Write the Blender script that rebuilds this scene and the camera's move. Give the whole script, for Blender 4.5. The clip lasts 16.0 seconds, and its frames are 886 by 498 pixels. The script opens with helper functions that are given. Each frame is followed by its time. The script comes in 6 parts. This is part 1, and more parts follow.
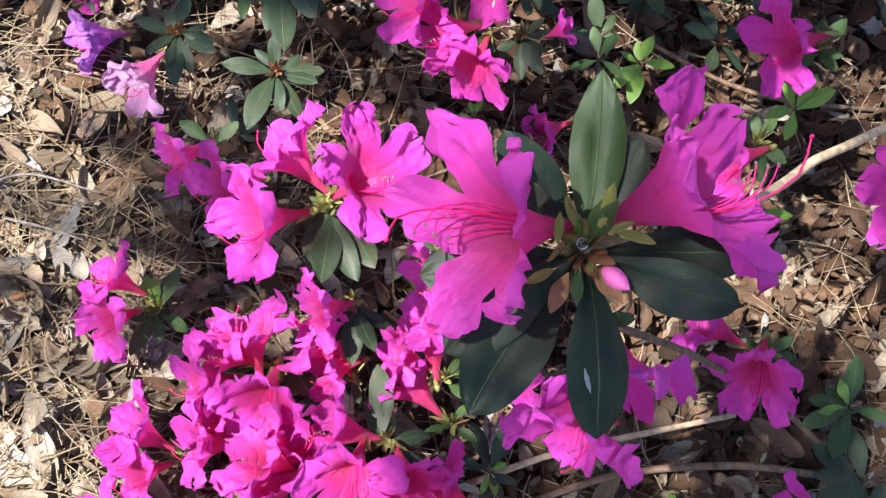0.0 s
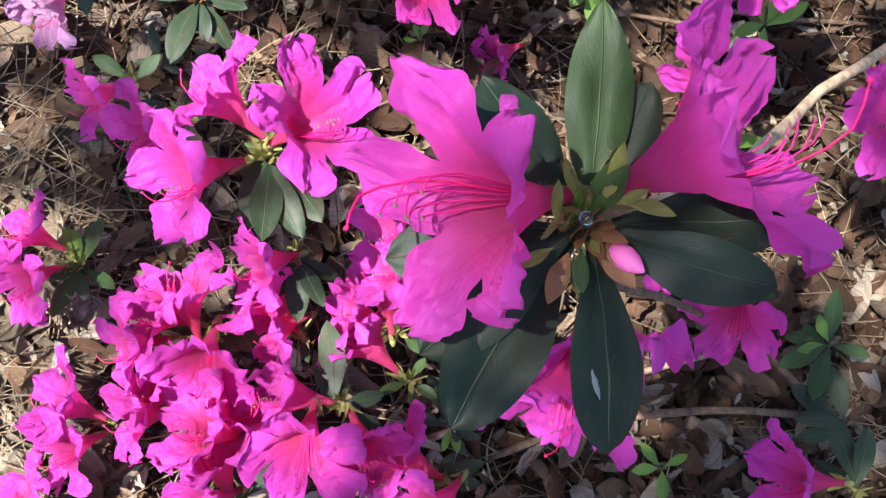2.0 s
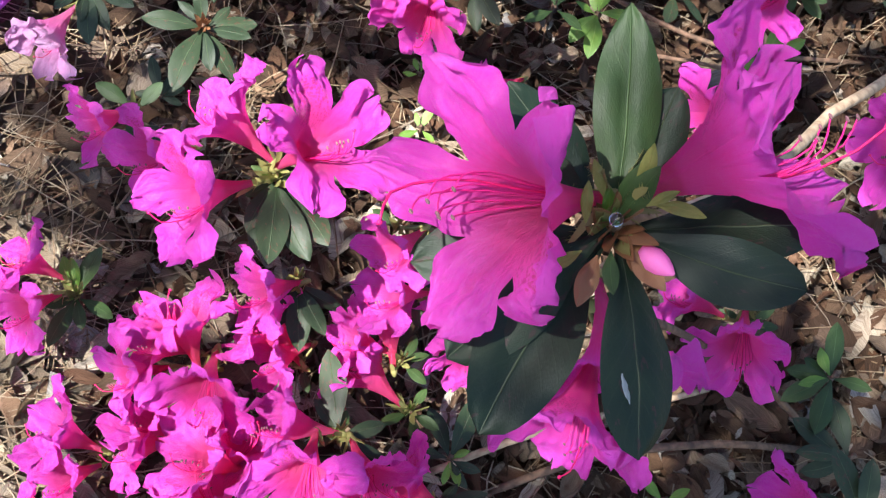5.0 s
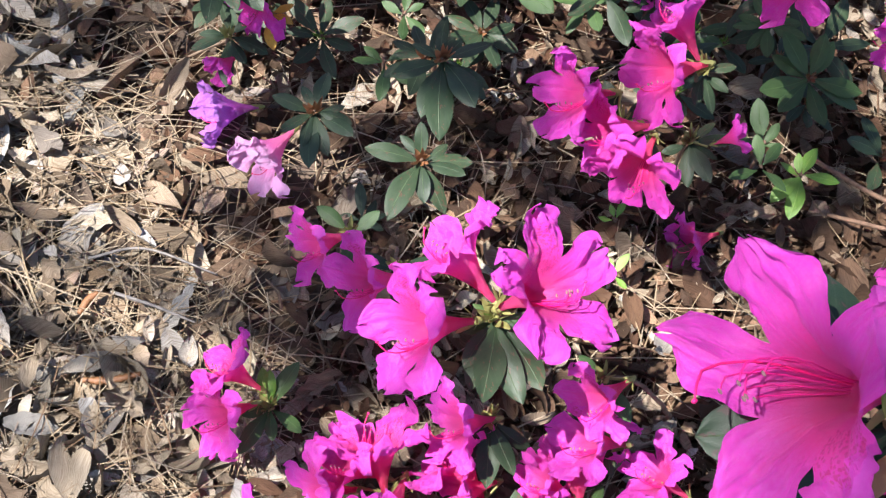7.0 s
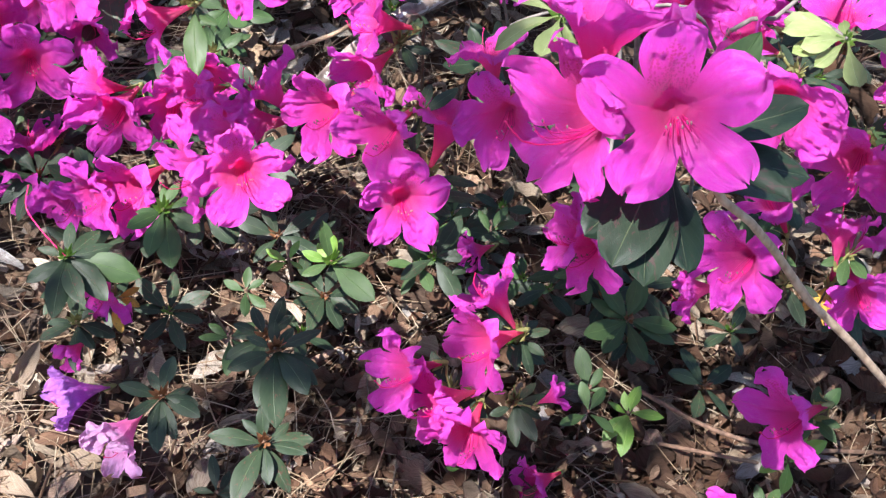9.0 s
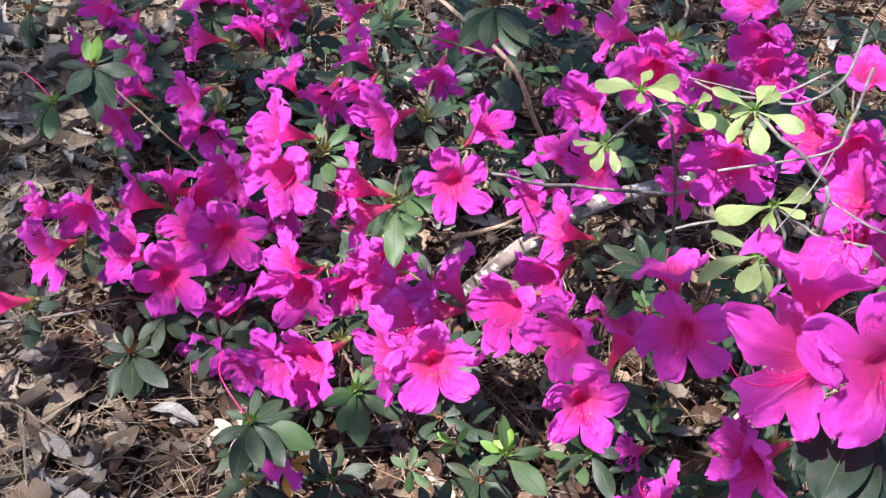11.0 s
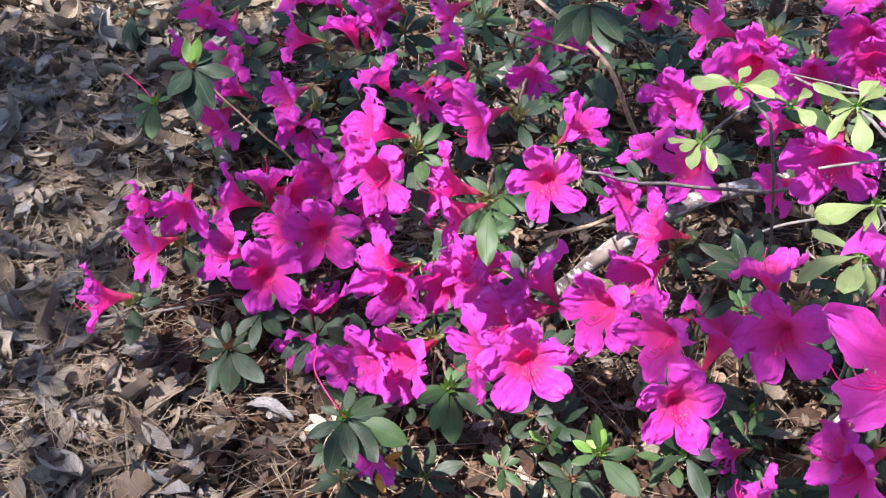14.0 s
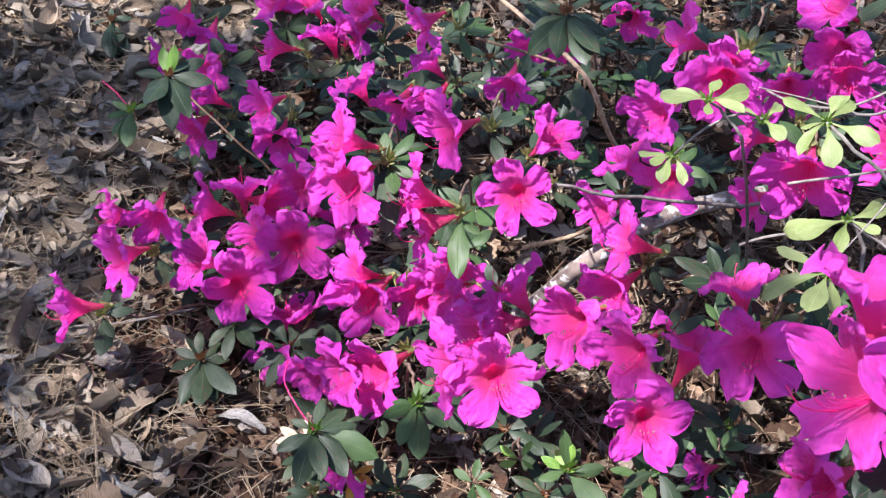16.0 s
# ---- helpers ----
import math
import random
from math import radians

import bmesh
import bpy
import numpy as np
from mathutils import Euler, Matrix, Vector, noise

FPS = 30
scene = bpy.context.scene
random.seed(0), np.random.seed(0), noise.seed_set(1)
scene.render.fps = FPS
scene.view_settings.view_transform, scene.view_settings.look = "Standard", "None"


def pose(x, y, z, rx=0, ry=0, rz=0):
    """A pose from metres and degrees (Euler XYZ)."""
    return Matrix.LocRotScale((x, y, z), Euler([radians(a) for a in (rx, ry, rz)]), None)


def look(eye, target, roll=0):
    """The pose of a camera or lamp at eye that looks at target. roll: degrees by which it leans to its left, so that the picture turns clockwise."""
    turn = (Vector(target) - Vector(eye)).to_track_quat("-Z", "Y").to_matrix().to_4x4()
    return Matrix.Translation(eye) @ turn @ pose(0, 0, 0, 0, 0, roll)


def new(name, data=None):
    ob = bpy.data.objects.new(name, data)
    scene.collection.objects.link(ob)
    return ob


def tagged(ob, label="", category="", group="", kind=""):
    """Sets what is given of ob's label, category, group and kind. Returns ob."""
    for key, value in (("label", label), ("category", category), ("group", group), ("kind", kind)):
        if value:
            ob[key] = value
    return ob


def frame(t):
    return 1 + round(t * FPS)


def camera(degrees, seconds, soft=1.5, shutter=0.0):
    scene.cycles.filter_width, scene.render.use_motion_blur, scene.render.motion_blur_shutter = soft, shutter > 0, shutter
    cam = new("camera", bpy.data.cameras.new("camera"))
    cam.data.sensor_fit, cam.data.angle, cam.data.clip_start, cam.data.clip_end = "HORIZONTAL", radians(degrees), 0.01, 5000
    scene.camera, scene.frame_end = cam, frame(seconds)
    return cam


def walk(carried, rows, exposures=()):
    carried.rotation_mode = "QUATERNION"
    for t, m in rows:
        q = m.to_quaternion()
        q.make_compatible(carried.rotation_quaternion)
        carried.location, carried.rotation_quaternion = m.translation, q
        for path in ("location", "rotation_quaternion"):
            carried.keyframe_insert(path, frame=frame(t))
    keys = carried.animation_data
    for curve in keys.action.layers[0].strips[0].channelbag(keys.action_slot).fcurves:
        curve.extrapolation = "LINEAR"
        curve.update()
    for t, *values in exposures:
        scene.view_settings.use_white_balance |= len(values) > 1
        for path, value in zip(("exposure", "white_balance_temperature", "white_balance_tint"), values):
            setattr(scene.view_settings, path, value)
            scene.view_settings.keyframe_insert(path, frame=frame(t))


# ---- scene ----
cam = camera(43.2, 16.0, soft=1.3)
PATH = [
    (0, (0.095, 0.121, 0.83), (0.071, 1.006, -0.964), 6.1),
    (0.5, (0.101, 0.131, 0.827), (0.134, 1.036, -0.956), 7.1),
    (1, (0.099, 0.145, 0.817), (0.162, 0.96, -1.008), 8.4),
    (1.5, (0.094, 0.148, 0.798), (0.129, 0.912, -1.05), 8.2),
    (2, (0.084, 0.164, 0.777), (0.187, 0.922, -1.071), 12.8),
    (2.5, (0.08, 0.17, 0.768), (0.195, 0.943, -1.073), 13.6),
    (3, (0.087, 0.163, 0.768), (0.171, 0.971, -1.06), 11.5),
    (3.2, (0.08, 0.157, 0.762), (0.215, 0.926, -1.079), 15.2),
    (5.3, (0.072, 0.152, 0.769), (0.187, 1.011, -1.034), 13.0),
    (5.5, (0.068, 0.142, 0.768), (0.143, 1.02, -1.028), 11.8),
    (6, (0.071, 0.126, 0.757), (0.079, 1.091, -0.994), 7.8),
    (6.5, (0.055, 0.142, 0.756), (0.01, 1.077, -1.011), 6.0),
    (7, (0.032, 0.153, 0.777), (-0.116, 1.154, -0.948), 4.3),
    (7.5, (0.043, 0.167, 0.792), (-0.038, 1.224, -0.905), 6.4),
    (8, (0.047, 0.167, 0.803), (-0.017, 1.219, -0.897), 6.5),
    (8.5, (0.052, 0.173, 0.822), (-0.022, 1.361, -0.786), 6.1),
    (9, (0.062, 0.181, 0.852), (0.055, 1.475, -0.672), 6.3),
    (9.5, (0.08, 0.193, 0.865), (0.123, 1.537, -0.615), 5.5),
    (10, (0.073, 0.192, 0.886), (0.069, 1.609, -0.525), 4.8),
    (10.2, (0.057, 0.184, 0.894), (-0.009, 1.633, -0.483), 4.5),
    (12.3, (-0.005, 0.134, 0.907), (-0.371, 1.596, -0.407), 3.3),
    (12.5, (-0.002, 0.135, 0.906), (-0.389, 1.59, -0.411), 2.6),
    (13, (0.005, 0.142, 0.909), (-0.381, 1.597, -0.407), 1.8),
    (13.5, (0.01, 0.15, 0.907), (-0.384, 1.571, -0.445), 0.4),
    (14, (0.009, 0.15, 0.905), (-0.389, 1.582, -0.434), 0.6),
    (14.5, (0.015, 0.152, 0.902), (-0.369, 1.582, -0.442), 0.3),
    (15, (0.021, 0.157, 0.901), (-0.39, 1.594, -0.427), 0.1),
    (15.5, (0.026, 0.163, 0.905), (-0.362, 1.634, -0.394), 0.9),
    (16, (0.022, 0.163, 0.902), (-0.363, 1.608, -0.426), 1.4),
]
walk(cam, [(t, look(eye, target, roll)) for t, eye, target, roll in PATH],
     [(0, 2.06, 6250, 11.5), (3.2, 2.08, 6200, 11.5), (5.3, 2.1, 6200, 12), (6.5, 2.1, 6150, 12.5), (8.5, 2.1, 6050, 15.5), (10.2, 2.05, 5950, 19), (12.3, 2.02, 5930, 20), (16, 1.98, 5930, 20.5)])

# ---- light ----
SUN_TURN, SUN_RISE = 125.0, 62.0  # degrees: to the left of +y, above the horizon
world = bpy.data.worlds.new("sky")
scene.world = world
world.use_nodes = True
_wn = world.node_tree.nodes
_sky = _wn.new("ShaderNodeTexSky")
_sky.sky_type, _sky.sun_disc = "NISHITA", False
_sky.sun_elevation, _sky.sun_rotation = radians(SUN_RISE), radians(-SUN_TURN)
world.node_tree.links.new(_sky.outputs[0], _wn["Background"].inputs[0])
_wn["Background"].inputs[1].default_value = 0.079
SUN_WAY = Vector((-math.sin(radians(SUN_TURN)) * math.cos(radians(SUN_RISE)),
                  math.cos(radians(SUN_TURN)) * math.cos(radians(SUN_RISE)), math.sin(radians(SUN_RISE))))
sun_data = bpy.data.lights.new("sun", "SUN")
sun_data.energy, sun_data.angle, sun_data.color = 5.0, radians(0.55), (1.0, 0.95, 0.87)
sun = new("sun", sun_data)
sun.matrix_basis = look(SUN_WAY * 20, (0, 0, 0))


# ---- materials ----
class Nodes:
    """Short-hand for a node tree."""

    def __init__(self, name):
        self.mat = bpy.data.materials.new(name)
        self.mat.use_nodes = True
        self.tree = self.mat.node_tree
        self.tree.nodes.clear()
        self.out = self.tree.nodes.new("ShaderNodeOutputMaterial")

    def add(self, kind, ins=(), **props):
        n = self.tree.nodes.new("ShaderNode" + kind)
        for k, v in props.items():
            if k == "operation":
                n.operation = v
            elif k == "data_type":
                n.data_type = v
            elif k == "blend_type":
                n.blend_type = v
            elif k == "attribute_name":
                n.attribute_name = v
            elif k == "feature":
                n.feature = v
        for key, v in dict(ins).items():
            if isinstance(v, bpy.types.NodeSocket):
                self.tree.links.new(v, n.inputs[key])
            else:
                n.inputs[key].default_value = v
        return n

    def math(self, op, a, b=0.0, c=0.0):
        return self.add("Math", {0: a, 1: b, 2: c}, operation=op).outputs[0]

    def mix(self, f, a, b, how="MIX"):
        n = self.tree.nodes.new("ShaderNodeMix")
        n.data_type, n.blend_type = "RGBA", how
        for k, v in ((0, f), (6, a), (7, b)):
            if isinstance(v, bpy.types.NodeSocket):
                self.tree.links.new(v, n.inputs[k])
            else:
                n.inputs[k].default_value = v if k == 0 else (*v, 1)
        return n.outputs[2]

    def ramp(self, f, stops):
        n = self.add("ValToRGB", {0: f})
        e = n.color_ramp.elements
        while len(e) < len(stops):
            e.new(0.5)
        for el, (p, c) in zip(e, stops):
            el.position, el.color = p, (*c, 1) if len(c) == 3 else c
        return n.outputs[0]

    def noise(self, scale, detail=3, vector=None):
        ins = {"Scale": scale, "Detail": detail}
        if vector is not None:
            ins["Vector"] = vector
        return self.add("TexNoise", ins).outputs[0]

    def coords(self, which="Object"):
        return self.add("TexCoord").outputs[which]

    def bump(self, height, strength, distance):
        return self.add("Bump", {"Height": height, "Strength": strength, "Distance": distance}).outputs[0]

    def finish(self, colour, rough=0.6, bump=None, sheer=None, amount=0.3, gloss=0.5, coat=0.0, velvet=0.0):
        ins = {"Base Color": colour if isinstance(colour, bpy.types.NodeSocket) else (*colour, 1), "Roughness": rough,
               "Specular IOR Level": gloss, "Coat Weight": coat, "Sheen Weight": velvet, "Sheen Roughness": 0.45, "Sheen Tint": (1.0, 0.34, 0.95, 1)}
        if bump is not None:
            ins["Normal"] = bump
        shader = self.add("BsdfPrincipled", ins).outputs[0]
        if sheer is not None:
            t = {"Color": sheer if isinstance(sheer, bpy.types.NodeSocket) else (*sheer, 1)}
            if bump is not None:
                t["Normal"] = bump
            back = self.add("BsdfTranslucent", t).outputs[0]
            shader = self.add("MixShader", {0: amount, 1: shader, 2: back}).outputs[0]
        self.tree.links.new(shader, self.out.inputs[0])
        return self.mat


def petal_material(name, lobe, throat, tube, glow, spots=True):
    m = Nodes(name)
    uv = m.add("SeparateXYZ", {0: m.coords("UV")})
    u, v = uv.outputs[0], uv.outputs[1]
    rnd = m.add("ObjectInfo").outputs["Random"]
    pale = tuple(min(1.0, c * 1.04 + 0.03) for c in lobe)
    col = m.ramp(v, [(0.0, tube), (0.26, tuple(0.5 * a + 0.5 * b for a, b in zip(throat, tube))), (0.46, throat), (0.58, tuple(0.55 * a + 0.45 * b for a, b in zip(throat, lobe))), (0.70, tuple(0.18 * a + 0.82 * b for a, b in zip(throat, lobe))), (0.84, lobe), (1.0, pale)])
    # veins fanning along each lobe
    fan = m.math("SUBTRACT", u, 0.5)
    wob = m.math("MULTIPLY", m.math("SUBTRACT", m.noise(140, 2), 0.5), 0.16)
    fan = m.math("ADD", fan, wob)
    lines = m.math("ABSOLUTE", m.math("SINE", m.math("MULTIPLY", fan, 34.0)))
    vein = m.math("POWER", m.math("SUBTRACT", 1.0, lines), 5.0)
    fade = m.math("SUBTRACT", 1.1, v)
    col = m.mix(m.math("MULTIPLY", m.math("MULTIPLY", vein, fade), 1.0), col, throat)
    mid = m.math("POWER", m.math("MAXIMUM", m.math("SUBTRACT", 1.0, m.math("MULTIPLY", m.math("ABSOLUTE", fan), 9.0)), 0.0), 2.0)
    col = m.mix(m.math("MINIMUM", m.math("MULTIPLY", m.math("MULTIPLY", mid, fade), 0.9), 0.8), col, throat)
    if spots:
        dorsal = m.add("Attribute", attribute_name="dorsal").outputs["Fac"]
        stretch = m.add("Mapping", {"Vector": m.coords("UV"), "Scale": (20.0, 36.0, 1.0)}).outputs[0]
        cell = m.add("TexVoronoi", {"Vector": stretch, "Scale": 1.0, "Randomness": 0.8}).outputs["Distance"]
        dots = m.math("LESS_THAN", cell, 0.46)
        reach = m.math("ADD", v, m.math("MULTIPLY", m.math("ABSOLUTE", fan), 0.55))
        zone = m.math("MULTIPLY", m.math("GREATER_THAN", v, 0.36), m.math("LESS_THAN", reach, 0.86))
        zone = m.math("MULTIPLY", m.math("MULTIPLY", zone, dots), m.math("GREATER_THAN", dorsal, 0.5))
        blush = m.math("MULTIPLY", dorsal, m.math("MAXIMUM", m.math("SUBTRACT", 1.0, m.math("MULTIPLY", m.math("ABSOLUTE", m.math("SUBTRACT", reach, 0.50)), 4.0)), 0.0))
        col = m.mix(m.math("MULTIPLY", blush, 0.9), col, throat)
        col = m.mix(m.math("MULTIPLY", zone, 0.9), col, (0.70, 0.0, 0.12))
    # paler clouds and streaks along the veins, raised to imitate sunlit highlights
    cloud = m.noise(75, 4)
    streak = m.noise(1.0, 4, m.add("Mapping", {"Vector": m.coords("UV"), "Scale": (26.0, 3.0, 1.0)}).outputs[0])
    light = m.math("MULTIPLY", m.math("MULTIPLY_ADD", m.math("ADD", cloud, streak), 1.1, -0.75), m.math("MULTIPLY", v, 0.75))
    col = m.mix(m.math("MINIMUM", m.math("MAXIMUM", light, 0.0), 0.45), col, tuple(min(1.0, c * 1.04 + 0.13) for c in lobe))
    hsv = m.add("HueSaturation", {"Color": col, "Hue": m.math("MULTIPLY_ADD", rnd, 0.022, 0.490), "Value": m.math("MULTIPLY_ADD", rnd, 0.16, 0.94)}).outputs[0]
    tissue = m.math("ADD", m.math("ADD", m.noise(420, 4), m.math("MULTIPLY", vein, 0.5)), m.math("MULTIPLY", streak, 1.2))
    # light that comes through the petal is a hotter pink than what it throws back
    through_it = m.mix(0.55, hsv, glow)
    amount = m.ramp(v, [(0.0, (0.6, 0.6, 0.6)), (0.4, (0.54, 0.54, 0.54)), (0.65, (0.42, 0.42, 0.42)), (1.0, (0.36, 0.36, 0.36))])
    return m.finish(hsv, 0.40, m.bump(tissue, 0.9, 0.0024), through_it, amount, 0.4, 0.0, 0.28)


def leaf_material(name, dark, light, rib, rough=0.38, sheer=0.16, blotch=0.0, spot=(0.16, 0.1, 0.03), gloss=0.4):
    m = Nodes(name)
    uv = m.add("SeparateXYZ", {0: m.coords("UV")})
    u, v = uv.outputs[0], uv.outputs[1]
    rnd = m.add("ObjectInfo").outputs["Random"]
    patch = m.noise(5, 5)
    col = m.mix(m.math("MULTIPLY_ADD", patch, 0.8, m.math("MULTIPLY_ADD", rnd, 0.5, -0.22)), dark, light)
    off = m.math("ABSOLUTE", m.math("SUBTRACT", u, 0.5))
    side = m.math("ABSOLUTE", m.math("SINE", m.math("MULTIPLY", m.math("SUBTRACT", v, m.math("MULTIPLY", off, 0.55)), 30.0)))
    side = m.math("MULTIPLY", m.math("POWER", m.math("SUBTRACT", 1.0, side), 6.0), 0.08)
    mid = m.math("POWER", m.math("MAXIMUM", m.math("SUBTRACT", 1.0, m.math("MULTIPLY", off, 56.0)), 0.0), 1.2)
    ribs = m.math("MINIMUM", m.math("ADD", side, mid), 1.0)
    col = m.mix(m.math("MULTIPLY", ribs, 0.65), col, rib)
    if blotch:
        flaw = m.math("GREATER_THAN", m.math("ADD", m.noise(8, 5), m.math("MULTIPLY", rnd, 0.12)), 0.72 - 0.1 * blotch)
        col = m.mix(m.math("MULTIPLY", flaw, 0.7), col, spot)
    fine = m.noise(45, 4)
    speck = m.math("MULTIPLY", m.math("GREATER_THAN", m.noise(60, 3), 0.66), 0.25)
    col = m.mix(speck, col, light)
    b = m.bump(m.math("SUBTRACT", m.math("MULTIPLY", fine, 0.3), ribs), 0.45, 0.0008)
    r = m.math("MULTIPLY_ADD", patch, 0.25, rough - 0.1)
    return m.finish(col, r, b, m.mix(0.5, col, light), sheer, gloss)


def bark_material(name, dark, light, lichen=None, scale=1.0):
    m = Nodes(name)
    co = m.coords("Object")
    grain = m.noise(180 * scale, 5, m.add("Mapping", {"Vector": co, "Scale": (1, 1, 0.5)}).outputs[0])
    col = m.ramp(grain, [(0.3, dark), (0.7, light)])
    if lichen:
        grey = m.math("GREATER_THAN", m.noise(45 * scale, 6), 0.56)
        col = m.mix(m.math("MULTIPLY", grey, 0.65), col, lichen)
    return m.finish(col, 0.85, m.bump(grain, 0.8, 0.0015))


PETAL = petal_material("azalea_petal", (0.95, 0.042, 0.68), (0.99, 0.028, 0.29), (0.98, 0.13, 0.23), (1.0, 0.030, 0.36))
PETAL_OLD = petal_material("faded_petal", (0.56, 0.20, 0.74), (0.45, 0.03, 0.45), (0.4, 0.08, 0.3), (0.5, 0.1, 0.7), False)
# pink petal lightened to imitate direct sun on the fallen flower
PETAL_SUNLIT = petal_material("sunlit_petal", (0.94, 0.52, 0.83), (0.95, 0.12, 0.45), (0.95, 0.3, 0.4), (0.98, 0.3, 0.65), False)
LEAF = leaf_material("azalea_leaf", (0.010, 0.020, 0.010), (0.028, 0.045, 0.020), (0.09, 0.13, 0.06), 0.44, 0.08, 0.1, (0.07, 0.03, 0.02), 0.24)
# broad leaves, coloured darker for the shade that flowers cast on them
LEAF_SHADED = leaf_material("shaded_broad_leaf", (0.005, 0.012, 0.007), (0.015, 0.028, 0.013), (0.08, 0.10, 0.05), 0.46, 0.05, 0.4, (0.035, 0.016, 0.016), 0.22)
LEAF_MID = leaf_material("soft_green_leaf", (0.019, 0.042, 0.013), (0.055, 0.096, 0.029), (0.09, 0.16, 0.05), 0.44, 0.2, gloss=0.26)
LEAF_NEW = leaf_material("young_leaf", (0.07, 0.16, 0.02), (0.19, 0.32, 0.05), (0.30, 0.42, 0.12), 0.42, 0.35)
LEAF_PALE = leaf_material("pale_oak_leaf", (0.12, 0.17, 0.04), (0.29, 0.34, 0.14), (0.40, 0.45, 0.24), 0.45, 0.4)
BRACT = leaf_material("olive_bract", (0.11, 0.12, 0.02), (0.30, 0.28, 0.07), (0.36, 0.22, 0.08), 0.6, 0.3)
LEAF_OLD = leaf_material("yellowed_leaf", (0.42, 0.22, 0.02), (0.60, 0.38, 0.06), (0.40, 0.2, 0.05), 0.5, 0.3, 1.0)
LEAF_DRY = leaf_material("dry_grey_leaf", (0.20, 0.16, 0.11), (0.42, 0.36, 0.27), (0.3, 0.25, 0.17), 0.7, 0.1, 1.0)
STEM = bark_material("azalea_stem", (0.05, 0.028, 0.016), (0.17, 0.10, 0.06))
STEM_TAN = bark_material("tan_stem", (0.20, 0.13, 0.075), (0.46, 0.34, 0.22))
TWIG_GREY = bark_material("grey_twig", (0.06, 0.052, 0.046), (0.18, 0.16, 0.14))
LOG_BARK = bark_material("lichen_bark", (0.07, 0.05, 0.04), (0.24, 0.19, 0.15), (0.46, 0.47, 0.44), 0.6)


def plain(name, colour, second, rough=0.55, sheer=0.0, scale=300):
    m = Nodes(name)
    col = m.mix(m.noise(scale, 3), colour, second)
    return m.finish(col, rough, m.bump(m.noise(scale * 2, 2), 0.3, 0.0004), col if sheer else None, sheer)


FILAMENT = plain("stamen_red", (0.66, 0.0, 0.16), (0.80, 0.03, 0.30), 0.4, 0.3)
STYLE_RED = plain("style_red", (0.68, 0.0, 0.10), (0.82, 0.02, 0.2), 0.4, 0.2)
ANTHER = plain("anther_brown", (0.10, 0.03, 0.05), (0.24, 0.12, 0.12), 0.8)
SEPAL = plain("sepal_green", (0.13, 0.17, 0.04), (0.32, 0.27, 0.10), 0.6, 0.25)
SCALE_BROWN = plain("bud_scale", (0.13, 0.05, 0.022), (0.27, 0.13, 0.05), 0.55, 0.2)
BUD_PINK = plain("bud_pink", (0.86, 0.07, 0.46), (0.92, 0.32, 0.62), 0.5, 0.3, 260)
_drop = Nodes("water_drop")
_drop.tree.links.new(_drop.add("BsdfGlass", {"Color": (0.95, 0.98, 1.0, 1), "Roughness": 0.02, "IOR": 1.33}).outputs[0], _drop.out.inputs[0])
DROP = _drop.mat
DROPPING = plain("white_dropping", (0.22, 0.25, 0.26), (0.06, 0.08, 0.08), 0.7, 0.0, 700)


def litter_material(name, stops, rough=0.8, sheer=0.12, scale=40):
    """Dead matter: each piece takes its own tone from the ramp."""
    m = Nodes(name)
    isl = m.add("NewGeometry").outputs["Random Per Island"]
    obj = m.add("ObjectInfo").outputs["Random"]
    pick = m.math("FRACT", m.math("ADD", isl, m.math("MULTIPLY", obj, 7.31)))
    col = m.ramp(pick, stops)
    mottle = m.noise(scale * 3, 5)
    col = m.mix(m.math("MULTIPLY", mottle, 0.3), col, (0.12, 0.085, 0.055))
    fleck = m.ramp(m.noise(scale * 16, 4), [(0.38, (0.55, 0.5, 0.45)), (0.55, (1, 1, 1)), (0.72, (1.15, 1.12, 1.1))])
    col = m.mix(1.0, col, fleck, "MULTIPLY")
    stain = m.math("GREATER_THAN", m.noise(scale * 1.3, 5), 0.58)
    col = m.mix(m.math("MULTIPLY", stain, 0.22), col, (0.06, 0.04, 0.03))
    return m.finish(col, rough, m.bump(m.noise(scale * 14, 5), 0.8, 0.0016), col, sheer, 0.18)


DEAD = litter_material("dead_leaf", [(0.0, (0.10, 0.075, 0.050)), (0.12, (0.33, 0.275, 0.20)), (0.25, (0.17, 0.125, 0.083)), (0.40, (0.43, 0.385, 0.30)), (0.54, (0.27, 0.22, 0.155)), (0.66, (0.075, 0.052, 0.036)),
                                     (0.78, (0.38, 0.375, 0.35)), (0.9, (0.28, 0.195, 0.115)), (1.0, (0.48, 0.44, 0.365))])
# rusty litter, its tones also lowered to imitate shade under the azaleas
RUSTY_SHADED = litter_material("rusty_shaded_leaf", [(0.0, (0.052, 0.023, 0.013)), (0.2, (0.130, 0.071, 0.041)), (0.4, (0.037, 0.020, 0.012)), (0.55, (0.196, 0.130, 0.084)), (0.7, (0.084, 0.039, 0.020)),
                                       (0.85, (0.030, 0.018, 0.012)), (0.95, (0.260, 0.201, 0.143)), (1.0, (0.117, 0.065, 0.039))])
NEEDLE = litter_material("pine_needle", [(0.0, (0.172, 0.106, 0.062)), (0.35, (0.361, 0.273, 0.169)), (0.7, (0.486, 0.403, 0.284)), (1.0, (0.314, 0.259, 0.199))], 0.6, 0.05, 90)
STICK = litter_material("dead_stick", [(0.0, (0.06, 0.035, 0.02)), (0.5, (0.20, 0.12, 0.07)), (0.85, (0.36, 0.27, 0.19)), (1.0, (0.10, 0.06, 0.04))], 0.8, 0.0, 80)
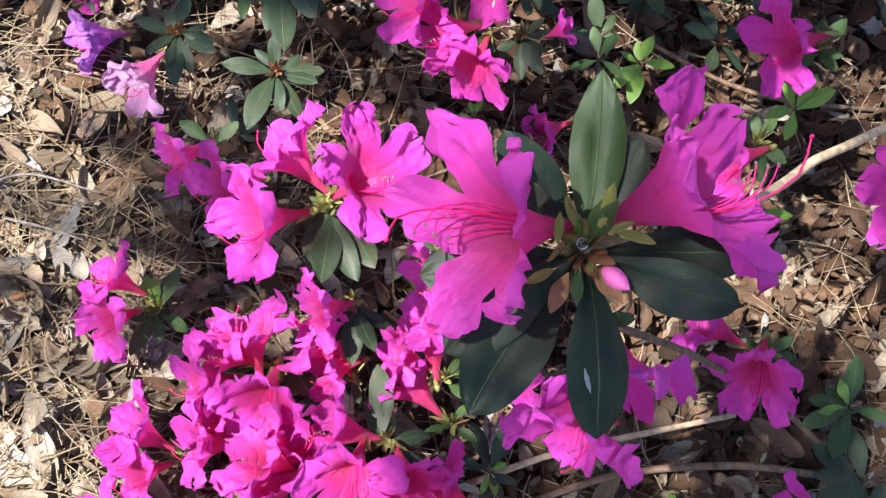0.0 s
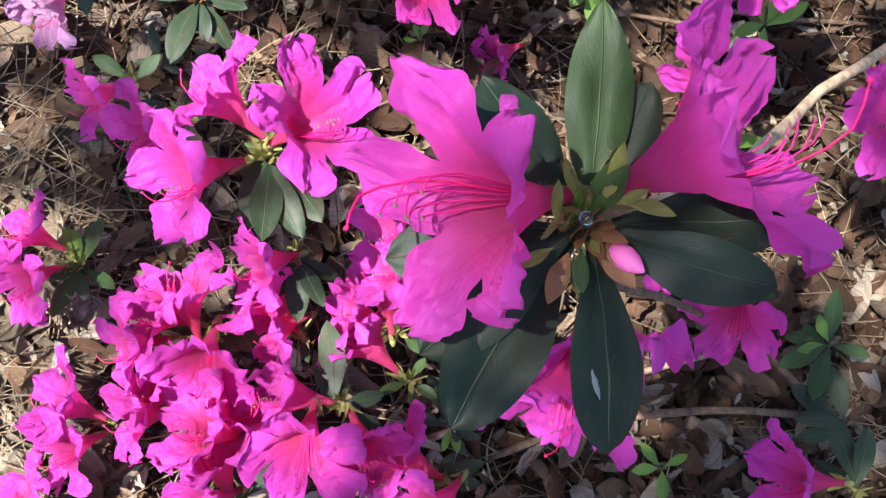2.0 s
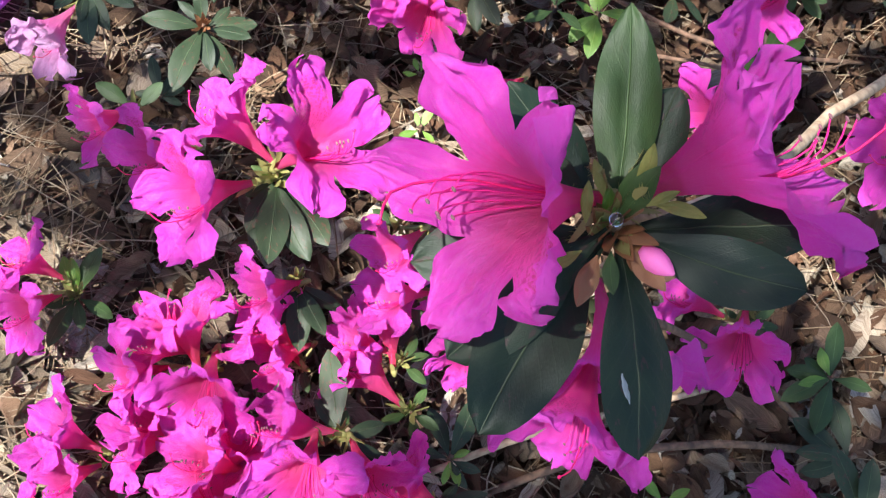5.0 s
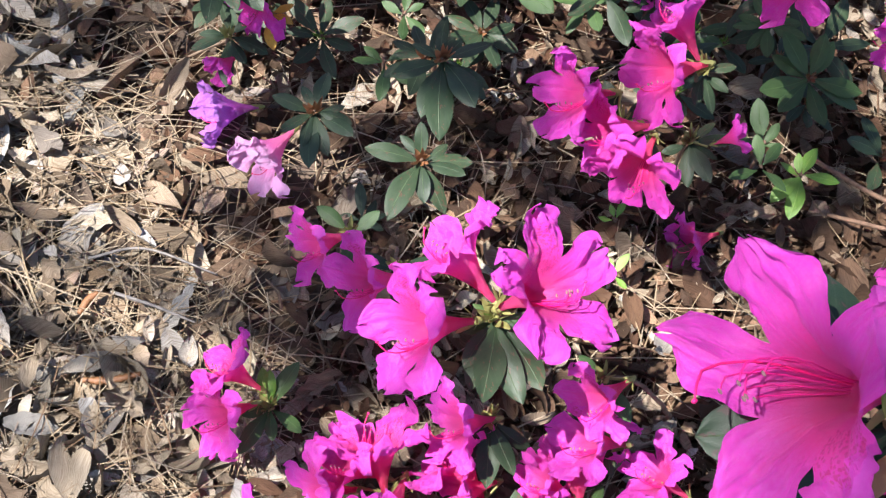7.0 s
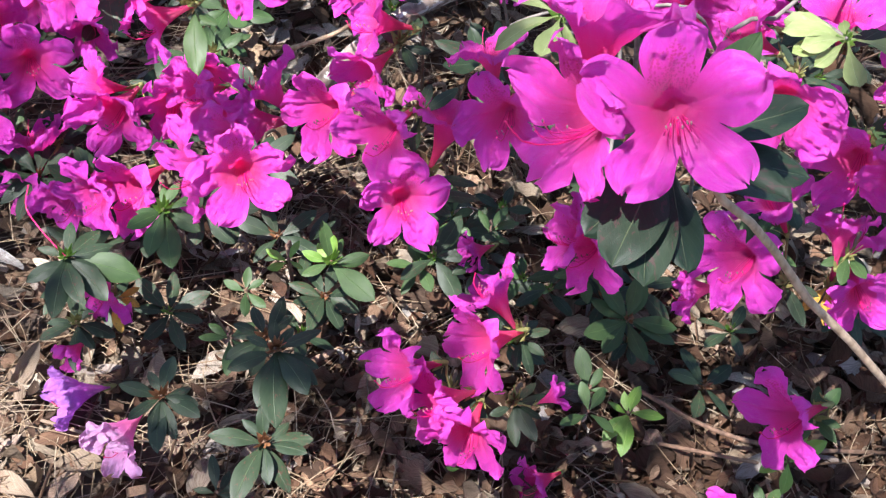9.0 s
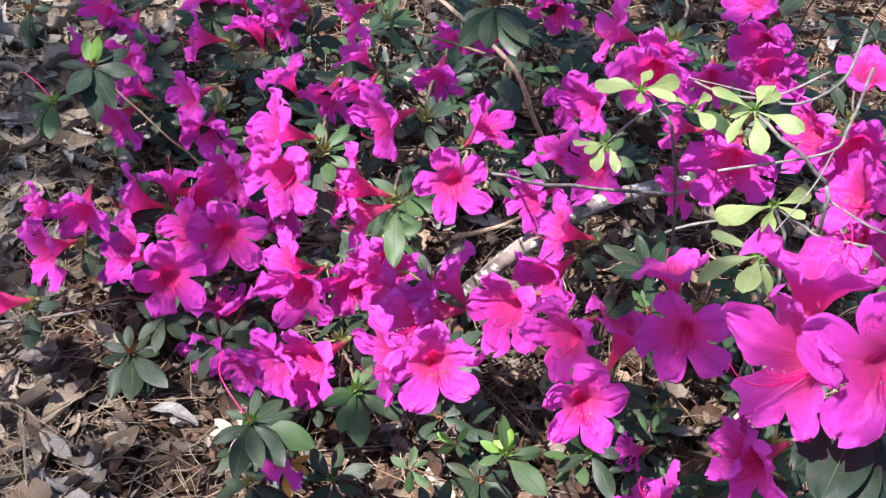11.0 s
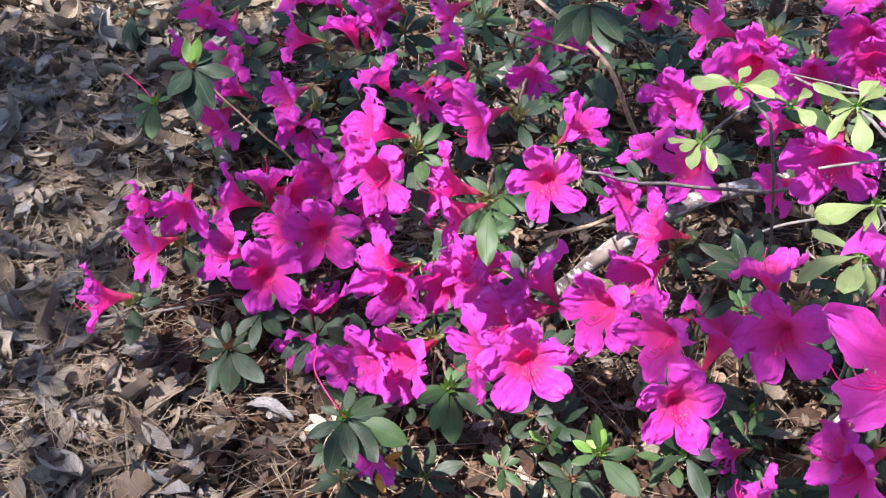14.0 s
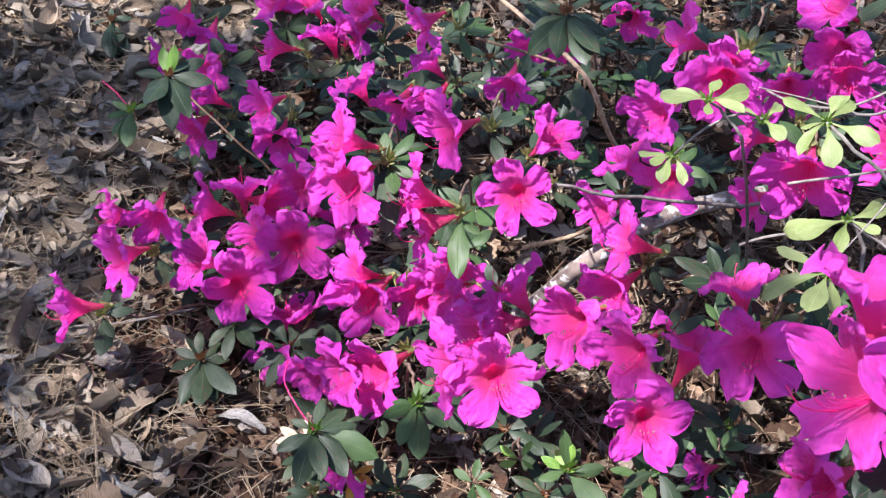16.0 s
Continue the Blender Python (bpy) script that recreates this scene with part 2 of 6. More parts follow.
CHIP = litter_material("bark_chip", [(0.0, (0.16, 0.09, 0.055)), (0.5, (0.30, 0.19, 0.12)), (1.0, (0.42, 0.38, 0.34))], 0.9, 0.0, 60)


def soil_material():
    m = Nodes("forest_soil")
    co = m.coords("Object")
    big, small = m.noise(6, 6, co), m.noise(90, 6, co)
    col = m.mix(big, (0.025, 0.017, 0.012), (0.075, 0.05, 0.033))
    col = m.mix(m.math("MULTIPLY", small, 0.5), col, (0.13, 0.09, 0.06))
    return m.finish(col, 0.95, m.bump(small, 0.8, 0.006))


SOIL = soil_material()


# ---- mesh helpers ----
def mesh_of(name, verts, faces, mats, uvs=None, slots=None, extra=None, smooth=True):
    me = bpy.data.meshes.new(name)
    me.from_pydata([tuple(map(float, v)) for v in verts], [], [tuple(map(int, f)) for f in faces])
    for m in mats:
        me.materials.append(m)
    n = len(me.polygons)
    me.polygons.foreach_set("use_smooth", [smooth] * n)
    if slots is not None:
        me.polygons.foreach_set("material_index", [int(s) for s in slots])
    if uvs is not None:
        layer = me.uv_layers.new(name="map")
        idx = np.zeros(len(me.loops), dtype=np.int32)
        me.loops.foreach_get("vertex_index", idx)
        layer.data.foreach_set("uv", np.asarray(uvs, dtype=np.float32)[idx].ravel())
    if extra is not None:
        at = me.attributes.new("dorsal", "FLOAT", "POINT")
        at.data.foreach_set("value", np.asarray(extra, dtype=np.float32))
    me.update()
    return me


def grid_faces(rows, cols, start=0):
    return [(start + r * cols + c, start + r * cols + c + 1, start + (r + 1) * cols + c + 1, start + (r + 1) * cols + c)
            for r in range(rows - 1) for c in range(cols - 1)]


def bend(points, n):
    """A smooth line of n points along the given ones."""
    p = [Vector(q) for q in points]
    p = [p[0] * 2 - p[1]] + p + [p[-1] * 2 - p[-2]]
    out = []
    for i in range(n):
        f = i / (n - 1) * (len(p) - 3)
        k = min(int(f), len(p) - 4)
        t = f - k
        a, b, c, d = p[k:k + 4]
        out.append(0.5 * ((2 * b) + (c - a) * t + (2 * a - 5 * b + 4 * c - d) * t * t + (3 * b - a - 3 * c + d) * t ** 3))
    return out


def tube_data(line, radii, sides=6, verts=None, faces=None, lumpy=0.0, rng=None):
    verts = [] if verts is None else verts
    faces = [] if faces is None else faces
    start = len(verts)
    line = [Vector(p) for p in line]
    side = None
    for i, p in enumerate(line):
        way = (line[min(i + 1, len(line) - 1)] - line[max(i - 1, 0)]).normalized()
        side = way.orthogonal().normalized() if side is None else (side - way * side.dot(way)).normalized()
        other = way.cross(side)
        for k in range(sides):
            a = 2 * math.pi * k / sides
            r = radii[i] * (1 + (lumpy * (rng.random() - 0.5) if lumpy else 0))
            verts.append(p + side * (r * math.cos(a)) + other * (r * math.sin(a)))
    for i in range(len(line) - 1):
        for k in range(sides):
            a, b = start + i * sides + k, start + i * sides + (k + 1) % sides
            faces.append((a, b, b + sides, a + sides))
    faces.append(tuple(start + k for k in range(sides))[::-1])
    faces.append(tuple(start + (len(line) - 1) * sides + k for k in range(sides)))
    return verts, faces


def part(name, mesh, parent, m=None, label=""):
    ob = new(name, mesh)
    ob.parent = parent
    if m is not None:
        ob.matrix_basis = m
    return tagged(ob, label)


# ---- flower meshes ----
def corolla_mesh(seed, spread, nu=21, nv=36, nt=7, gape=0.0085, mat=None, lobes=None, big=1.0, slim=1.0, longs=None, frilly=1.0):
    """Five petals joined in a funnel, with ruffled and creased lobes; +z is the mouth, +y the upper lobe."""
    rng = random.Random(seed)
    V, F, UV, D = [], [], [], []
    tube, join = 0.026, 0.33
    th0, mean = radians(30), 0.0310 * big

    def ease(s, lo, hi):
        q = min(1.0, max(0.0, (s - lo) / (hi - lo)))
        return q * q * (3 - 2 * q)

    for k in range(5):
        a = radians(90 + 72 * k)
        rad, tan, up = np.array((math.cos(a), math.sin(a), 0)), np.array((-math.sin(a), math.cos(a), 0)), np.array((0, 0, 1.0))
        grow = rng.uniform(0.88, 1.10) * (1.06 if k in (2, 3) else 1.0)
        if longs:
            grow = longs[k]
        wide = 0.0129 * big * slim * rng.uniform(0.88, 1.1)
        own = lobes[k] if lobes else (-12, -2, 10, 10, -2)[k] + rng.uniform(-22, 22)
        ph, ph2, ph3, fr = rng.uniform(0, 6.3), rng.uniform(0, 6.3), rng.uniform(0, 6.3), rng.uniform(2.0, 3.4)
        twist, lean, lift = rng.uniform(-0.35, 0.35), rng.uniform(-0.2, 0.2), rng.uniform(0.0004, 0.0018)
        ruf, roll, peak = rng.uniform(0.8, 1.5) * frilly, rng.uniform(-0.6, 1.2), rng.uniform(0.58, 0.68)
        crease = [(rng.uniform(-0.7, 0.7), rng.uniform(0.10, 0.2), rng.uniform(-1, 1)) for _ in range(4)]
        start = len(V)
        rows = nt + nv
        r, z = gape, tube
        for j in range(rows + 1):
            if j <= nt:
                w = j / nt
                rr, zz = 0.0015 + (gape - 0.0015) * w ** 1.9, tube * w
                for i in range(nu):
                    x = 2 * i / (nu - 1) - 1
                    phi = a + x * math.pi / 5
                    ridge = 1 + 0.08 * math.cos(math.pi * x) * w
                    V.append((rr * ridge * math.cos(phi), rr * ridge * math.sin(phi), zz))
                    UV.append(((x + 1) / 2, 0.36 * w))
                    D.append(1.0 if k == 0 else 0.0)
                continue
            s = (j - nt) / nv
            ds = 1 / nv
            free = ease(s, join, join + 0.25)
            th = th0 + (radians(spread + own * free) - th0) * (s - ds / 2) ** 0.8
            step = mean * (1 + (grow - 1) * 1.3 * free) * ds
            r += math.sin(th) * step
            z += math.cos(th) * step
            h = math.pi * r / 5
            if s <= join:
                h_join = h * 1.03
            else:
                h0 = h_join
                if s < peak:
                    h = h0 + (wide - h0) * ease(s, join - 0.05, peak)
                else:
                    h = wide * max(0.0, 1 - ((s - peak) / (1.004 - peak)) ** 2.5) ** 0.5
            n = -math.cos(th) * rad + math.sin(th) * up
            along = rad * math.sin(th) + up * math.cos(th)
            c = rad * r + up * z + tan * (lean * free * s * s * mean)
            blend = ease(s, join, join + 0.35)
            for i in range(nu):
                x = 2 * i / (nu - 1) - 1
                edge = abs(x) ** 1.6
                own_side = ph2 if x > 0 else ph3
                hh = h * (1 + free * (0.04 * math.sin(8 * s + ph + 3 * x) + 0.025 * math.sin(19 * s + own_side)))
                phi = a + x * (hh / r if s > join else math.pi / 5)
                circ = np.array((r * math.cos(phi), r * math.sin(phi), z))
                flat = c + tan * (x * hh) - n * (0.0035 * roll * x * x * s)
                p = circ * (1 - blend) + flat * blend
                wave = 0.5 * math.sin(fr * x * 2 + ph) + edge * (0.9 * math.sin(s * 11 + own_side) + 0.28 * math.sin(s * 21 + ph + own_side))
                p = p + n * free * (0.0031 * ruf * wave * (edge * 0.85 + 0.15) * s ** 0.7 + x * twist * h * s * s)
                p = p + n * free * 0.0042 * noise.noise((x * 1.6 + seed, s * 3.2, k * 5.1)) * (0.4 + 0.6 * s)
                p = p + n * free * 0.0016 * noise.noise((x * 4.5, s * 7.0 + seed, k * 3.7))
                p = p + n * free * (0.0005 * math.sin(x * 15 + ph2) + 0.0012 * noise.noise((x * 9 + seed, s * 15, k * 2.3)) * (0.3 + edge)) * s ** 0.5
                for cx, cw, ch in crease:
                    p = p + n * free * 0.0011 * ch * math.exp(-((x - cx * s) / cw) ** 2)
                p = p - n * 0.0014 * math.exp(-(x / 0.15) ** 2) * (1 - 0.5 * s) * min(1, 5 * s)
                p = p + n * free * lift * ((k * 2) % 5 - 2) * 0.5 * s
                frill = 0.0016 * math.sin(8 * x + ph2) + 0.0009 * math.sin(12 * x + ph)
                p = p + n * frill * ruf * s ** 7
                p = p + along * (-0.0014 * math.exp(-(x / 0.2) ** 2) * s ** 8 + 0.0008 * math.sin(7 * x + ph2) * s ** 5 + 0.0004 * math.sin(12 * x + ph) * s ** 4)
                V.append(p)
                UV.append(((x + 1) / 2, 0.36 + 0.64 * s))
                D.append(1.0 if k == 0 else 0.35 * free if k in (1, 4) else 0.0)
        F += grid_faces(rows + 1, nu, start)
    # an added cap inside hides the tube's dark depth, and the foot is closed too
    low = int(nt * 0.72)
    for row, zz, v in ((0, 0.0, 0.1), (low, tube * 0.60, 0.34)):
        s0 = len(V)
        V.append((0, 0, zz))
        UV.append((0.5, v))
        D.append(0.0)
        for k in range(5):
            b = (k * (nt + nv + 1) + row) * nu
            F += [(s0, b + i + 1, b + i) for i in range(nu - 1)]
    me = mesh_of("corolla", V, F, [mat or PETAL], UV, None, D)
    bm = bmesh.new()
    bm.from_mesh(me)
    bmesh.ops.remove_doubles(bm, verts=bm.verts, dist=0.00003)
    bm.to_mesh(me)
    bm.free()
    return me


def stamen_mesh(reach, rise, turn, thick=0.00024, red=None, anther=True):
    """One filament along the lower side of the tube, curving up to its tip."""
    a = radians(turn)
    side = Vector((math.sin(a), -math.cos(a), 0))
    up = Vector((0, 1, 0))
    pts = [Vector((0, 0, 0.004)) + side * 0.001, side * 0.0035 + Vector((0, 0, 0.020)), side * (0.006 + reach * 0.10) + Vector((0, 0, 0.026 + reach * 0.35)),
           side * (0.007 + reach * 0.10) + Vector((0, 0, 0.026 + reach * 0.8)) + up * rise * 0.35, side * 0.007 + Vector((0, 0, 0.026 + reach)) + up * rise]
    line = bend(pts, 10)
    V, F = tube_data(line, [thick] * 9 + [thick * 0.8], 5)
    slots = [0] * len(F)
    e = line[-1]
    n = 6
    s0 = len(V)
    long, fat = (0.0008, 0.00045) if anther else (0.0005, 0.0008)
    rings = [(-1, 0.35), (-0.5, 0.9), (0.3, 1.0), (1, 0.4)]
    for zz, rr in rings:
        for k in range(n):
            b = 2 * math.pi * k / n
            V.append(e + Vector((fat * rr * math.cos(b), long * zz, fat * rr * math.sin(b))))
    for q in range(3):
        for k in range(n):
            F.append((s0 + q * n + k, s0 + q * n + (k + 1) % n, s0 + (q + 1) * n + (k + 1) % n, s0 + (q + 1) * n + k))
    F += [tuple(s0 + k for k in range(n))[::-1], tuple(s0 + 3 * n + k for k in range(n))]
    slots += [1] * (len(F) - len(slots))
    return mesh_of("stamen", V, F, [red or FILAMENT, ANTHER if anther else STYLE_RED], None, slots)


def calyx_mesh(seed, hairs=0, long=1.0):
    """Small hairy sepals round the foot of the tube."""
    rng = random.Random(seed)
    V, F = tube_data([(0, 0, -0.004), (0, 0, -0.001), (0, 0, 0.002)], [0.0011, 0.0022, 0.0017], 7)
    for k in range(5):
        a = 2 * math.pi * (k + rng.random() * 0.4) / 5
        d, t = Vector((math.cos(a), math.sin(a), 0)), Vector((-math.sin(a), math.cos(a), 0))
        ln = rng.uniform(0.005, 0.012) * long
        out = rng.uniform(0.3, 0.9)
        s = len(V)
        for q, w in ((0, 0.0011), (0.4, 0.0014), (0.8, 0.0008), (1, 0.0001)):
            c = d * (0.0019 + out * ln * q) + Vector((0, 0, ln * q * (1 - 0.5 * out * q)))
            V += [c - t * w, c + d * 0.0003, c + t * w]
        F += grid_faces(4, 3, s)
        for h in range(hairs):
            q = rng.uniform(0.05, 1.0)
            c = d * (0.0019 + out * ln * q) + Vector((0, 0, ln * q * (1 - 0.5 * out * q)))
            side = t * rng.choice((-1, 1))
            way = (side + d * rng.uniform(-0.2, 0.8) + Vector((0, 0, rng.uniform(0, 0.7)))).normalized() * rng.uniform(0.0015, 0.003)
            s = len(V)
            V += [c + side * 0.0007 - d * 0.00012, c + side * 0.0007 + d * 0.00012, c + way, c + side * 0.0007 + Vector((0, 0, 0.0002))]
            F += [(s, s + 1, s + 2), (s + 1, s + 3, s + 2), (s + 3, s, s + 2)]
    return mesh_of("calyx", V, F, [SEPAL])


OPEN = [corolla_mesh(11 + i, sp, gape=0.0080, big=0.92) for i, sp in enumerate((86, 80, 92, 74, 84, 88, 76, 82, 70, 90, 66, 78))]
HALF = [corolla_mesh(141 + i, sp, gape=0.0080, big=0.9) for i, sp in enumerate((52, 60, 44, 56))]
FINE = [corolla_mesh(71 + i, sp, 21, 38, 10, lobes=lb, big=1.06, slim=(0.95, 1.1, 0.97, 0.95)[i]) for i, (sp, lb) in enumerate(((76, None), (66, (-6, 4, 6, 0, -8)), (86, (-10, 0, 8, 6, 2)), (66, (4, -10, 20, 14, -14))))]
FINE.append(corolla_mesh(77, 74, 25, 44, 12, lobes=(-18, -2, 0, 6, -16), longs=(0.80, 1.28, 1.12, 1.25, 0.92), big=1.04, slim=0.83, frilly=0.9))
FINE.append(corolla_mesh(83, 62, 25, 44, 12, lobes=(-4, 10, 8, 0, -6), longs=(1.0, 1.05, 1.1, 1.0, 1.1), big=0.98, slim=0.84, frilly=0.9))
PALE = [corolla_mesh(43, 50, mat=PETAL_SUNLIT)]
FADED = [corolla_mesh(91, 40, mat=PETAL_OLD)]
STAMENS = [stamen_mesh(r, h, t) for r, h, t in ((0.022, 0.002, -34), (0.029, 0.004, -18), (0.026, 0.006, 4), (0.031, 0.003, 16), (0.023, 0.003, 34), (0.018, 0.001, 50))]
STAMENS_SHORT = [stamen_mesh(r, h, t, 0.0002) for r, h, t in ((0.013, 0.001, -34), (0.017, 0.002, -18), (0.016, 0.003, 4), (0.019, 0.002, 16), (0.014, 0.002, 34), (0.011, 0.0, 50))]
STYLE = stamen_mesh(0.042, 0.007, 0, 0.00034, STYLE_RED, False)
STYLE_SHORT = stamen_mesh(0.026, 0.004, 0, 0.0003, STYLE_RED, False)
CALYX = [calyx_mesh(s) for s in (1, 2, 3)]
CALYX_HAIRY = calyx_mesh(5, 30, 1.55)


# ---- leaf meshes ----
def leaf_mesh(seed, ratio, mat, fold=14, droop=0.12, blunt=0.5, nx=5, ny=10, wavy=0.02, name="leaf"):
    """A leaf one long unit along +x, face up: elliptic, folded at its midrib, arched."""
    rng = random.Random(seed)
    V, UV = [], []
    lift = math.tan(radians(fold))
    ph, sway, cup = rng.uniform(0, 6.3), rng.uniform(-0.05, 0.05), rng.uniform(0.0, 0.5)
    for j in range(ny + 1):
        s = j / ny
        e = s ** (1.0 + 0.55 * blunt)
        h = ratio / 2 * max(0.0, math.sin(math.pi * min(1, 0.03 + 0.97 * e))) ** ((1.15 if e < 0.5 else 0.86 - 0.4 * min(1.0, blunt)))
        h = max(h, 0.018 * (1 - s) + 0.002)
        for i in range(nx):
            x = 2 * i / (nx - 1) - 1
            y = x * h
            vein = math.cos(34 * (s - 0.35 * abs(x) * ratio)) * 0.0025 * min(1, 5 * s) * (1 - abs(x)) * (abs(x) > 0.01)
            z = abs(y) * lift - cup * x * x * h - droop * s * s + vein + (0.022 * noise.noise((s * 4.5 + seed, x * 1.7, 2.2)) * min(1, 4 * s) if nx > 5 else 0.0) + wavy * math.sin(9 * s + ph + 2 * x) * abs(x) * min(1, 4 * s)
            V.append((s, y + sway * math.sin(3 * s), z))
            UV.append(((x + 1) / 2, s))
    return mesh_of(name, V, grid_faces(ny + 1, nx), [mat], UV)


def leaf_set(mat, seed, ratio, blunt=0.5, fine=False, n=5, droop=0.13):
    rng = random.Random(seed)
    k = dict(nx=9, ny=20) if fine else {}
    return [leaf_mesh(seed * 50 + i, ratio * rng.uniform(0.9, 1.1), mat, rng.uniform(6, 20), droop * rng.uniform(0.2, 1.6), blunt, wavy=rng.uniform(0.008, 0.022), **k) for i in range(n)]


def curled_set(mat, seed, ratio, n=6):
    """Leaves that arch and fold more."""
    rng = random.Random(seed)
    return [leaf_mesh(seed * 50 + i, ratio * rng.uniform(0.85, 1.15), mat, rng.uniform(8, 34), rng.uniform(-0.15, 0.45), 1.8, wavy=rng.uniform(0.01, 0.035)) for i in range(n)]


LEAVES = {
    "d": leaf_set(LEAF, 1, 0.375, 0.4),
    "m": leaf_set(LEAF_MID, 2, 0.375, 0.4),
    "n": leaf_set(LEAF_NEW, 3, 0.40, 0.3),
    "p": curled_set(LEAF_PALE, 4, 0.42),
    "y": leaf_set(LEAF_OLD, 5, 0.34),
    "g": leaf_set(LEAF_DRY, 6, 0.34),
    "D": leaf_set(LEAF_SHADED, 7, 0.40, 0.8, True),
    "M": leaf_set(LEAF_MID, 8, 0.35, 0.25, True),
    "N": leaf_set(LEAF_NEW, 9, 0.32, 0.3, True),
    "h": leaf_set(BRACT, 10, 0.30, 0.1, True),
    "b": leaf_set(SCALE_BROWN, 11, 0.42, 0.1, True),
}
LEAF_WORDS = {"d": "dark green leathery leaf", "m": "soft green leaf", "n": "bright young leaf", "p": "pale yellow-green leaf", "y": "yellowed leaf", "g": "dry greyish leaf",
              "D": "dark green leathery leaf", "M": "soft green leaf", "N": "bright young leaf", "h": "small olive bract", "b": "brown papery bud scale"}
_turn = random.Random(5)


class Shoot:
    """A shoot that grows from the ground to its hub, and carries leaves and flowers."""

    def __init__(self, hub, root, label, name="azalea_shoot", category="shrub shoot", group="azalea shoots", thick=0.0012, stem=None, via=(), lean=(0, 0, 1)):
        self.hub, self.root, self.lean = Vector(hub), Vector((root[0], root[1], 0.0)), Vector(lean).normalized()
        self.top = new(name)
        self.top.empty_display_size = 0.02
        self.top.location = self.root
        tagged(self.top, label, category, group)
        foot = self.root - Vector((0, 0, 0.01))
        path = [foot] + [Vector(v) for v in via]
        if not via:
            gap = self.hub - foot
            path += [foot + Vector((gap.x * 0.25, gap.y * 0.25, gap.z * 0.5)), foot + Vector((gap.x * 0.7, gap.y * 0.7, gap.z * 0.86))]
        path.append(self.hub)
        n = 14
        line = [p - self.root for p in bend(path, n)]
        rng = random.Random(int(self.hub.x * 7919 + self.hub.y * 104729))
        for i in range(1, n - 1):
            line[i] += Vector((rng.uniform(-1, 1), rng.uniform(-1, 1), rng.uniform(-1, 1))) * 0.0018
        V, F = tube_data(line, [thick * (1.5 - 0.6 * i / (n - 1)) for i in range(n)], 7, lumpy=0.14, rng=rng)
        part("stem", mesh_of("stem", V, F, [stem or STEM]), self.top)
        self.count, self.made = 0, []

    def frame_on(self, way, face):
        """A turn whose x lies along way and whose z is nearest to face."""
        x = Vector(way).normalized()
        z = Vector(face) - x * x.dot(Vector(face))
        z = z.normalized() if z.length > 1e-4 else x.orthogonal().normalized()
        y = z.cross(x)
        return Matrix((x, y, z)).transposed().to_4x4()

    def leaf(self, turn, rise, length, kind="d", back=0.0, roll=0.0, at=None):
        """A leaf from the hub: its bearing from +x, its rise above the level, in degrees, and its length."""
        a, e = radians(turn), radians(rise)
        way = Vector((math.cos(a) * math.cos(e), math.sin(a) * math.cos(e), math.sin(e)))
        foot = (Vector(at) if at else self.hub - self.lean * back) + way * 0.002 - self.root
        face = self.lean
        m = Matrix.Translation(foot) @ self.frame_on(way, face) @ pose(0, 0, 0, roll) @ Matrix.Scale(length, 4)
        self.made.append(part("leaf", LEAVES[kind][self.count % len(LEAVES[kind])], self.top, m, LEAF_WORDS[kind]))
        self.count += 1

    def leaves(self, rows, kind="d"):
        for turn, rise, length in rows:
            self.leaf(turn + _turn.uniform(-4, 4), rise + _turn.uniform(-9, 14) * (length < 0.06), length, kind, _turn.uniform(0, 0.007), _turn.uniform(-24, 24) * (1.0 if length < 0.06 else 0.5))

    def mark(self, which, s0, x0, long, wide):
        """A dried white dropping on one of the leaves, along its blade."""
        leaf = self.made[which]
        pts = [v.co for v in leaf.data.vertices]
        rng = random.Random(9)
        V = []
        for j in range(9):
            q = j / 8
            w = wide * math.sin(math.pi * (0.06 + 0.9 * q)) * rng.uniform(0.8, 1.1)
            for i in (-1, 0, 1):
                x, y = s0 + long * (q - 0.5), x0 + 0.03 * q + i * w
                near = sorted(pts, key=lambda p: (p.x - x) ** 2 + (p.y - y) ** 2)[:3]
                V.append((x, y, sum(p.z for p in near) / 3 + (0.010 if i == 0 else 0.004)))
        part("dropping", mesh_of("dropping", V, grid_faces(9, 3), [DROPPING]), leaf, None, "dried white bird dropping")

    def drop(self, place, size):
        """A drop of water that rests on the shoot."""
        V, F = [], []
        c = Vector(place) - self.root
        for j in range(9):
            f = math.pi * j / 8
            for i in range(12):
                a = 2 * math.pi * i / 12
                V.append(c + Vector((math.sin(f) * math.cos(a), math.sin(f) * math.sin(a), math.cos(f) * 0.85)) * size)
        for j in range(8):
            for i in range(12):
                F.append((j * 12 + i, (j + 1) * 12 + i, (j + 1) * 12 + (i + 1) % 12, j * 12 + (i + 1) % 12))
        part("water_drop", mesh_of("water_drop", V, F, [DROP]), self.top, None, "clear round water drop")

    def ring(self, n, length, kind="d", rise=12, start=0.0, back=0.0):
        """Leaves spread evenly round the hub."""
        x = self.lean.orthogonal().normalized()
        for i in range(n):
            q = Matrix.Rotation(radians(start + i * 360 / n + _turn.uniform(-16, 16)), 3, self.lean)
            way = (q @ x) + self.lean * math.tan(radians(rise + _turn.uniform(-14, 14)))
            way.normalize()
            self.leaf(math.degrees(math.atan2(way.y, way.x)), math.degrees(math.asin(way.z)), length * _turn.uniform(0.75, 1.12), kind, back + _turn.uniform(0, 0.008), _turn.uniform(-15, 15))

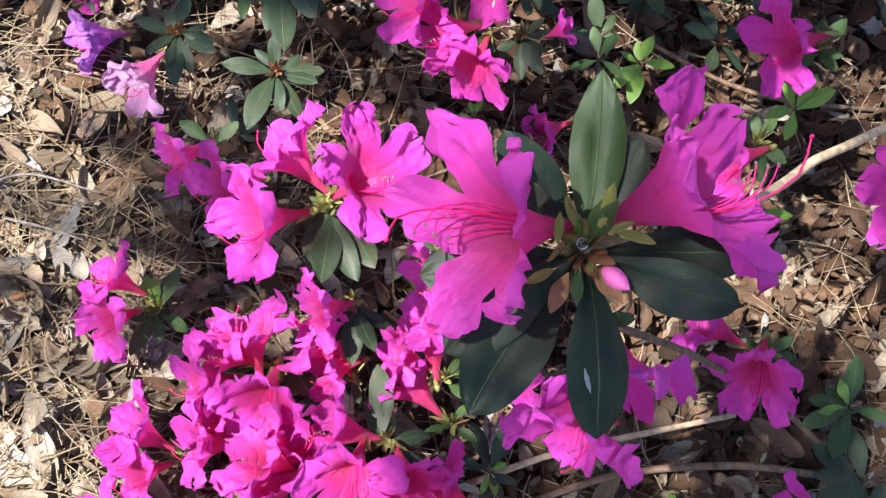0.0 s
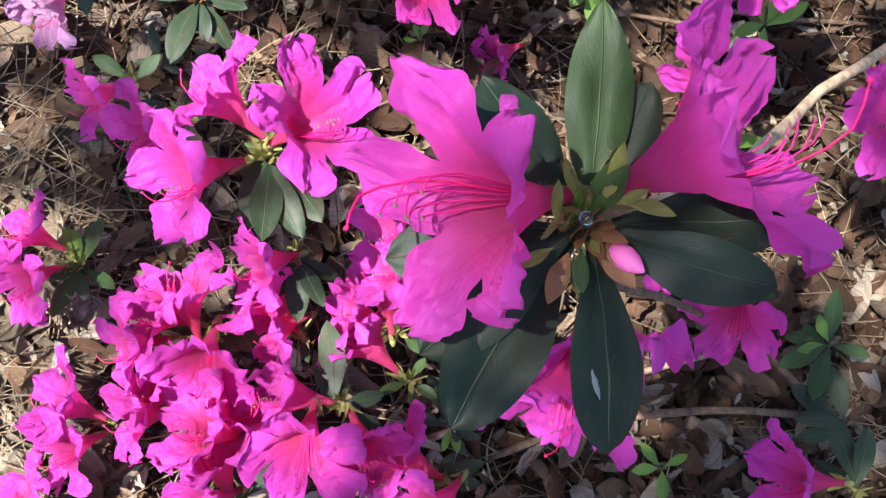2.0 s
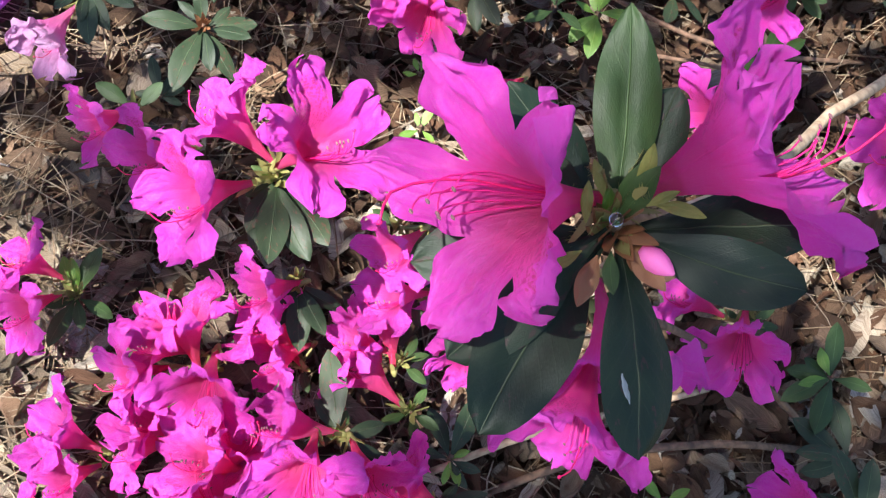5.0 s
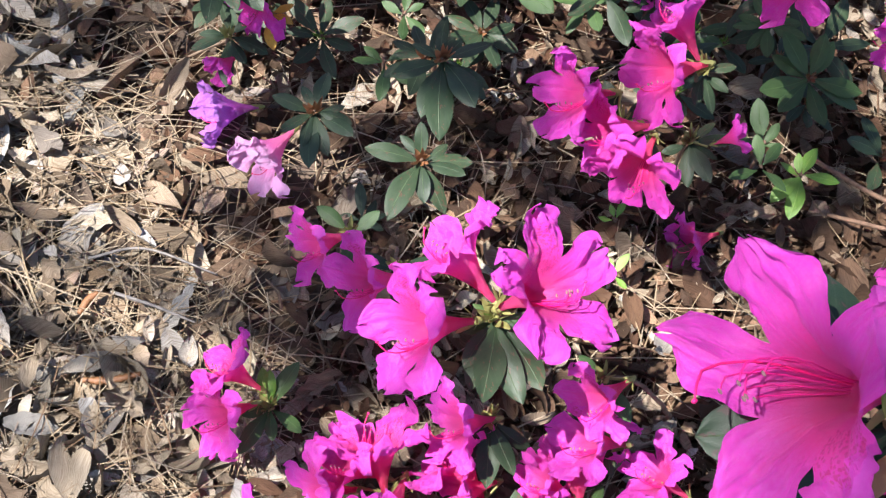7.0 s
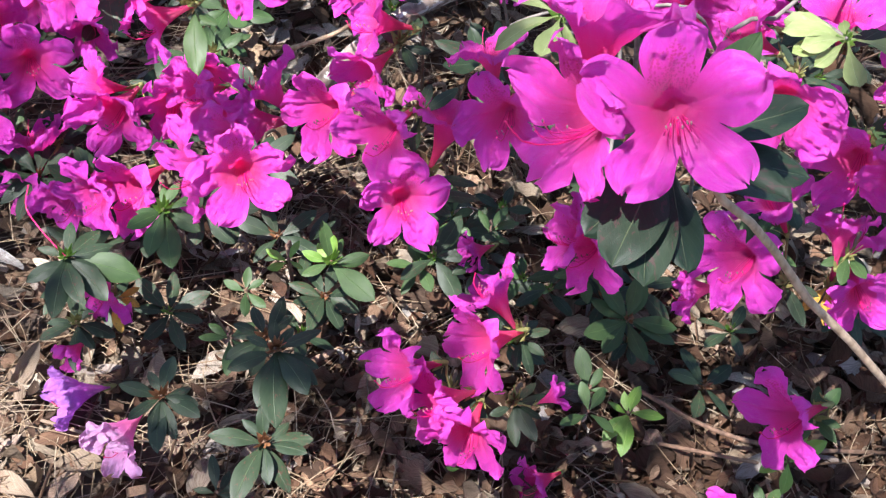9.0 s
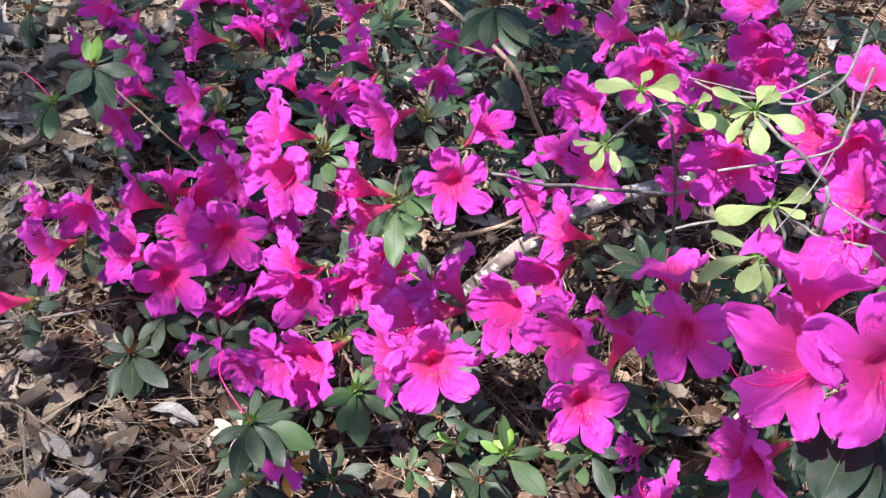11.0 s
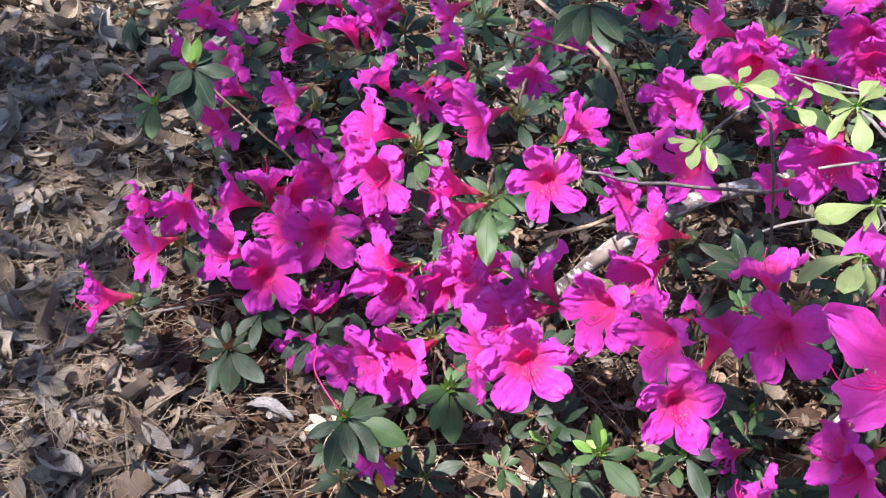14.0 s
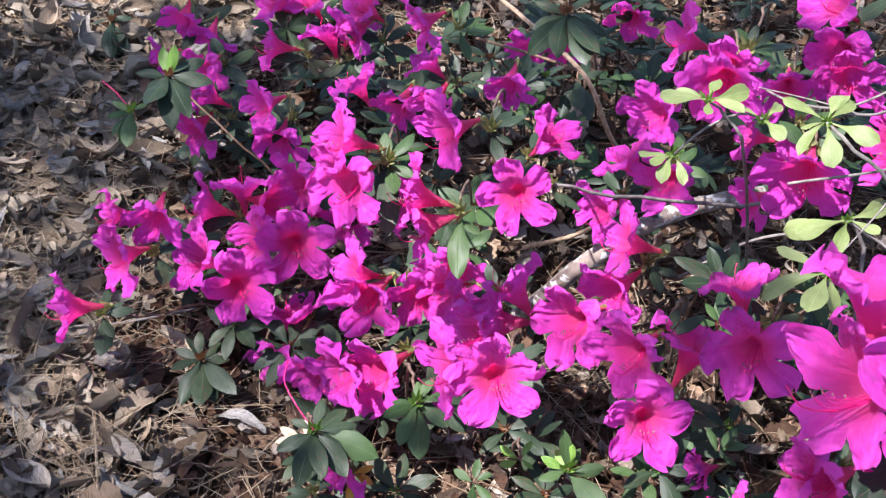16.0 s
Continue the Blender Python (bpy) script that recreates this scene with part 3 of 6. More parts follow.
    def flower(self, mouth, turn, rise, roll=0.0, size=1.0, shape="o", pick=0, stamens=6, label=""):
        """A flower with its mouth at a place, facing a bearing and a rise in degrees."""
        a, e = radians(turn), radians(rise)
        z = Vector((math.cos(a) * math.cos(e), math.sin(a) * math.cos(e), math.sin(e)))
        y = Vector((0, 0, 1)) - z * z.z
        y = y.normalized() if y.length > 0.02 else Vector((0, 1, 0))
        x = y.cross(z).normalized()
        y = z.cross(x)
        foot = Vector(mouth) - z * (0.027 * size)
        m = Matrix.Translation(foot - self.root) @ Matrix((x, y, z)).transposed().to_4x4() @ pose(0, 0, 0, 0, 0, roll) @ Matrix.Scale(size, 4)
        pool = {"o": OPEN, "h": HALF, "f": FINE, "x": FADED, "q": PALE}[shape]
        top = part("flower", pool[pick % len(pool)], self.top, m, label or "open magenta flower with ruffled petals")
        for i in range(stamens):
            part("stamen", (STAMENS if shape == "f" else STAMENS_SHORT)[(i + pick) % 6 if stamens < 6 else i], top)
        if stamens:
            part("style", STYLE if shape == "f" else STYLE_SHORT, top, None, "long red style")
        part("calyx", CALYX_HAIRY if shape == "f" else CALYX[pick % 3], top, None, "hairy green sepals")
        line = bend([self.hub - self.root, (self.hub + foot) / 2 - self.root - self.lean * 0.002, foot - z * 0.003 - self.root], 6)
        V, F = tube_data(line, [0.0012, 0.0011, 0.001, 0.001, 0.001, 0.0011], 6)
        part("flower_stalk", mesh_of("flower_stalk", V, F, [SEPAL]), self.top)
        return top

    def bud(self, place, turn, rise, length=0.016, mat=None, fat=0.23, label="closed flower bud"):
        a, e = radians(turn), radians(rise)
        way = Vector((math.cos(a) * math.cos(e), math.sin(a) * math.cos(e), math.sin(e)))
        rings = [(0, 0.45), (0.15, 0.8), (0.4, 1.0), (0.65, 0.85), (0.85, 0.5), (1.0, 0.12)]
        foot = Vector(place) - self.root
        V, F = tube_data([foot + way * (length * s) for s, _ in rings], [length * fat * r for _, r in rings], 9, lumpy=0.18, rng=random.Random(3))
        part("bud", mesh_of("bud", V, F, [mat or BUD_PINK]), self.top, None, label)

    def spent(self, *places):
        """A red style left behind by a fallen flower, from the hub through the places."""
        line = bend([self.hub - self.root] + [Vector(p) - self.root for p in places], 12)
        V, F = tube_data(line, [0.00045] * 11 + [0.0007], 6)
        part("style", mesh_of("style", V, F, [STYLE_RED]), self.top, None, "thin red style of a fallen flower")

    def tip(self, colour="b", size=1.0, count=9):
        """Brown scales and short new tips at the hub."""
        rng = random.Random(int(self.hub.x * 1e4) + 7)
        c = self.hub - self.root - self.lean * 0.004
        V, F = [c], []
        x = self.lean.orthogonal().normalized()
        for i in range(count):
            way = (Matrix.Rotation(i * 2.4, 3, self.lean) @ x) * rng.uniform(0.3, 0.9) + self.lean
            way.normalize()
            t = way.orthogonal().normalized()
            ln = rng.uniform(0.006, 0.012) * size
            s = len(V)
            for q, w in ((0.25, 0.0012), (0.5, 0.0015), (0.8, 0.0009), (1, 0.0001)):
                p = c + way * (ln * q)
                w *= size
                V += [p - t * w, p + way.cross(t) * 0.0006, p + t * w]
            F += [(0, s, s + 1), (0, s + 1, s + 2)] + grid_faces(4, 3, s)
        part("leaf_bud", mesh_of("leaf_bud", V, F, [{"b": SCALE_BROWN, "g": LEAF_NEW, "s": SEPAL}[colour]]), self.top, None, {"b": "rusty bud scales", "g": "pale green new tips", "s": "hairy tan bracts"}[colour])


def twig(points, r0, r1, label, mat=None, name="bare_twig", category="twig", group="", forks=0, seed=0, sides=7):
    """A bare stick along the points; forks are short side sticks of its own."""
    rng = random.Random(seed)
    base = Vector(points[0])
    n = 6 * len(points)
    line = [p - base for p in bend(points, n)]
    V, F = tube_data(line, [r0 + (r1 - r0) * i / (n - 1) for i in range(n)], sides, lumpy=0.2, rng=rng)
    top = new(name, mesh_of(name, V, F, [mat or TWIG_GREY]))
    top.location = base
    tagged(top, label, category, group)
    for _ in range(forks):
        i = rng.randrange(n // 4, n - 2)
        way = (line[i + 1] - line[i]).normalized()
        out = (way + Vector((rng.uniform(-1, 1), rng.uniform(-1, 1), rng.uniform(-0.2, 0.9))).normalized() * 0.9).normalized()
        ln = rng.uniform(0.03, 0.10)
        fork = bend([line[i], line[i] + out * ln * 0.5, line[i] + out * ln + way * 0.012], 6)
        r = r1 * 0.8
        V, F = tube_data(fork, [r, r, r * 0.9, r * 0.8, r * 0.7, r * 0.5], 5, lumpy=0.2, rng=rng)
        part("side_twig", mesh_of("side_twig", V, F, [mat or TWIG_GREY]), top)
    return top


# ---- ground ----
def ground_height(x, y):
    return 0.010 * noise.noise((x * 3.1, y * 3.1, 0.3)) + 0.005 * noise.noise((x * 11, y * 11, 2.7))


def make_ground():
    fine_x, fine_y = np.linspace(-1.6, 1.1, 80), np.linspace(-0.3, 2.4, 80)
    xs = np.concatenate([(-3000, -300, -40, -10, -4, -2.2), fine_x, (1.6, 4, 10, 40, 300, 3000)])
    ys = np.concatenate([(-3000, -300, -40, -10, -3, -0.8), fine_y, (3.0, 5, 12, 40, 300, 3000)])
    V = [(x, y, ground_height(x, y) - 0.012 if abs(x) < 5 and abs(y) < 6 else -0.012) for y in ys for x in xs]
    ob = new("ground", mesh_of("ground", V, grid_faces(len(ys), len(xs)), [SOIL]))
    tagged(ob, "dark forest soil under leaf litter", "ground", kind="structure")


make_ground()


def dead_leaf_data(rng, size, ratio, lobes, curl, ny=7, nx=3):
    """A curled dead leaf round the origin, as a small grid."""
    crumple, own = (0.05 if nx > 3 else 0.0), rng.uniform(0, 90)
    V = []
    ph = rng.uniform(0, 6.3)
    cx, cy, tw = rng.uniform(-1, 1) * curl, rng.uniform(-0.3, 1) * curl, rng.uniform(-0.6, 0.6) * curl
    for j in range(ny):
        s = j / (ny - 1)
        h = ratio / 2 * math.sin(math.pi * (0.04 + 0.92 * s)) ** 0.8
        h *= 1 + lobes * math.sin(s * 19 + ph)
        h = max(h, 0.02)
        for i in range(nx):
            x = 2.0 * i / (nx - 1) - 1
            y = x * h * (1 + (0.28 * noise.noise((s * 9 + own, x * 3, 1.0)) if nx > 3 else 0.0))
            z = cx * (s - 0.5) ** 2 * 1.6 + cy * x * x * ratio * 0.9 + tw * (s - 0.5) * x * ratio
            z += crumple * noise.noise((s * 5 + own, x * 2.2, 4.0)) - (0.025 * math.exp(-(x / 0.2) ** 2) if nx > 3 else 0.0)
            V.append(Vector(((s - 0.5) * size, y * size, z * size)))
    return V, grid_faces(ny, nx)


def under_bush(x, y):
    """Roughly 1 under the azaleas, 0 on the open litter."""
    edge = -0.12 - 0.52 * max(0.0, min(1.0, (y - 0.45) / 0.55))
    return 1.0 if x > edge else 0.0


def make_litter():
    rng = random.Random(21)
    V, F, VB, FB = [], [], [], []
    for i in range(54000):
        x, y = (rng.uniform(-1.35, 0.95), rng.uniform(0.08, 2.1)) if i < 34000 else (rng.uniform(-0.1, 0.6), rng.uniform(0.2, 0.95)) if i < 42000 else (rng.gauss(-0.3, 1.3), rng.gauss(0.9, 1.3))
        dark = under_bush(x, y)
        size = rng.choice((0.007, 0.010, 0.012, 0.015, 0.018, 0.022, 0.028, 0.036, 0.046)) * rng.uniform(0.8, 1.2)
        size *= 0.85 if dark else 1.15
        v, f = dead_leaf_data(rng, size, rng.uniform(0.28, 0.62), rng.choice((0.0, 0.0, 0.12, 0.28)), rng.uniform(0.25, 1.1))
        z = ground_height(x, y) - 0.010 + rng.random() ** 2 * 0.032
        m = pose(x, y, z, rng.gauss(0, 24), rng.gauss(0, 24), rng.uniform(0, 360))
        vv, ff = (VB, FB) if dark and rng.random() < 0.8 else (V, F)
        s = len(vv)
        vv += [m @ p for p in v]
        ff += [tuple(q + s for q in g) for g in f]
    tagged(new("leaf_litter", mesh_of("leaf_litter", V, F, [DEAD])), "bleached brown and grey dead leaves covering the ground", "leaf litter", kind="stuff")
    tagged(new("bush_litter", mesh_of("bush_litter", VB, FB, [RUSTY_SHADED])), "rusty brown broken leaves under the azaleas, darkened for shade", "leaf litter", kind="stuff")
    V, F = [], []
    for i in range(31000):
        x, y = (rng.uniform(-1.35, 0.62), rng.uniform(0.08, 2.0)) if i < 22000 else (rng.uniform(-0.8, 0.15), rng.uniform(0.2, 1.2)) if i < 26000 else (rng.gauss(-0.5, 1.2), rng.gauss(0.9, 1.2))
        if under_bush(x, y) and rng.random() < 0.62:
            continue
        ln, wd = rng.uniform(0.03, 0.12), rng.uniform(0.0003, 0.0007)
        a = rng.gauss(0.5, 0.9) if rng.random() < 0.6 else rng.uniform(0, 6.3)
        d, t = Vector((math.cos(a), math.sin(a), 0)), Vector((-math.sin(a), math.cos(a), 0))
        z = ground_height(x, y) + 0.002 + rng.random() ** 2 * 0.022
        tilt, bow, up = rng.gauss(0, 0.10), rng.gauss(0, 0.10), rng.uniform(-0.1, 0.12)
        s = len(V)
        for q in range(5):
            k = q / 4 - 0.5
            c = Vector((x, y, z)) + d * (k * ln) + t * (bow * ln * k * k * 3) + Vector((0, 0, k * ln * tilt - up * ln * k * k * 2))
            w = wd * (1 - 0.5 * abs(k))
            V += [c - t * w, c + Vector((0, 0, w * 1.2)), c + t * w]
        F += grid_faces(5, 3, s)
    tagged(new("pine_needles", mesh_of("pine_needles", V, F, [NEEDLE])), "dry tan pine needles strewn over dead leaves", "pine needles", kind="stuff")
    V, F = [], []
    for i in range(900):
        x, y = rng.uniform(-0.35, 0.75), rng.uniform(0.15, 1.7)
        if not under_bush(x, y):
            continue
        ln, a = rng.uniform(0.02, 0.09), rng.uniform(0, 6.3)
        d, side = Vector((math.cos(a), math.sin(a), rng.gauss(0, 0.15))), Vector((-math.sin(a), math.cos(a), 0)) * rng.gauss(0, 0.08)
        c = Vector((x, y, ground_height(x, y) + rng.uniform(0.004, 0.022)))
        t = rng.uniform(0.0006, 0.0016)
        if ln > 0.035 and y < 0.95:
            v, f = tube_data([-d * ln / 2, side * ln, d * ln / 2], [t, t * 0.9, t * 0.6], 6)
            ob = new("broken_stick", mesh_of("broken_stick", v, f, [STICK]))
            ob.location = c
            tagged(ob, "short broken brown stick lying on the litter", "stick", "broken sticks")
            continue
        tube_data([c - d * ln / 2, c + side * ln, c + d * ln / 2], [t, t * 0.9, t * 0.6], 5, V, F)
    tagged(new("twig_bits", mesh_of("twig_bits", V, F, [STICK])), "short broken brown sticks under the azaleas", "twigs", kind="stuff")
    V, F = [], []
    for i in range(900):
        x, y = rng.uniform(-1.4, 0.7), rng.uniform(0.1, 2.0)
        m = pose(x, y, ground_height(x, y) + rng.uniform(-0.003, 0.010), rng.gauss(0, 25), rng.gauss(0, 25), rng.uniform(0, 360))
        ln, w, h = rng.uniform(0.008, 0.03), rng.uniform(0.004, 0.010), rng.uniform(0.001, 0.004)
        s = len(V)
        for zz in (-h, h):
            for k in range(6):
                a = k * math.pi / 3 + rng.uniform(-0.3, 0.3)
                V.append(m @ Vector((ln * math.cos(a) * rng.uniform(0.7, 1.1), w * math.sin(a), zz + rng.uniform(-0.4, 0.4) * h)))
        F += [tuple(s + k for k in range(6))[::-1], tuple(s + 6 + k for k in range(6))]
        F += [(s + k, s + (k + 1) % 6, s + 6 + (k + 1) % 6, s + 6 + k) for k in range(6)]
    tagged(new("bark_chips", mesh_of("bark_chips", V, F, [CHIP], smooth=False)), "small weathered bark chips among the litter", "bark chips", kind="stuff")


make_litter()


def make_dead_leaves():
    """The larger dead leaves on top of the litter: those beside the path one by one, the rest run together."""
    rng = random.Random(77)
    V, F, made = [], [], 0
    for i in range(2300):
        x, y = (rng.uniform(-1.0, -0.1), rng.uniform(0.3, 1.5)) if i < 1500 else (rng.uniform(-1.4, 0.6), rng.uniform(0.15, 2.0))
        if under_bush(x, y) and rng.random() < 0.7:
            continue
        near = y < 0.68 and x > -0.5
        if near and rng.random() < 0.4:
            continue
        v, f = dead_leaf_data(rng, rng.choice((0.030, 0.038, 0.046, 0.055, 0.066)) * rng.uniform(0.85, 1.15) * (0.68 if near else 1.0), rng.uniform(0.22, 0.46), rng.choice((0.0, 0.0, 0.12, 0.3)), rng.uniform(0.2, 0.9), 13, 5)
        m = pose(x, y, ground_height(x, y) + rng.uniform(0.003, 0.020), rng.gauss(0, 18), rng.gauss(0, 18), rng.uniform(0, 360))
        if made < 280 and -0.75 < x < -0.15 and 0.35 < y < 1.1:
            made += 1
            ob = new("dead_leaf", mesh_of("dead_leaf", v, f, [DEAD]))
            ob.matrix_basis = m
            tagged(ob, "curled dry brown leaf lying on the litter", "dead leaf", "fallen leaves")
            continue
        s0 = len(V)
        V += [m @ p for p in v]
        F += [tuple(q + s0 for q in g) for g in f]
    tagged(new("large_leaf_litter", mesh_of("large_leaf_litter", V, F, [DEAD])), "long curled tan dead leaves over the litter", "leaf litter", kind="stuff")


make_dead_leaves()


def catkin(points, thick=0.003):
    """A dry knobbly brown pine catkin lying on the litter."""
    n = 26
    line = bend(points, n)
    base = line[0].copy()
    rng = random.Random(int(base.x * 9000))
    V, F = tube_data([p - base for p in line], [thick * (0.55 + 0.45 * math.sin(math.pi * (i + 0.6) / n)) * (1.18 if i % 2 else 0.85) for i in range(n)], 9, lumpy=0.35, rng=rng)
    ob = new("pine_catkin", mesh_of("pine_catkin", V, F, [SCALE_BROWN]))
    ob.location = base
    tagged(ob, "dry knobbly brown pine catkin on the litter", "pine catkin", "pine catkins")


# ---- an added shade tree beside the path, out of the walk's view ----
def shade_tree():
    """An unseen tree, added so that its boughs stand between the sun and the litter."""
    rng = random.Random(31)
    flat = Vector((SUN_WAY.x, SUN_WAY.y, 0))
    foot = Vector((-0.3, 0.8, 0)) + flat.normalized() * 4.2 + Vector((-flat.y, flat.x, 0)).normalized() * -3.2
    top = new("shade_tree")
    top.location = foot
    tagged(top, "tall leafy tree, unseen, added beside the path to shade the shrubs", "tree")
    V, F = tube_data(bend([(0, 0, -0.1), (0.05, 0.02, 2.5), (-0.05, -0.1, 5.0), (0.1, -0.2, 9.0)], 14), [0.20 - 0.012 * i for i in range(14)], 12, lumpy=0.12, rng=rng)
    part("trunk", mesh_of("trunk", V, F, [LOG_BARK]), top)
    V, F = [], []
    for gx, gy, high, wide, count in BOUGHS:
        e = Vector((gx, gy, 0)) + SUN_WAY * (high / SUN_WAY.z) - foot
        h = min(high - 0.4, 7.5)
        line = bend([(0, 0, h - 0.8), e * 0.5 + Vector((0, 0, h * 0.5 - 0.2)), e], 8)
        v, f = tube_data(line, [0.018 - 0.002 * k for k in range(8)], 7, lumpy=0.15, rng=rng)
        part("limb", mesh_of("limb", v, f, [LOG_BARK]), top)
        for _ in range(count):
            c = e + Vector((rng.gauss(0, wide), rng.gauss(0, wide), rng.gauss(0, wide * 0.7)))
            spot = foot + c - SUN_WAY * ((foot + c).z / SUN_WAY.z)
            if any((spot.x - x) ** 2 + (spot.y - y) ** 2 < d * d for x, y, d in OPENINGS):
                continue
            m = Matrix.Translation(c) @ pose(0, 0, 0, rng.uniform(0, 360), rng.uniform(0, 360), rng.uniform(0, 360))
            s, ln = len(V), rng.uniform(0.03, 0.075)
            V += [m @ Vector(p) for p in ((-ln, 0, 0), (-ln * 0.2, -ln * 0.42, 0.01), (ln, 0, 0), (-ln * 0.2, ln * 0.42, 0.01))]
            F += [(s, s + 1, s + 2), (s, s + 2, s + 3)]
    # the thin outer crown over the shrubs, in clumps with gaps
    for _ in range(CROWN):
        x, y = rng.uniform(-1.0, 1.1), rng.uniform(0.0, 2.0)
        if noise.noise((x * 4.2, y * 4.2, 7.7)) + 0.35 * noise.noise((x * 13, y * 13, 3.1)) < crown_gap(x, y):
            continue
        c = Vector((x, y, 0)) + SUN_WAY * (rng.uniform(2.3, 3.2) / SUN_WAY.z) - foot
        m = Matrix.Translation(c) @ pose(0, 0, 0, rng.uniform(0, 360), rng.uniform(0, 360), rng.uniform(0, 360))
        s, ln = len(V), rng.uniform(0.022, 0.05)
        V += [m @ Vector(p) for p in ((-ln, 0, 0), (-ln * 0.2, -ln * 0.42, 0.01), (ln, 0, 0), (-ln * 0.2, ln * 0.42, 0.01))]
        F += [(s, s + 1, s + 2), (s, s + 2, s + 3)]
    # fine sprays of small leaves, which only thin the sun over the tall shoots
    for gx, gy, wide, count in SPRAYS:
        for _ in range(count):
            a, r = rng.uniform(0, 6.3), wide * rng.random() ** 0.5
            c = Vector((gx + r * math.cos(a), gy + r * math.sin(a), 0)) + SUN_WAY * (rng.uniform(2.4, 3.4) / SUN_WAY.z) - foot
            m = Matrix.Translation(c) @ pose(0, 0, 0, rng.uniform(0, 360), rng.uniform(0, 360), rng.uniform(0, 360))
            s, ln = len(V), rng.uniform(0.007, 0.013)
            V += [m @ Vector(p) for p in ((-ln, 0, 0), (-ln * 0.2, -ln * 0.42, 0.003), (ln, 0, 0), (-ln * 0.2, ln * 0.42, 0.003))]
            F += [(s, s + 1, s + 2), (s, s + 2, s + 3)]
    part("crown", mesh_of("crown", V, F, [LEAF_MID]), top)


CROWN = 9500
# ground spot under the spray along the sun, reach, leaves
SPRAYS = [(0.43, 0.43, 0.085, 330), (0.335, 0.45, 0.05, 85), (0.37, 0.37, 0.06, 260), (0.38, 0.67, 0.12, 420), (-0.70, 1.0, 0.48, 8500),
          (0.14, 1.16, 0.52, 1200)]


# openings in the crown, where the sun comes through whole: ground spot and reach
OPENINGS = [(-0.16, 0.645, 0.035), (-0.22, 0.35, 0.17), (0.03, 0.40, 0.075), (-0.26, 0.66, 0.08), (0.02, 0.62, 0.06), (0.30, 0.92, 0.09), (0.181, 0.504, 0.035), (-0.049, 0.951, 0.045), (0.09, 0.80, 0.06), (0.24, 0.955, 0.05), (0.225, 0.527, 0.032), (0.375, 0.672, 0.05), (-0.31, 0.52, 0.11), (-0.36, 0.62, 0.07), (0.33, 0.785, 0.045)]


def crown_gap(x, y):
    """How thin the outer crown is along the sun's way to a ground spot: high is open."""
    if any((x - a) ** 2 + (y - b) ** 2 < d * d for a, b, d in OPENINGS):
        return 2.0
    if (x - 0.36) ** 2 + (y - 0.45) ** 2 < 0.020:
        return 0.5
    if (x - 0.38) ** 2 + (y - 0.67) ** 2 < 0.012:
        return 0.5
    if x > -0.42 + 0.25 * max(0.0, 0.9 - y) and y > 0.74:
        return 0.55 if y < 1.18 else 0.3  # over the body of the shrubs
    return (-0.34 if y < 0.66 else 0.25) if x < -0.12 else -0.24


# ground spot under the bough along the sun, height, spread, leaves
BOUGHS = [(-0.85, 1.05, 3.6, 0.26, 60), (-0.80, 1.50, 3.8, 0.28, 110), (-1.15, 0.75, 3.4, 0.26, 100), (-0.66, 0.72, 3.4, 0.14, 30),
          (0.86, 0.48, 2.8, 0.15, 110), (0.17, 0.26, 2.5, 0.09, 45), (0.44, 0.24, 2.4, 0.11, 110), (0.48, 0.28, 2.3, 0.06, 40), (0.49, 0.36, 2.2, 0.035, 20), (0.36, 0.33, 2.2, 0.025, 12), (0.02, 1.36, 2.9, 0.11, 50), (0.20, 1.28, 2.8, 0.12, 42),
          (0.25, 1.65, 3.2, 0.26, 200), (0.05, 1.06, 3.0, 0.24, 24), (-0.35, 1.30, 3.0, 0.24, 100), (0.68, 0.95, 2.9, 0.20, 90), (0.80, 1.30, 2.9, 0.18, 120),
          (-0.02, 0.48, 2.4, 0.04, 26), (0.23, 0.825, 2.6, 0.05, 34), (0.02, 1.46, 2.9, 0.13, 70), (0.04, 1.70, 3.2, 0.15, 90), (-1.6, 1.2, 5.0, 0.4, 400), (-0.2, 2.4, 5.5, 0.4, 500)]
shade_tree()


# ---- shoots and their flowers ----
# far left edge of the shrubs
s = Shoot((-0.666, 1.390, 0.100), (-0.732, 1.515), "flowering azalea shoot with dark leaves", lean=(0.17, -0.32, 0.93))
s.flower((-0.673, 1.373, 0.119), -87, -26, 24, 1.12, "o", 1)
s.flower((-0.641, 1.380, 0.091), -92, -34, 40, 1.12, "o", 2)
s.flower((-0.695, 1.344, 0.070), -132, -6, 39, 1.01, "o", 3)
s.ring(5, 0.052, "d", 12, 0)
s.tip("s", 1.3, 8)
s = Shoot((-0.578, 1.150, 0.180), (-0.400, 1.020), "leafy azalea shoot with no flowers", lean=(0.17, -0.30, 0.94), via=((-0.424, 1.116, 0.060), (-0.484, 1.114, 0.130)))
s.leaves([(128, 55, 0.037), (75, 51, 0.037)], "n")
s.leaves([(-161, 12, 0.036), (38, 12, 0.045), (59, 19, 0.028), (-17, -7, 0.036), (6, -0, 0.050), (-112, -5, 0.041), (-87, -10, 0.059), (-65, -12, 0.071), (-44, -12, 0.064), (-137, 3, 0.027)], "d")
s.tip("b", 1.35)
s = Shoot((-0.611, 1.110, 0.150), (-0.708, 1.265), "leafy azalea shoot with a spent red style", lean=(0.18, -0.29, 0.94))
s.spent((-0.632, 1.118, 0.165), (-0.655, 1.130, 0.168))
s.leaves([(-136, 4, 0.027), (-108, -5, 0.035), (-87, -10, 0.040), (175, 21, 0.025), (40, 11, 0.018), (-69, -12, 0.049)], "m")
s.tip("g", 1.35)
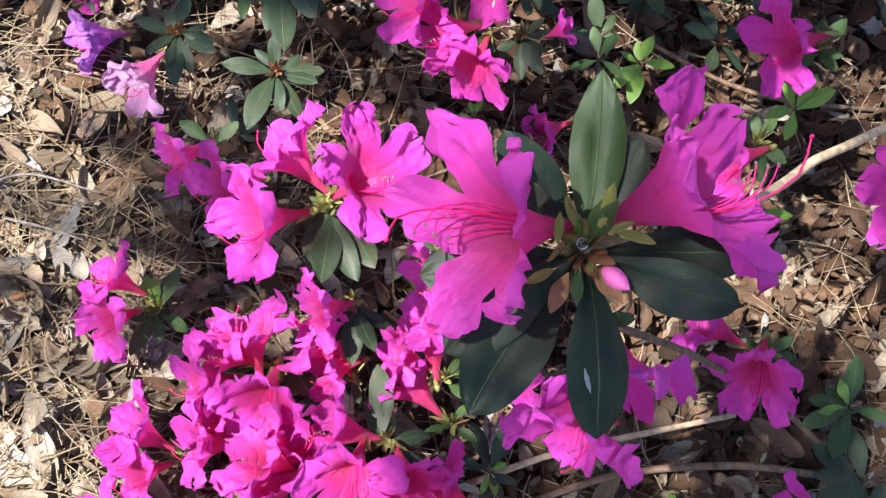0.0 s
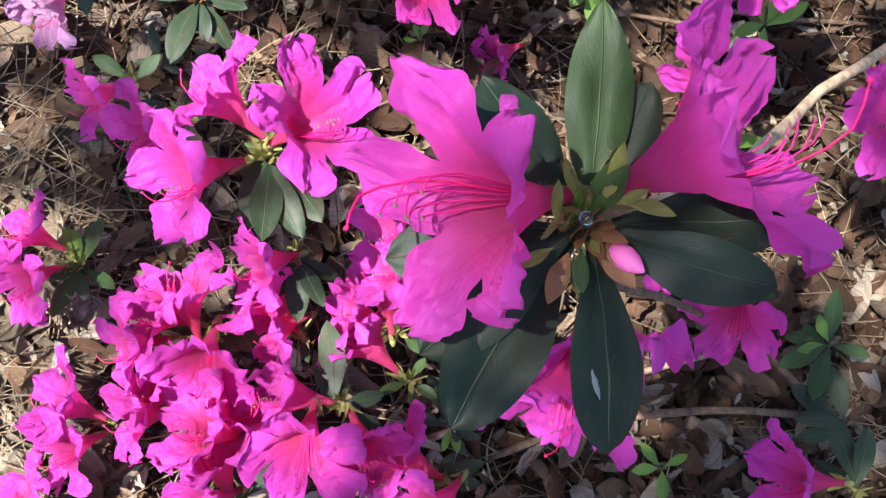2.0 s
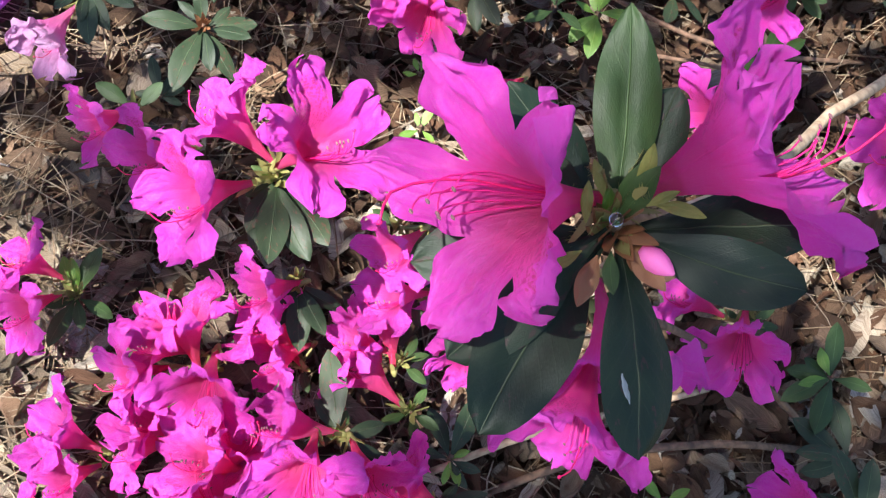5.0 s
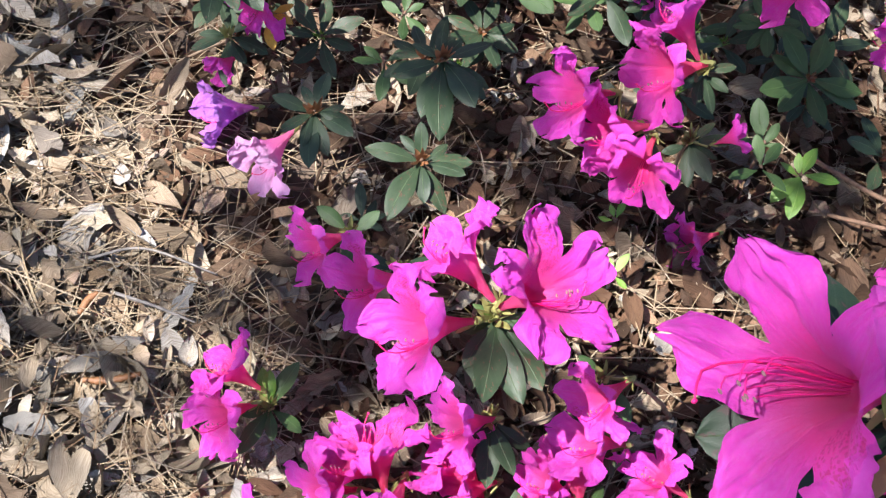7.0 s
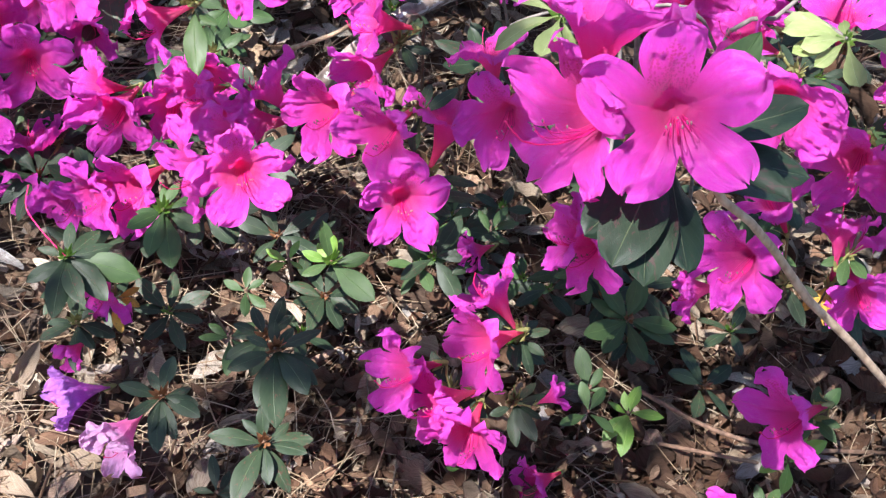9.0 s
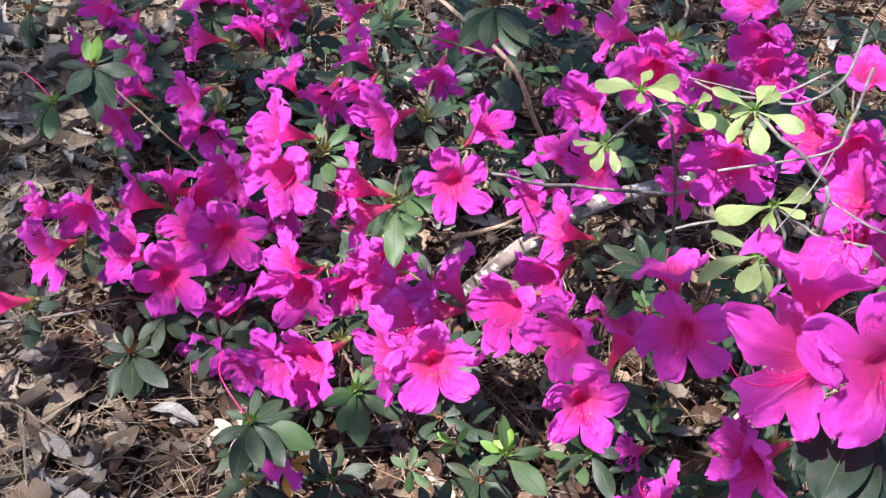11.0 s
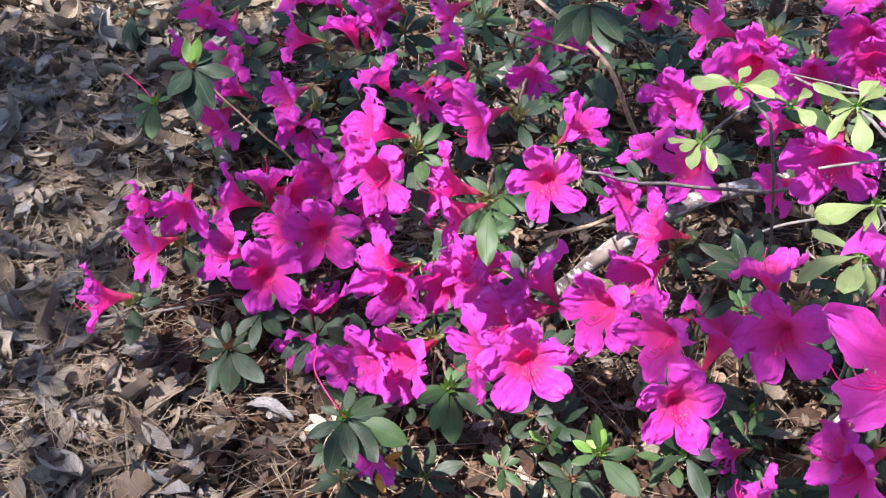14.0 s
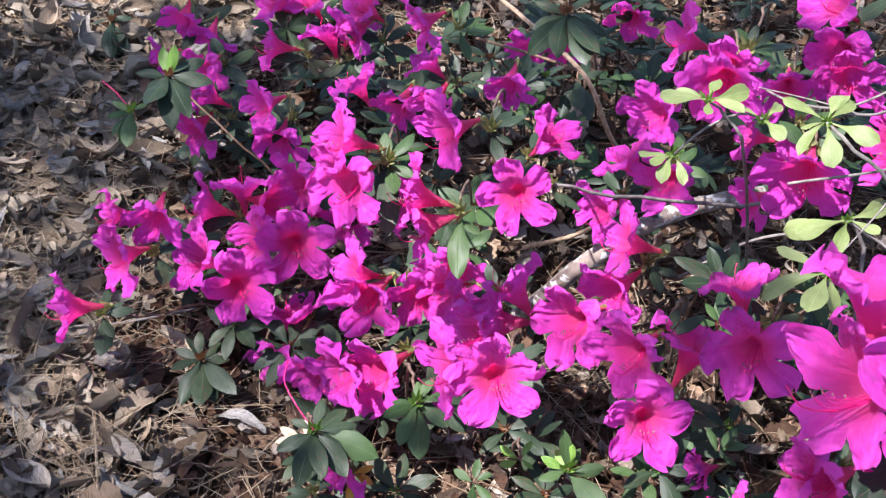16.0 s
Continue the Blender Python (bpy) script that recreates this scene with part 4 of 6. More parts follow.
s = Shoot((-0.833, 1.439, 0.050), (-0.872, 1.500), "leafy azalea shoot with no flowers", lean=(0.20, -0.31, 0.93))
s.leaves([(-146, 8, 0.028), (23, 5, 0.029), (-65, -13, 0.067), (-85, -11, 0.051), (-42, -13, 0.060), (119, 29, 0.022)], "d")
s.tip("b", 1.35)
s = Shoot((-0.579, 1.293, 0.110), (-0.643, 1.421), "flowering azalea shoot with dark leaves", lean=(0.16, -0.31, 0.94))
s.flower((-0.588, 1.267, 0.119), -102, -9, 27, 1.06, "o", 4)
s.ring(5, 0.049, "d", 12, 0)
s.tip("s", 1.3, 8)
s = Shoot((-0.521, 1.182, 0.110), (-0.578, 1.298), "flowering azalea shoot with dark leaves", lean=(0.15, -0.30, 0.94))
s.flower((-0.548, 1.146, 0.116), -107, -7, 30, 1.12, "o", 5)
s.flower((-0.541, 1.177, 0.139), -153, 39, 46, 1.06, "o", 6)
s.ring(6, 0.041, "d", 12, 0)
s.tip("s", 1.3, 8)
s = Shoot((-0.462, 1.296, 0.140), (-0.529, 1.466), "flowering azalea shoot with dark leaves", lean=(0.13, -0.33, 0.94))
s.flower((-0.498, 1.285, 0.153), -157, 11, 41, 1.12, "o", 7)
s.ring(7, 0.043, "d", 12, 0)
s.tip("s", 1.3, 8)
s = Shoot((-0.411, 1.305, 0.140), (-0.471, 1.476), "flowering azalea shoot with dark leaves", lean=(0.12, -0.33, 0.94))
s.flower((-0.435, 1.307, 0.164), 141, 61, 110, 1.12, "o", 8)
s.flower((-0.413, 1.319, 0.176), 62, 62, -95, 1.12, "o", 9)
s.ring(6, 0.042, "d", 12, 0)
s.tip("s", 1.3, 8)
s = Shoot((-0.508, 1.370, 0.150), (-0.588, 1.566), "flowering azalea shoot with dark leaves", lean=(0.14, -0.33, 0.93))
s.flower((-0.524, 1.358, 0.169), -152, 36, 44, 1.12, "o", 10)
s.flower((-0.483, 1.369, 0.171), -149, 65, 55, 1.12, "o", 11)
s.ring(6, 0.049, "d", 12, 0)
s.tip("s", 1.3, 8)
s = Shoot((-0.501, 1.323, 0.160), (-0.587, 1.527), "leafy azalea shoot with no flowers", lean=(0.14, -0.33, 0.93))
s.ring(8, 0.048, "m", 12, 0)
s = Shoot((-0.368, 1.312, 0.170), (-0.436, 1.529), "flowering azalea shoot with dark leaves", lean=(0.11, -0.34, 0.93))
s.flower((-0.396, 1.295, 0.190), -123, -12, 38, 1.12, "o", 12)
s.flower((-0.385, 1.309, 0.213), -148, 46, 45, 1.12, "o", 13)
s.ring(7, 0.042, "d", 12, 0)
s.tip("s", 1.3, 8)
s = Shoot((-0.227, 1.141, 0.310), (-0.321, 1.560), "flowering azalea shoot with dark leaves", lean=(0.08, -0.35, 0.93))
s.flower((-0.258, 1.127, 0.320), -136, -13, 42, 0.97, "o", 14)
s.leaves([(55, 23, 0.027), (-3, 3, 0.034), (87, 28, 0.030), (-53, -11, 0.035), (117, 29, 0.021)], "m")
s.tip("s", 1.3, 8)
s = Shoot((-0.423, 1.145, 0.155), (-0.493, 1.312), "flowering azalea shoot with dark leaves", lean=(0.13, -0.31, 0.94))
s.flower((-0.446, 1.129, 0.180), -122, 4, 33, 1.06, "o", 15)
s.flower((-0.426, 1.114, 0.148), -88, -21, 22, 1.06, "o", 16)
s.leaves([(80, 25, 0.027), (120, 27, 0.032), (163, 21, 0.031), (-130, -1, 0.039), (-101, -8, 0.040), (-63, -12, 0.044), (41, 15, 0.024)], "d")
s.tip("s", 1.5, 10)
s.tip("g", 1.0, 5)
s = Shoot((-0.378, 1.171, 0.160), (-0.443, 1.349), "leafy azalea shoot with no flowers", lean=(0.12, -0.32, 0.94))
s.leaves([(120, 27, 0.028), (78, 25, 0.025), (36, 14, 0.025), (-141, 2, 0.026), (-93, -10, 0.050), (-49, -10, 0.035)], "d")
s = Shoot((-0.295, 1.219, 0.170), (-0.349, 1.419), "flowering azalea shoot with dark leaves", lean=(0.09, -0.33, 0.94))
s.flower((-0.305, 1.190, 0.170), -99, -19, 31, 1.12, "o", 17)
s.flower((-0.356, 1.191, 0.178), -180, 60, 73, 1.01, "o", 18)
s.ring(6, 0.043, "d", 12, 0)
s.tip("s", 1.3, 8)
s = Shoot((-0.237, 1.177, 0.220), (-0.297, 1.444), "flowering azalea shoot with dark leaves", lean=(0.08, -0.34, 0.94))
s.flower((-0.251, 1.145, 0.216), -104, -18, 33, 1.12, "o", 19)
s.flower((-0.264, 1.173, 0.239), -179, 47, 60, 0.90, "o", 20)
s.ring(5, 0.041, "d", 12, 0)
s.tip("s", 1.3, 8)
s = Shoot((-0.129, 0.868, 0.390), (-0.206, 1.311), "flowering azalea shoot with dark leaves", lean=(0.06, -0.33, 0.94))
s.flower((-0.155, 0.848, 0.397), -132, -2, 38, 1.01, "o", 21)
s.leaves([(31, 16, 0.028), (64, 24, 0.023), (-26, -3, 0.019), (90, 27, 0.022), (-57, -10, 0.029)], "d")
s.tip("s", 1.5, 10)
s.tip("g", 1.0, 5)
s = Shoot((-0.176, 1.213, 0.200), (-0.215, 1.457), "flowering azalea shoot with dark leaves", lean=(0.05, -0.34, 0.94))
s.flower((-0.182, 1.202, 0.217), -94, -26, 32, 1.01, "o", 22)
s.leaves([(53, 23, 0.043), (86, 28, 0.049), (115, 27, 0.040), (8, 8, 0.035)], "d")
s.tip("s", 1.3, 8)
s = Shoot((-0.094, 0.852, 0.385), (-0.148, 1.276), "flowering azalea shoot with dark leaves", lean=(0.04, -0.33, 0.94))
s.flower((-0.081, 0.846, 0.404), -6, 56, -43, 0.85, "h", 23)
s.leaves([(95, 27, 0.021), (-134, -4, 0.017)], "d")
s.tip("s", 1.3, 8)
s = Shoot((-0.071, 0.819, 0.385), (0.200, 0.800), "flowering azalea shoot with dark leaves", lean=(0.03, -0.32, 0.95), thick=0.0014, stem=TWIG_GREY, via=((0.190, 1.016, 0.240), (0.058, 0.912, 0.320), (-0.021, 0.853, 0.360)))
s.flower((-0.090, 0.787, 0.397), -86, 20, 21, 0.92, "o", 24)
s.leaves([(-16, 1, 0.026), (-45, -7, 0.019), (54, 22, 0.015), (-136, -4, 0.024)], "d")
s.tip("s", 1.3, 8)
s = Shoot((-0.141, 0.824, 0.335), (-0.206, 1.147), "flowering azalea shoot with dark leaves", lean=(0.06, -0.30, 0.95))
s.flower((-0.171, 0.818, 0.349), -164, 17, 41, 1.07, "o", 25)
s.flower((-0.162, 0.808, 0.332), -147, -8, 41, 1.02, "o", 26)
s.leaves([(86, 25, 0.020), (-33, -5, 0.021), (32, 15, 0.015), (-77, -10, 0.050), (138, 23, 0.014)], "m")
s.tip("s", 1.5, 10)
s.tip("g", 1.0, 5)
s = Shoot((-0.206, 0.841, 0.360), (-0.314, 1.213), "flowering azalea shoot with dark leaves", lean=(0.09, -0.31, 0.95))
s.flower((-0.235, 0.830, 0.381), -149, 22, 41, 1.07, "o", 27)
s.flower((-0.224, 0.806, 0.363), -112, 1, 29, 1.12, "o", 28)
s.leaves([(118, 27, 0.027), (66, 23, 0.030), (34, 14, 0.024), (-21, -3, 0.024), (-65, -11, 0.031)], "m")
s.leaves([(-75, -11, 0.062), (-95, -10, 0.025)], "d")
s.tip("s", 1.5, 10)
s.tip("g", 1.0, 5)
s = Shoot((-0.486, 0.912, 0.125), (-0.548, 1.011), "flowering azalea shoot with dark leaves", lean=(0.16, -0.26, 0.95))
s.flower((-0.503, 0.888, 0.142), -121, 14, 31, 1.18, "o", 29)
s.flower((-0.482, 0.925, 0.171), -82, -12, 11, 1.12, "o", 30)
s.flower((-0.522, 0.917, 0.167), -140, 16, 38, 0.90, "o", 31)
s.leaves([(83, 22, 0.025), (124, 26, 0.026), (-17, -5, 0.025), (-50, -9, 0.038), (50, 14, 0.025), (-127, 2, 0.020)], "d")
s.tip("s", 1.5, 10)
s.tip("b", 1.0, 5)
s = Shoot((-0.508, 0.836, 0.105), (-0.360, 0.930), "flowering azalea shoot with dark leaves", lean=(0.17, -0.23, 0.96), via=((-0.432, 0.920, 0.060), (-0.470, 0.867, 0.085)))
s.flower((-0.528, 0.826, 0.118), -144, 13, 39, 1.18, "o", 32)
s.leaves([(104, 24, 0.027), (51, 13, 0.024), (-40, -8, 0.030), (-64, -9, 0.047), (22, 4, 0.029), (135, 25, 0.021)], "d")
s.tip("s", 1.5, 10)
s.tip("g", 1.0, 5)
s = Shoot((-0.424, 0.940, 0.095), (-0.464, 1.015), "flowering azalea shoot with dark leaves", lean=(0.14, -0.26, 0.96))
s.flower((-0.393, 0.910, 0.111), -54, 22, 8, 1.25, "o", 33)
s.flower((-0.436, 0.926, 0.118), -142, 39, 41, 1.12, "o", 34)
s.leaves([(37, 11, 0.035), (81, 22, 0.032), (-17, -4, 0.040), (-129, 1, 0.031), (-17, -4, 0.043)], "d")
s.tip("s", 1.3, 8)
s = Shoot((-0.428, 0.996, 0.125), (-0.483, 1.106), "flowering azalea shoot with dark leaves", lean=(0.14, -0.28, 0.95))
s.flower((-0.454, 0.987, 0.135), -161, 19, 43, 1.18, "o", 35)
s.flower((-0.427, 1.010, 0.146), 116, 57, -0, 1.12, "o", 36)
s.flower((-0.397, 1.002, 0.147), -7, 9, -37, 1.12, "o", 37)
s.leaves([(-141, 4, 0.047), (91, 25, 0.027), (-83, -9, 0.035), (-27, -6, 0.039), (142, 24, 0.024)], "d")
s.tip("s", 1.3, 8)
s = Shoot((-0.366, 0.999, 0.115), (-0.408, 1.099), "flowering azalea shoot with dark leaves", lean=(0.12, -0.28, 0.95))
s.flower((-0.349, 0.965, 0.135), -64, 19, 1, 1.29, "o", 38)
s.flower((-0.387, 0.964, 0.128), -127, 31, 33, 1.18, "o", 39)
s.leaves([(46, 16, 0.034), (79, 23, 0.038), (-9, -1, 0.045), (173, 17, 0.034)], "d")
s.tip("s", 1.3, 8)
s = Shoot((-0.353, 1.078, 0.125), (-0.398, 1.199), "flowering azalea shoot with dark leaves", lean=(0.11, -0.30, 0.95))
s.flower((-0.375, 1.054, 0.141), -118, -1, 33, 1.23, "o", 40)
s.leaves([(79, 24, 0.037), (46, 16, 0.029), (-71, -10, 0.061), (-47, -9, 0.043)], "d")
s.tip("s", 1.3, 8)
s = Shoot((-0.315, 1.068, 0.120), (-0.353, 1.182), "flowering azalea shoot with dark leaves", lean=(0.10, -0.30, 0.95))
s.flower((-0.318, 1.038, 0.120), -88, -13, 18, 1.06, "o", 41)
s.ring(5, 0.044, "d", 12, 0)
s.tip("s", 1.3, 8)
s = Shoot((-0.419, 0.858, 0.045), (-0.436, 0.888), "leafy azalea shoot with no flowers", lean=(0.14, -0.24, 0.96))
s.leaves([(175, 17, 0.029), (-131, 3, 0.031), (-92, -5, 0.050), (-70, -8, 0.057), (-48, -7, 0.048), (-17, -3, 0.034), (26, 7, 0.027), (71, 19, 0.031), (113, 24, 0.028), (143, 23, 0.026), (-34, -6, 0.059)], "d")
s.tip("b", 1.35)
s = Shoot((-0.330, 0.942, 0.050), (-0.345, 0.980), "flowering azalea shoot with dark leaves", lean=(0.11, -0.26, 0.96))
s.flower((-0.344, 0.924, 0.057), 118, 63, 158, 1.23, "o", 42)
s.flower((-0.345, 0.893, 0.039), -103, -4, 26, 1.12, "o", 43)
s.ring(4, 0.043, "d", 12, 0)
s.tip("s", 1.3, 8)
s = Shoot((-0.280, 0.885, 0.075), (-0.300, 0.939), "flowering azalea shoot with dark leaves", lean=(0.09, -0.25, 0.96))
s.flower((-0.287, 0.853, 0.077), -100, -6, 25, 1.18, "o", 44)
s.ring(5, 0.037, "d", 12, 0)
s.tip("s", 1.3, 8)
s = Shoot((-0.195, 0.851, 0.135), (-0.222, 0.951), "flowering azalea shoot with dark leaves", lean=(0.07, -0.26, 0.96))
s.flower((-0.239, 0.808, 0.137), -116, 2, 31, 1.18, "o", 45)
s.flower((-0.205, 0.818, 0.142), -120, 5, 32, 1.34, "o", 46)
s.leaves([(55, 18, 0.028), (-10, 2, 0.024), (-88, -7, 0.033)], "d")
s.tip("s", 1.5, 10)
s.tip("g", 1.0, 5)
s = Shoot((-0.217, 0.933, 0.150), (-0.251, 1.060), "flowering azalea shoot with dark leaves", lean=(0.08, -0.28, 0.96))
s.flower((-0.242, 0.890, 0.157), -107, 4, 26, 1.34, "o", 47)
s.flower((-0.261, 0.909, 0.163), -148, 24, 41, 1.12, "o", 48)
s.ring(6, 0.036, "d", 12, 0)
s.tip("s", 1.3, 8)
s = Shoot((-0.198, 0.944, 0.150), (-0.229, 1.072), "flowering azalea shoot with dark leaves", lean=(0.07, -0.28, 0.96))
s.flower((-0.198, 0.910, 0.155), -85, -4, 12, 1.18, "o", 49)
s.ring(4, 0.039, "d", 12, 0)
s.tip("s", 1.3, 8)
s = Shoot((-0.175, 0.976, 0.160), (-0.205, 1.120), "flowering azalea shoot with dark leaves", lean=(0.06, -0.29, 0.95))
s.flower((-0.174, 0.939, 0.165), -72, 0, 0, 1.18, "o", 50)
s.leaves([(75, 24, 0.033), (32, 15, 0.031), (117, 25, 0.028), (-12, 1, 0.032)], "m")
s.tip("s", 1.3, 8)
s = Shoot((-0.123, 0.918, 0.165), (-0.145, 1.057), "flowering azalea shoot with dark leaves", lean=(0.04, -0.28, 0.96))
s.flower((-0.142, 0.886, 0.169), -126, 3, 35, 1.23, "o", 51)
s.flower((-0.167, 0.897, 0.181), -133, 14, 36, 1.01, "o", 52)
s.ring(5, 0.032, "d", 12, 0)
s.tip("s", 1.3, 8)
s = Shoot((-0.074, 0.867, 0.200), (-0.090, 1.033), "flowering azalea shoot with dark leaves", lean=(0.03, -0.28, 0.96))
s.flower((-0.098, 0.869, 0.217), 160, 42, 61, 1.18, "o", 53)
s.flower((-0.103, 0.848, 0.200), -156, 5, 41, 1.18, "o", 54)
s.flower((-0.122, 0.833, 0.200), -135, 8, 37, 1.12, "o", 55)
s.leaves([(-53, -6, 0.025), (-101, -8, 0.026), (74, 23, 0.028)], "d")
s.tip("s", 1.5, 10)
s.tip("g", 1.0, 5)
s = Shoot((-0.072, 0.706, 0.305), (-0.100, 0.938), "flowering azalea shoot with dark leaves", lean=(0.03, -0.27, 0.96))
s.flower((-0.075, 0.675, 0.325), -77, 32, 12, 1.05, "o", 56)
s.flower((-0.107, 0.686, 0.311), -144, 7, 39, 1.09, "o", 57)
s.leaves([(37, 16, 0.028), (-27, -1, 0.031), (-61, -6, 0.037), (74, 22, 0.021), (125, 22, 0.018)], "d")
s.tip("s", 1.3, 8)
s = Shoot((-0.015, 0.803, 0.285), (-0.020, 1.048), "flowering azalea shoot with dark leaves", lean=(0.01, -0.29, 0.96))
s.flower((-0.033, 0.775, 0.296), -123, 11, 32, 1.12, "o", 58)
s.flower((-0.008, 0.804, 0.311), -126, -8, 38, 0.97, "o", 59)
s.leaves([(-35, -2, 0.020), (42, 19, 0.023)], "d")
s.tip("s", 1.3, 8)
s = Shoot((0.010, 0.832, 0.315), (0.015, 1.129), "flowering azalea shoot with dark leaves", lean=(-0.01, -0.30, 0.95))
s.flower((-0.005, 0.830, 0.333), -164, 16, 43, 1.02, "o", 60)
s.leaves([(118, 24, 0.025), (53, 22, 0.026), (-5, 7, 0.022), (-57, -7, 0.027), (145, 18, 0.019)], "d")
s.tip("s", 1.5, 10)
s.tip("b", 1.0, 5)
s = Shoot((0.033, 0.738, 0.335), (0.049, 1.021), "flowering azalea shoot with dark leaves", lean=(-0.02, -0.29, 0.96))
s.flower((0.015, 0.710, 0.343), -119, 6, 35, 1.07, "o", 61)
s.leaves([(40, 20, 0.031), (72, 24, 0.022), (-89, -9, 0.025)], "d")
s.tip("s", 1.3, 8)
s = Shoot((0.045, 0.713, 0.300), (0.064, 0.942), "flowering azalea shoot with dark leaves", lean=(-0.02, -0.27, 0.96))
s.flower((0.053, 0.731, 0.328), 59, 54, -78, 1.12, "o", 62)
s.leaves([(-3, 9, 0.031), (-57, -4, 0.030)], "d")
s.tip("s", 1.3, 8)
s = Shoot((0.041, 0.695, 0.305), (0.058, 0.922), "flowering azalea shoot with dark leaves", lean=(-0.02, -0.26, 0.96))
s.flower((0.030, 0.668, 0.323), -76, 30, -7, 0.99, "o", 63)
s.leaves([(-3, 9, 0.037), (-35, 0, 0.024), (-140, -3, 0.022), (-99, -7, 0.036)], "d")
s.tip("s", 1.3, 8)
s = Shoot((0.100, 0.746, 0.360), (0.154, 1.068), "flowering azalea shoot with dark leaves", lean=(-0.05, -0.29, 0.95))
s.flower((0.089, 0.711, 0.367), -102, 13, 26, 1.05, "o", 64)
s.flower((0.077, 0.752, 0.375), 125, 58, 127, 0.87, "o", 65)
s.leaves([(28, 19, 0.020), (141, 17, 0.020)], "d")
s.tip("s", 1.3, 8)
# right of the far part
s = Shoot((0.103, 0.937, 0.400), (0.169, 1.444), "flowering azalea shoot with dark leaves", lean=(-0.05, -0.35, 0.94))
s.flower((0.105, 0.900, 0.389), -105, -6, 28, 0.90, "o", 66)
s.flower((0.072, 0.922, 0.387), -167, 8, 42, 0.72, "o", 67)
s.leaves([(70, 28, 0.025), (27, 20, 0.026), (110, 26, 0.026)], "m")
s.tip("s", 1.3, 8)
s = Shoot((0.052, 0.928, 0.460), (0.097, 1.582), "flowering azalea shoot with dark leaves", lean=(-0.02, -0.36, 0.93))
s.flower((0.040, 0.896, 0.462), -95, 8, 23, 0.90, "o", 68)
s.flower((0.008, 0.921, 0.463), -169, 17, 43, 0.85, "o", 69)
s.leaves([(27, 20, 0.034), (49, 26, 0.027), (-23, 1, 0.022), (80, 29, 0.020)], "d")
s.tip("s", 1.5, 10)
s.tip("b", 1.0, 5)
s = Shoot((0.132, 1.048, 0.430), (0.229, 1.708), "flowering azalea shoot with dark leaves", lean=(-0.05, -0.37, 0.93))
s.flower((0.128, 1.013, 0.424), -111, -4, 31, 0.99, "o", 70)
s.flower((0.119, 1.035, 0.450), -156, 36, 46, 0.99, "o", 71)
s.ring(4, 0.036, "d", 12, 0)
s.tip("s", 1.3, 8)
s = Shoot((-0.034, 1.280, 0.190), (-0.041, 1.523), "flowering azalea shoot with dark leaves", lean=(0.01, -0.35, 0.94))
s.flower((-0.029, 1.239, 0.191), -83, 1, 10, 1.18, "o", 72)
s.leaves([(51, 24, 0.038), (93, 28, 0.041), (143, 21, 0.031), (4, 9, 0.029)], "d")
s.tip("s", 1.3, 8)
s = Shoot((-0.087, 1.491, 0.180), (-0.104, 1.760), "flowering azalea shoot with dark leaves", lean=(0.02, -0.37, 0.93))
s.flower((-0.078, 1.460, 0.176), -95, -21, 28, 1.12, "o", 73)
s.ring(5, 0.049, "d", 12, 0)
s.tip("s", 1.3, 8)
s = Shoot((0.016, 1.057, 0.250), (0.021, 1.338), "flowering azalea shoot with dark leaves", lean=(-0.01, -0.33, 0.94))
s.flower((0.011, 1.025, 0.257), -116, 4, 31, 1.12, "o", 74)
s.flower((-0.027, 1.045, 0.249), 167, 44, 62, 1.06, "o", 75)
s.leaves([(-18, 2, 0.030), (52, 24, 0.026), (92, 27, 0.034)], "m")
s.tip("s", 1.3, 8)
s = Shoot((-0.032, 1.060, 0.200), (-0.039, 1.270), "flowering azalea shoot with dark leaves", lean=(0.01, -0.32, 0.95))
s.flower((-0.044, 1.034, 0.198), -132, -5, 39, 1.06, "o", 76)
s.ring(5, 0.037, "d", 12, 0)
s.tip("s", 1.3, 8)
s = Shoot((0.103, 1.018, 0.260), (0.137, 1.302), "flowering azalea shoot with dark leaves", lean=(-0.04, -0.32, 0.95))
s.flower((0.090, 1.005, 0.265), -141, -7, 41, 0.82, "o", 77)
s.leaves([(70, 27, 0.031), (110, 25, 0.032), (28, 19, 0.028), (-32, 0, 0.024), (151, 16, 0.021)], "m")
s.tip("s", 1.3, 8)
s = Shoot((-0.116, 1.119, 0.360), (-0.176, 1.638), "leafy azalea shoot with no flowers", lean=(0.04, -0.36, 0.93))
s.leaves([(-135, -5, 0.034), (-111, -11, 0.058), (-83, -13, 0.057), (-63, -12, 0.061), (-47, -9, 0.059), (-24, -3, 0.043), (0, 6, 0.030), (-179, 11, 0.030), (40, 21, 0.025)], "d")
s.tip("b", 1.35)
s = Shoot((-0.114, 1.254, 0.200), (-0.139, 1.508), "leafy azalea shoot with no flowers", lean=(0.03, -0.35, 0.94))
s.leaves([(-81, -12, 0.049), (-63, -11, 0.055), (-99, -12, 0.048), (29, 17, 0.029), (75, 27, 0.033)], "d")
s = Shoot((-0.181, 1.365, 0.160), (-0.212, 1.576), "flowering azalea shoot with dark leaves", lean=(0.05, -0.35, 0.94))
s.flower((-0.189, 1.345, 0.176), -107, -13, 32, 1.06, "o", 78)
s.flower((-0.145, 1.356, 0.185), -85, -20, 18, 1.06, "o", 79)
s.ring(4, 0.051, "d", 12, 0)
s.tip("s", 1.3, 8)
s = Shoot((0.047, 0.905, 0.450), (0.039, 1.490), "flowering azalea shoot with dark leaves", lean=(0.00, -0.35, 0.94))
s.flower((0.039, 0.880, 0.462), -98, -7, 18, 1.03, "o", 80)
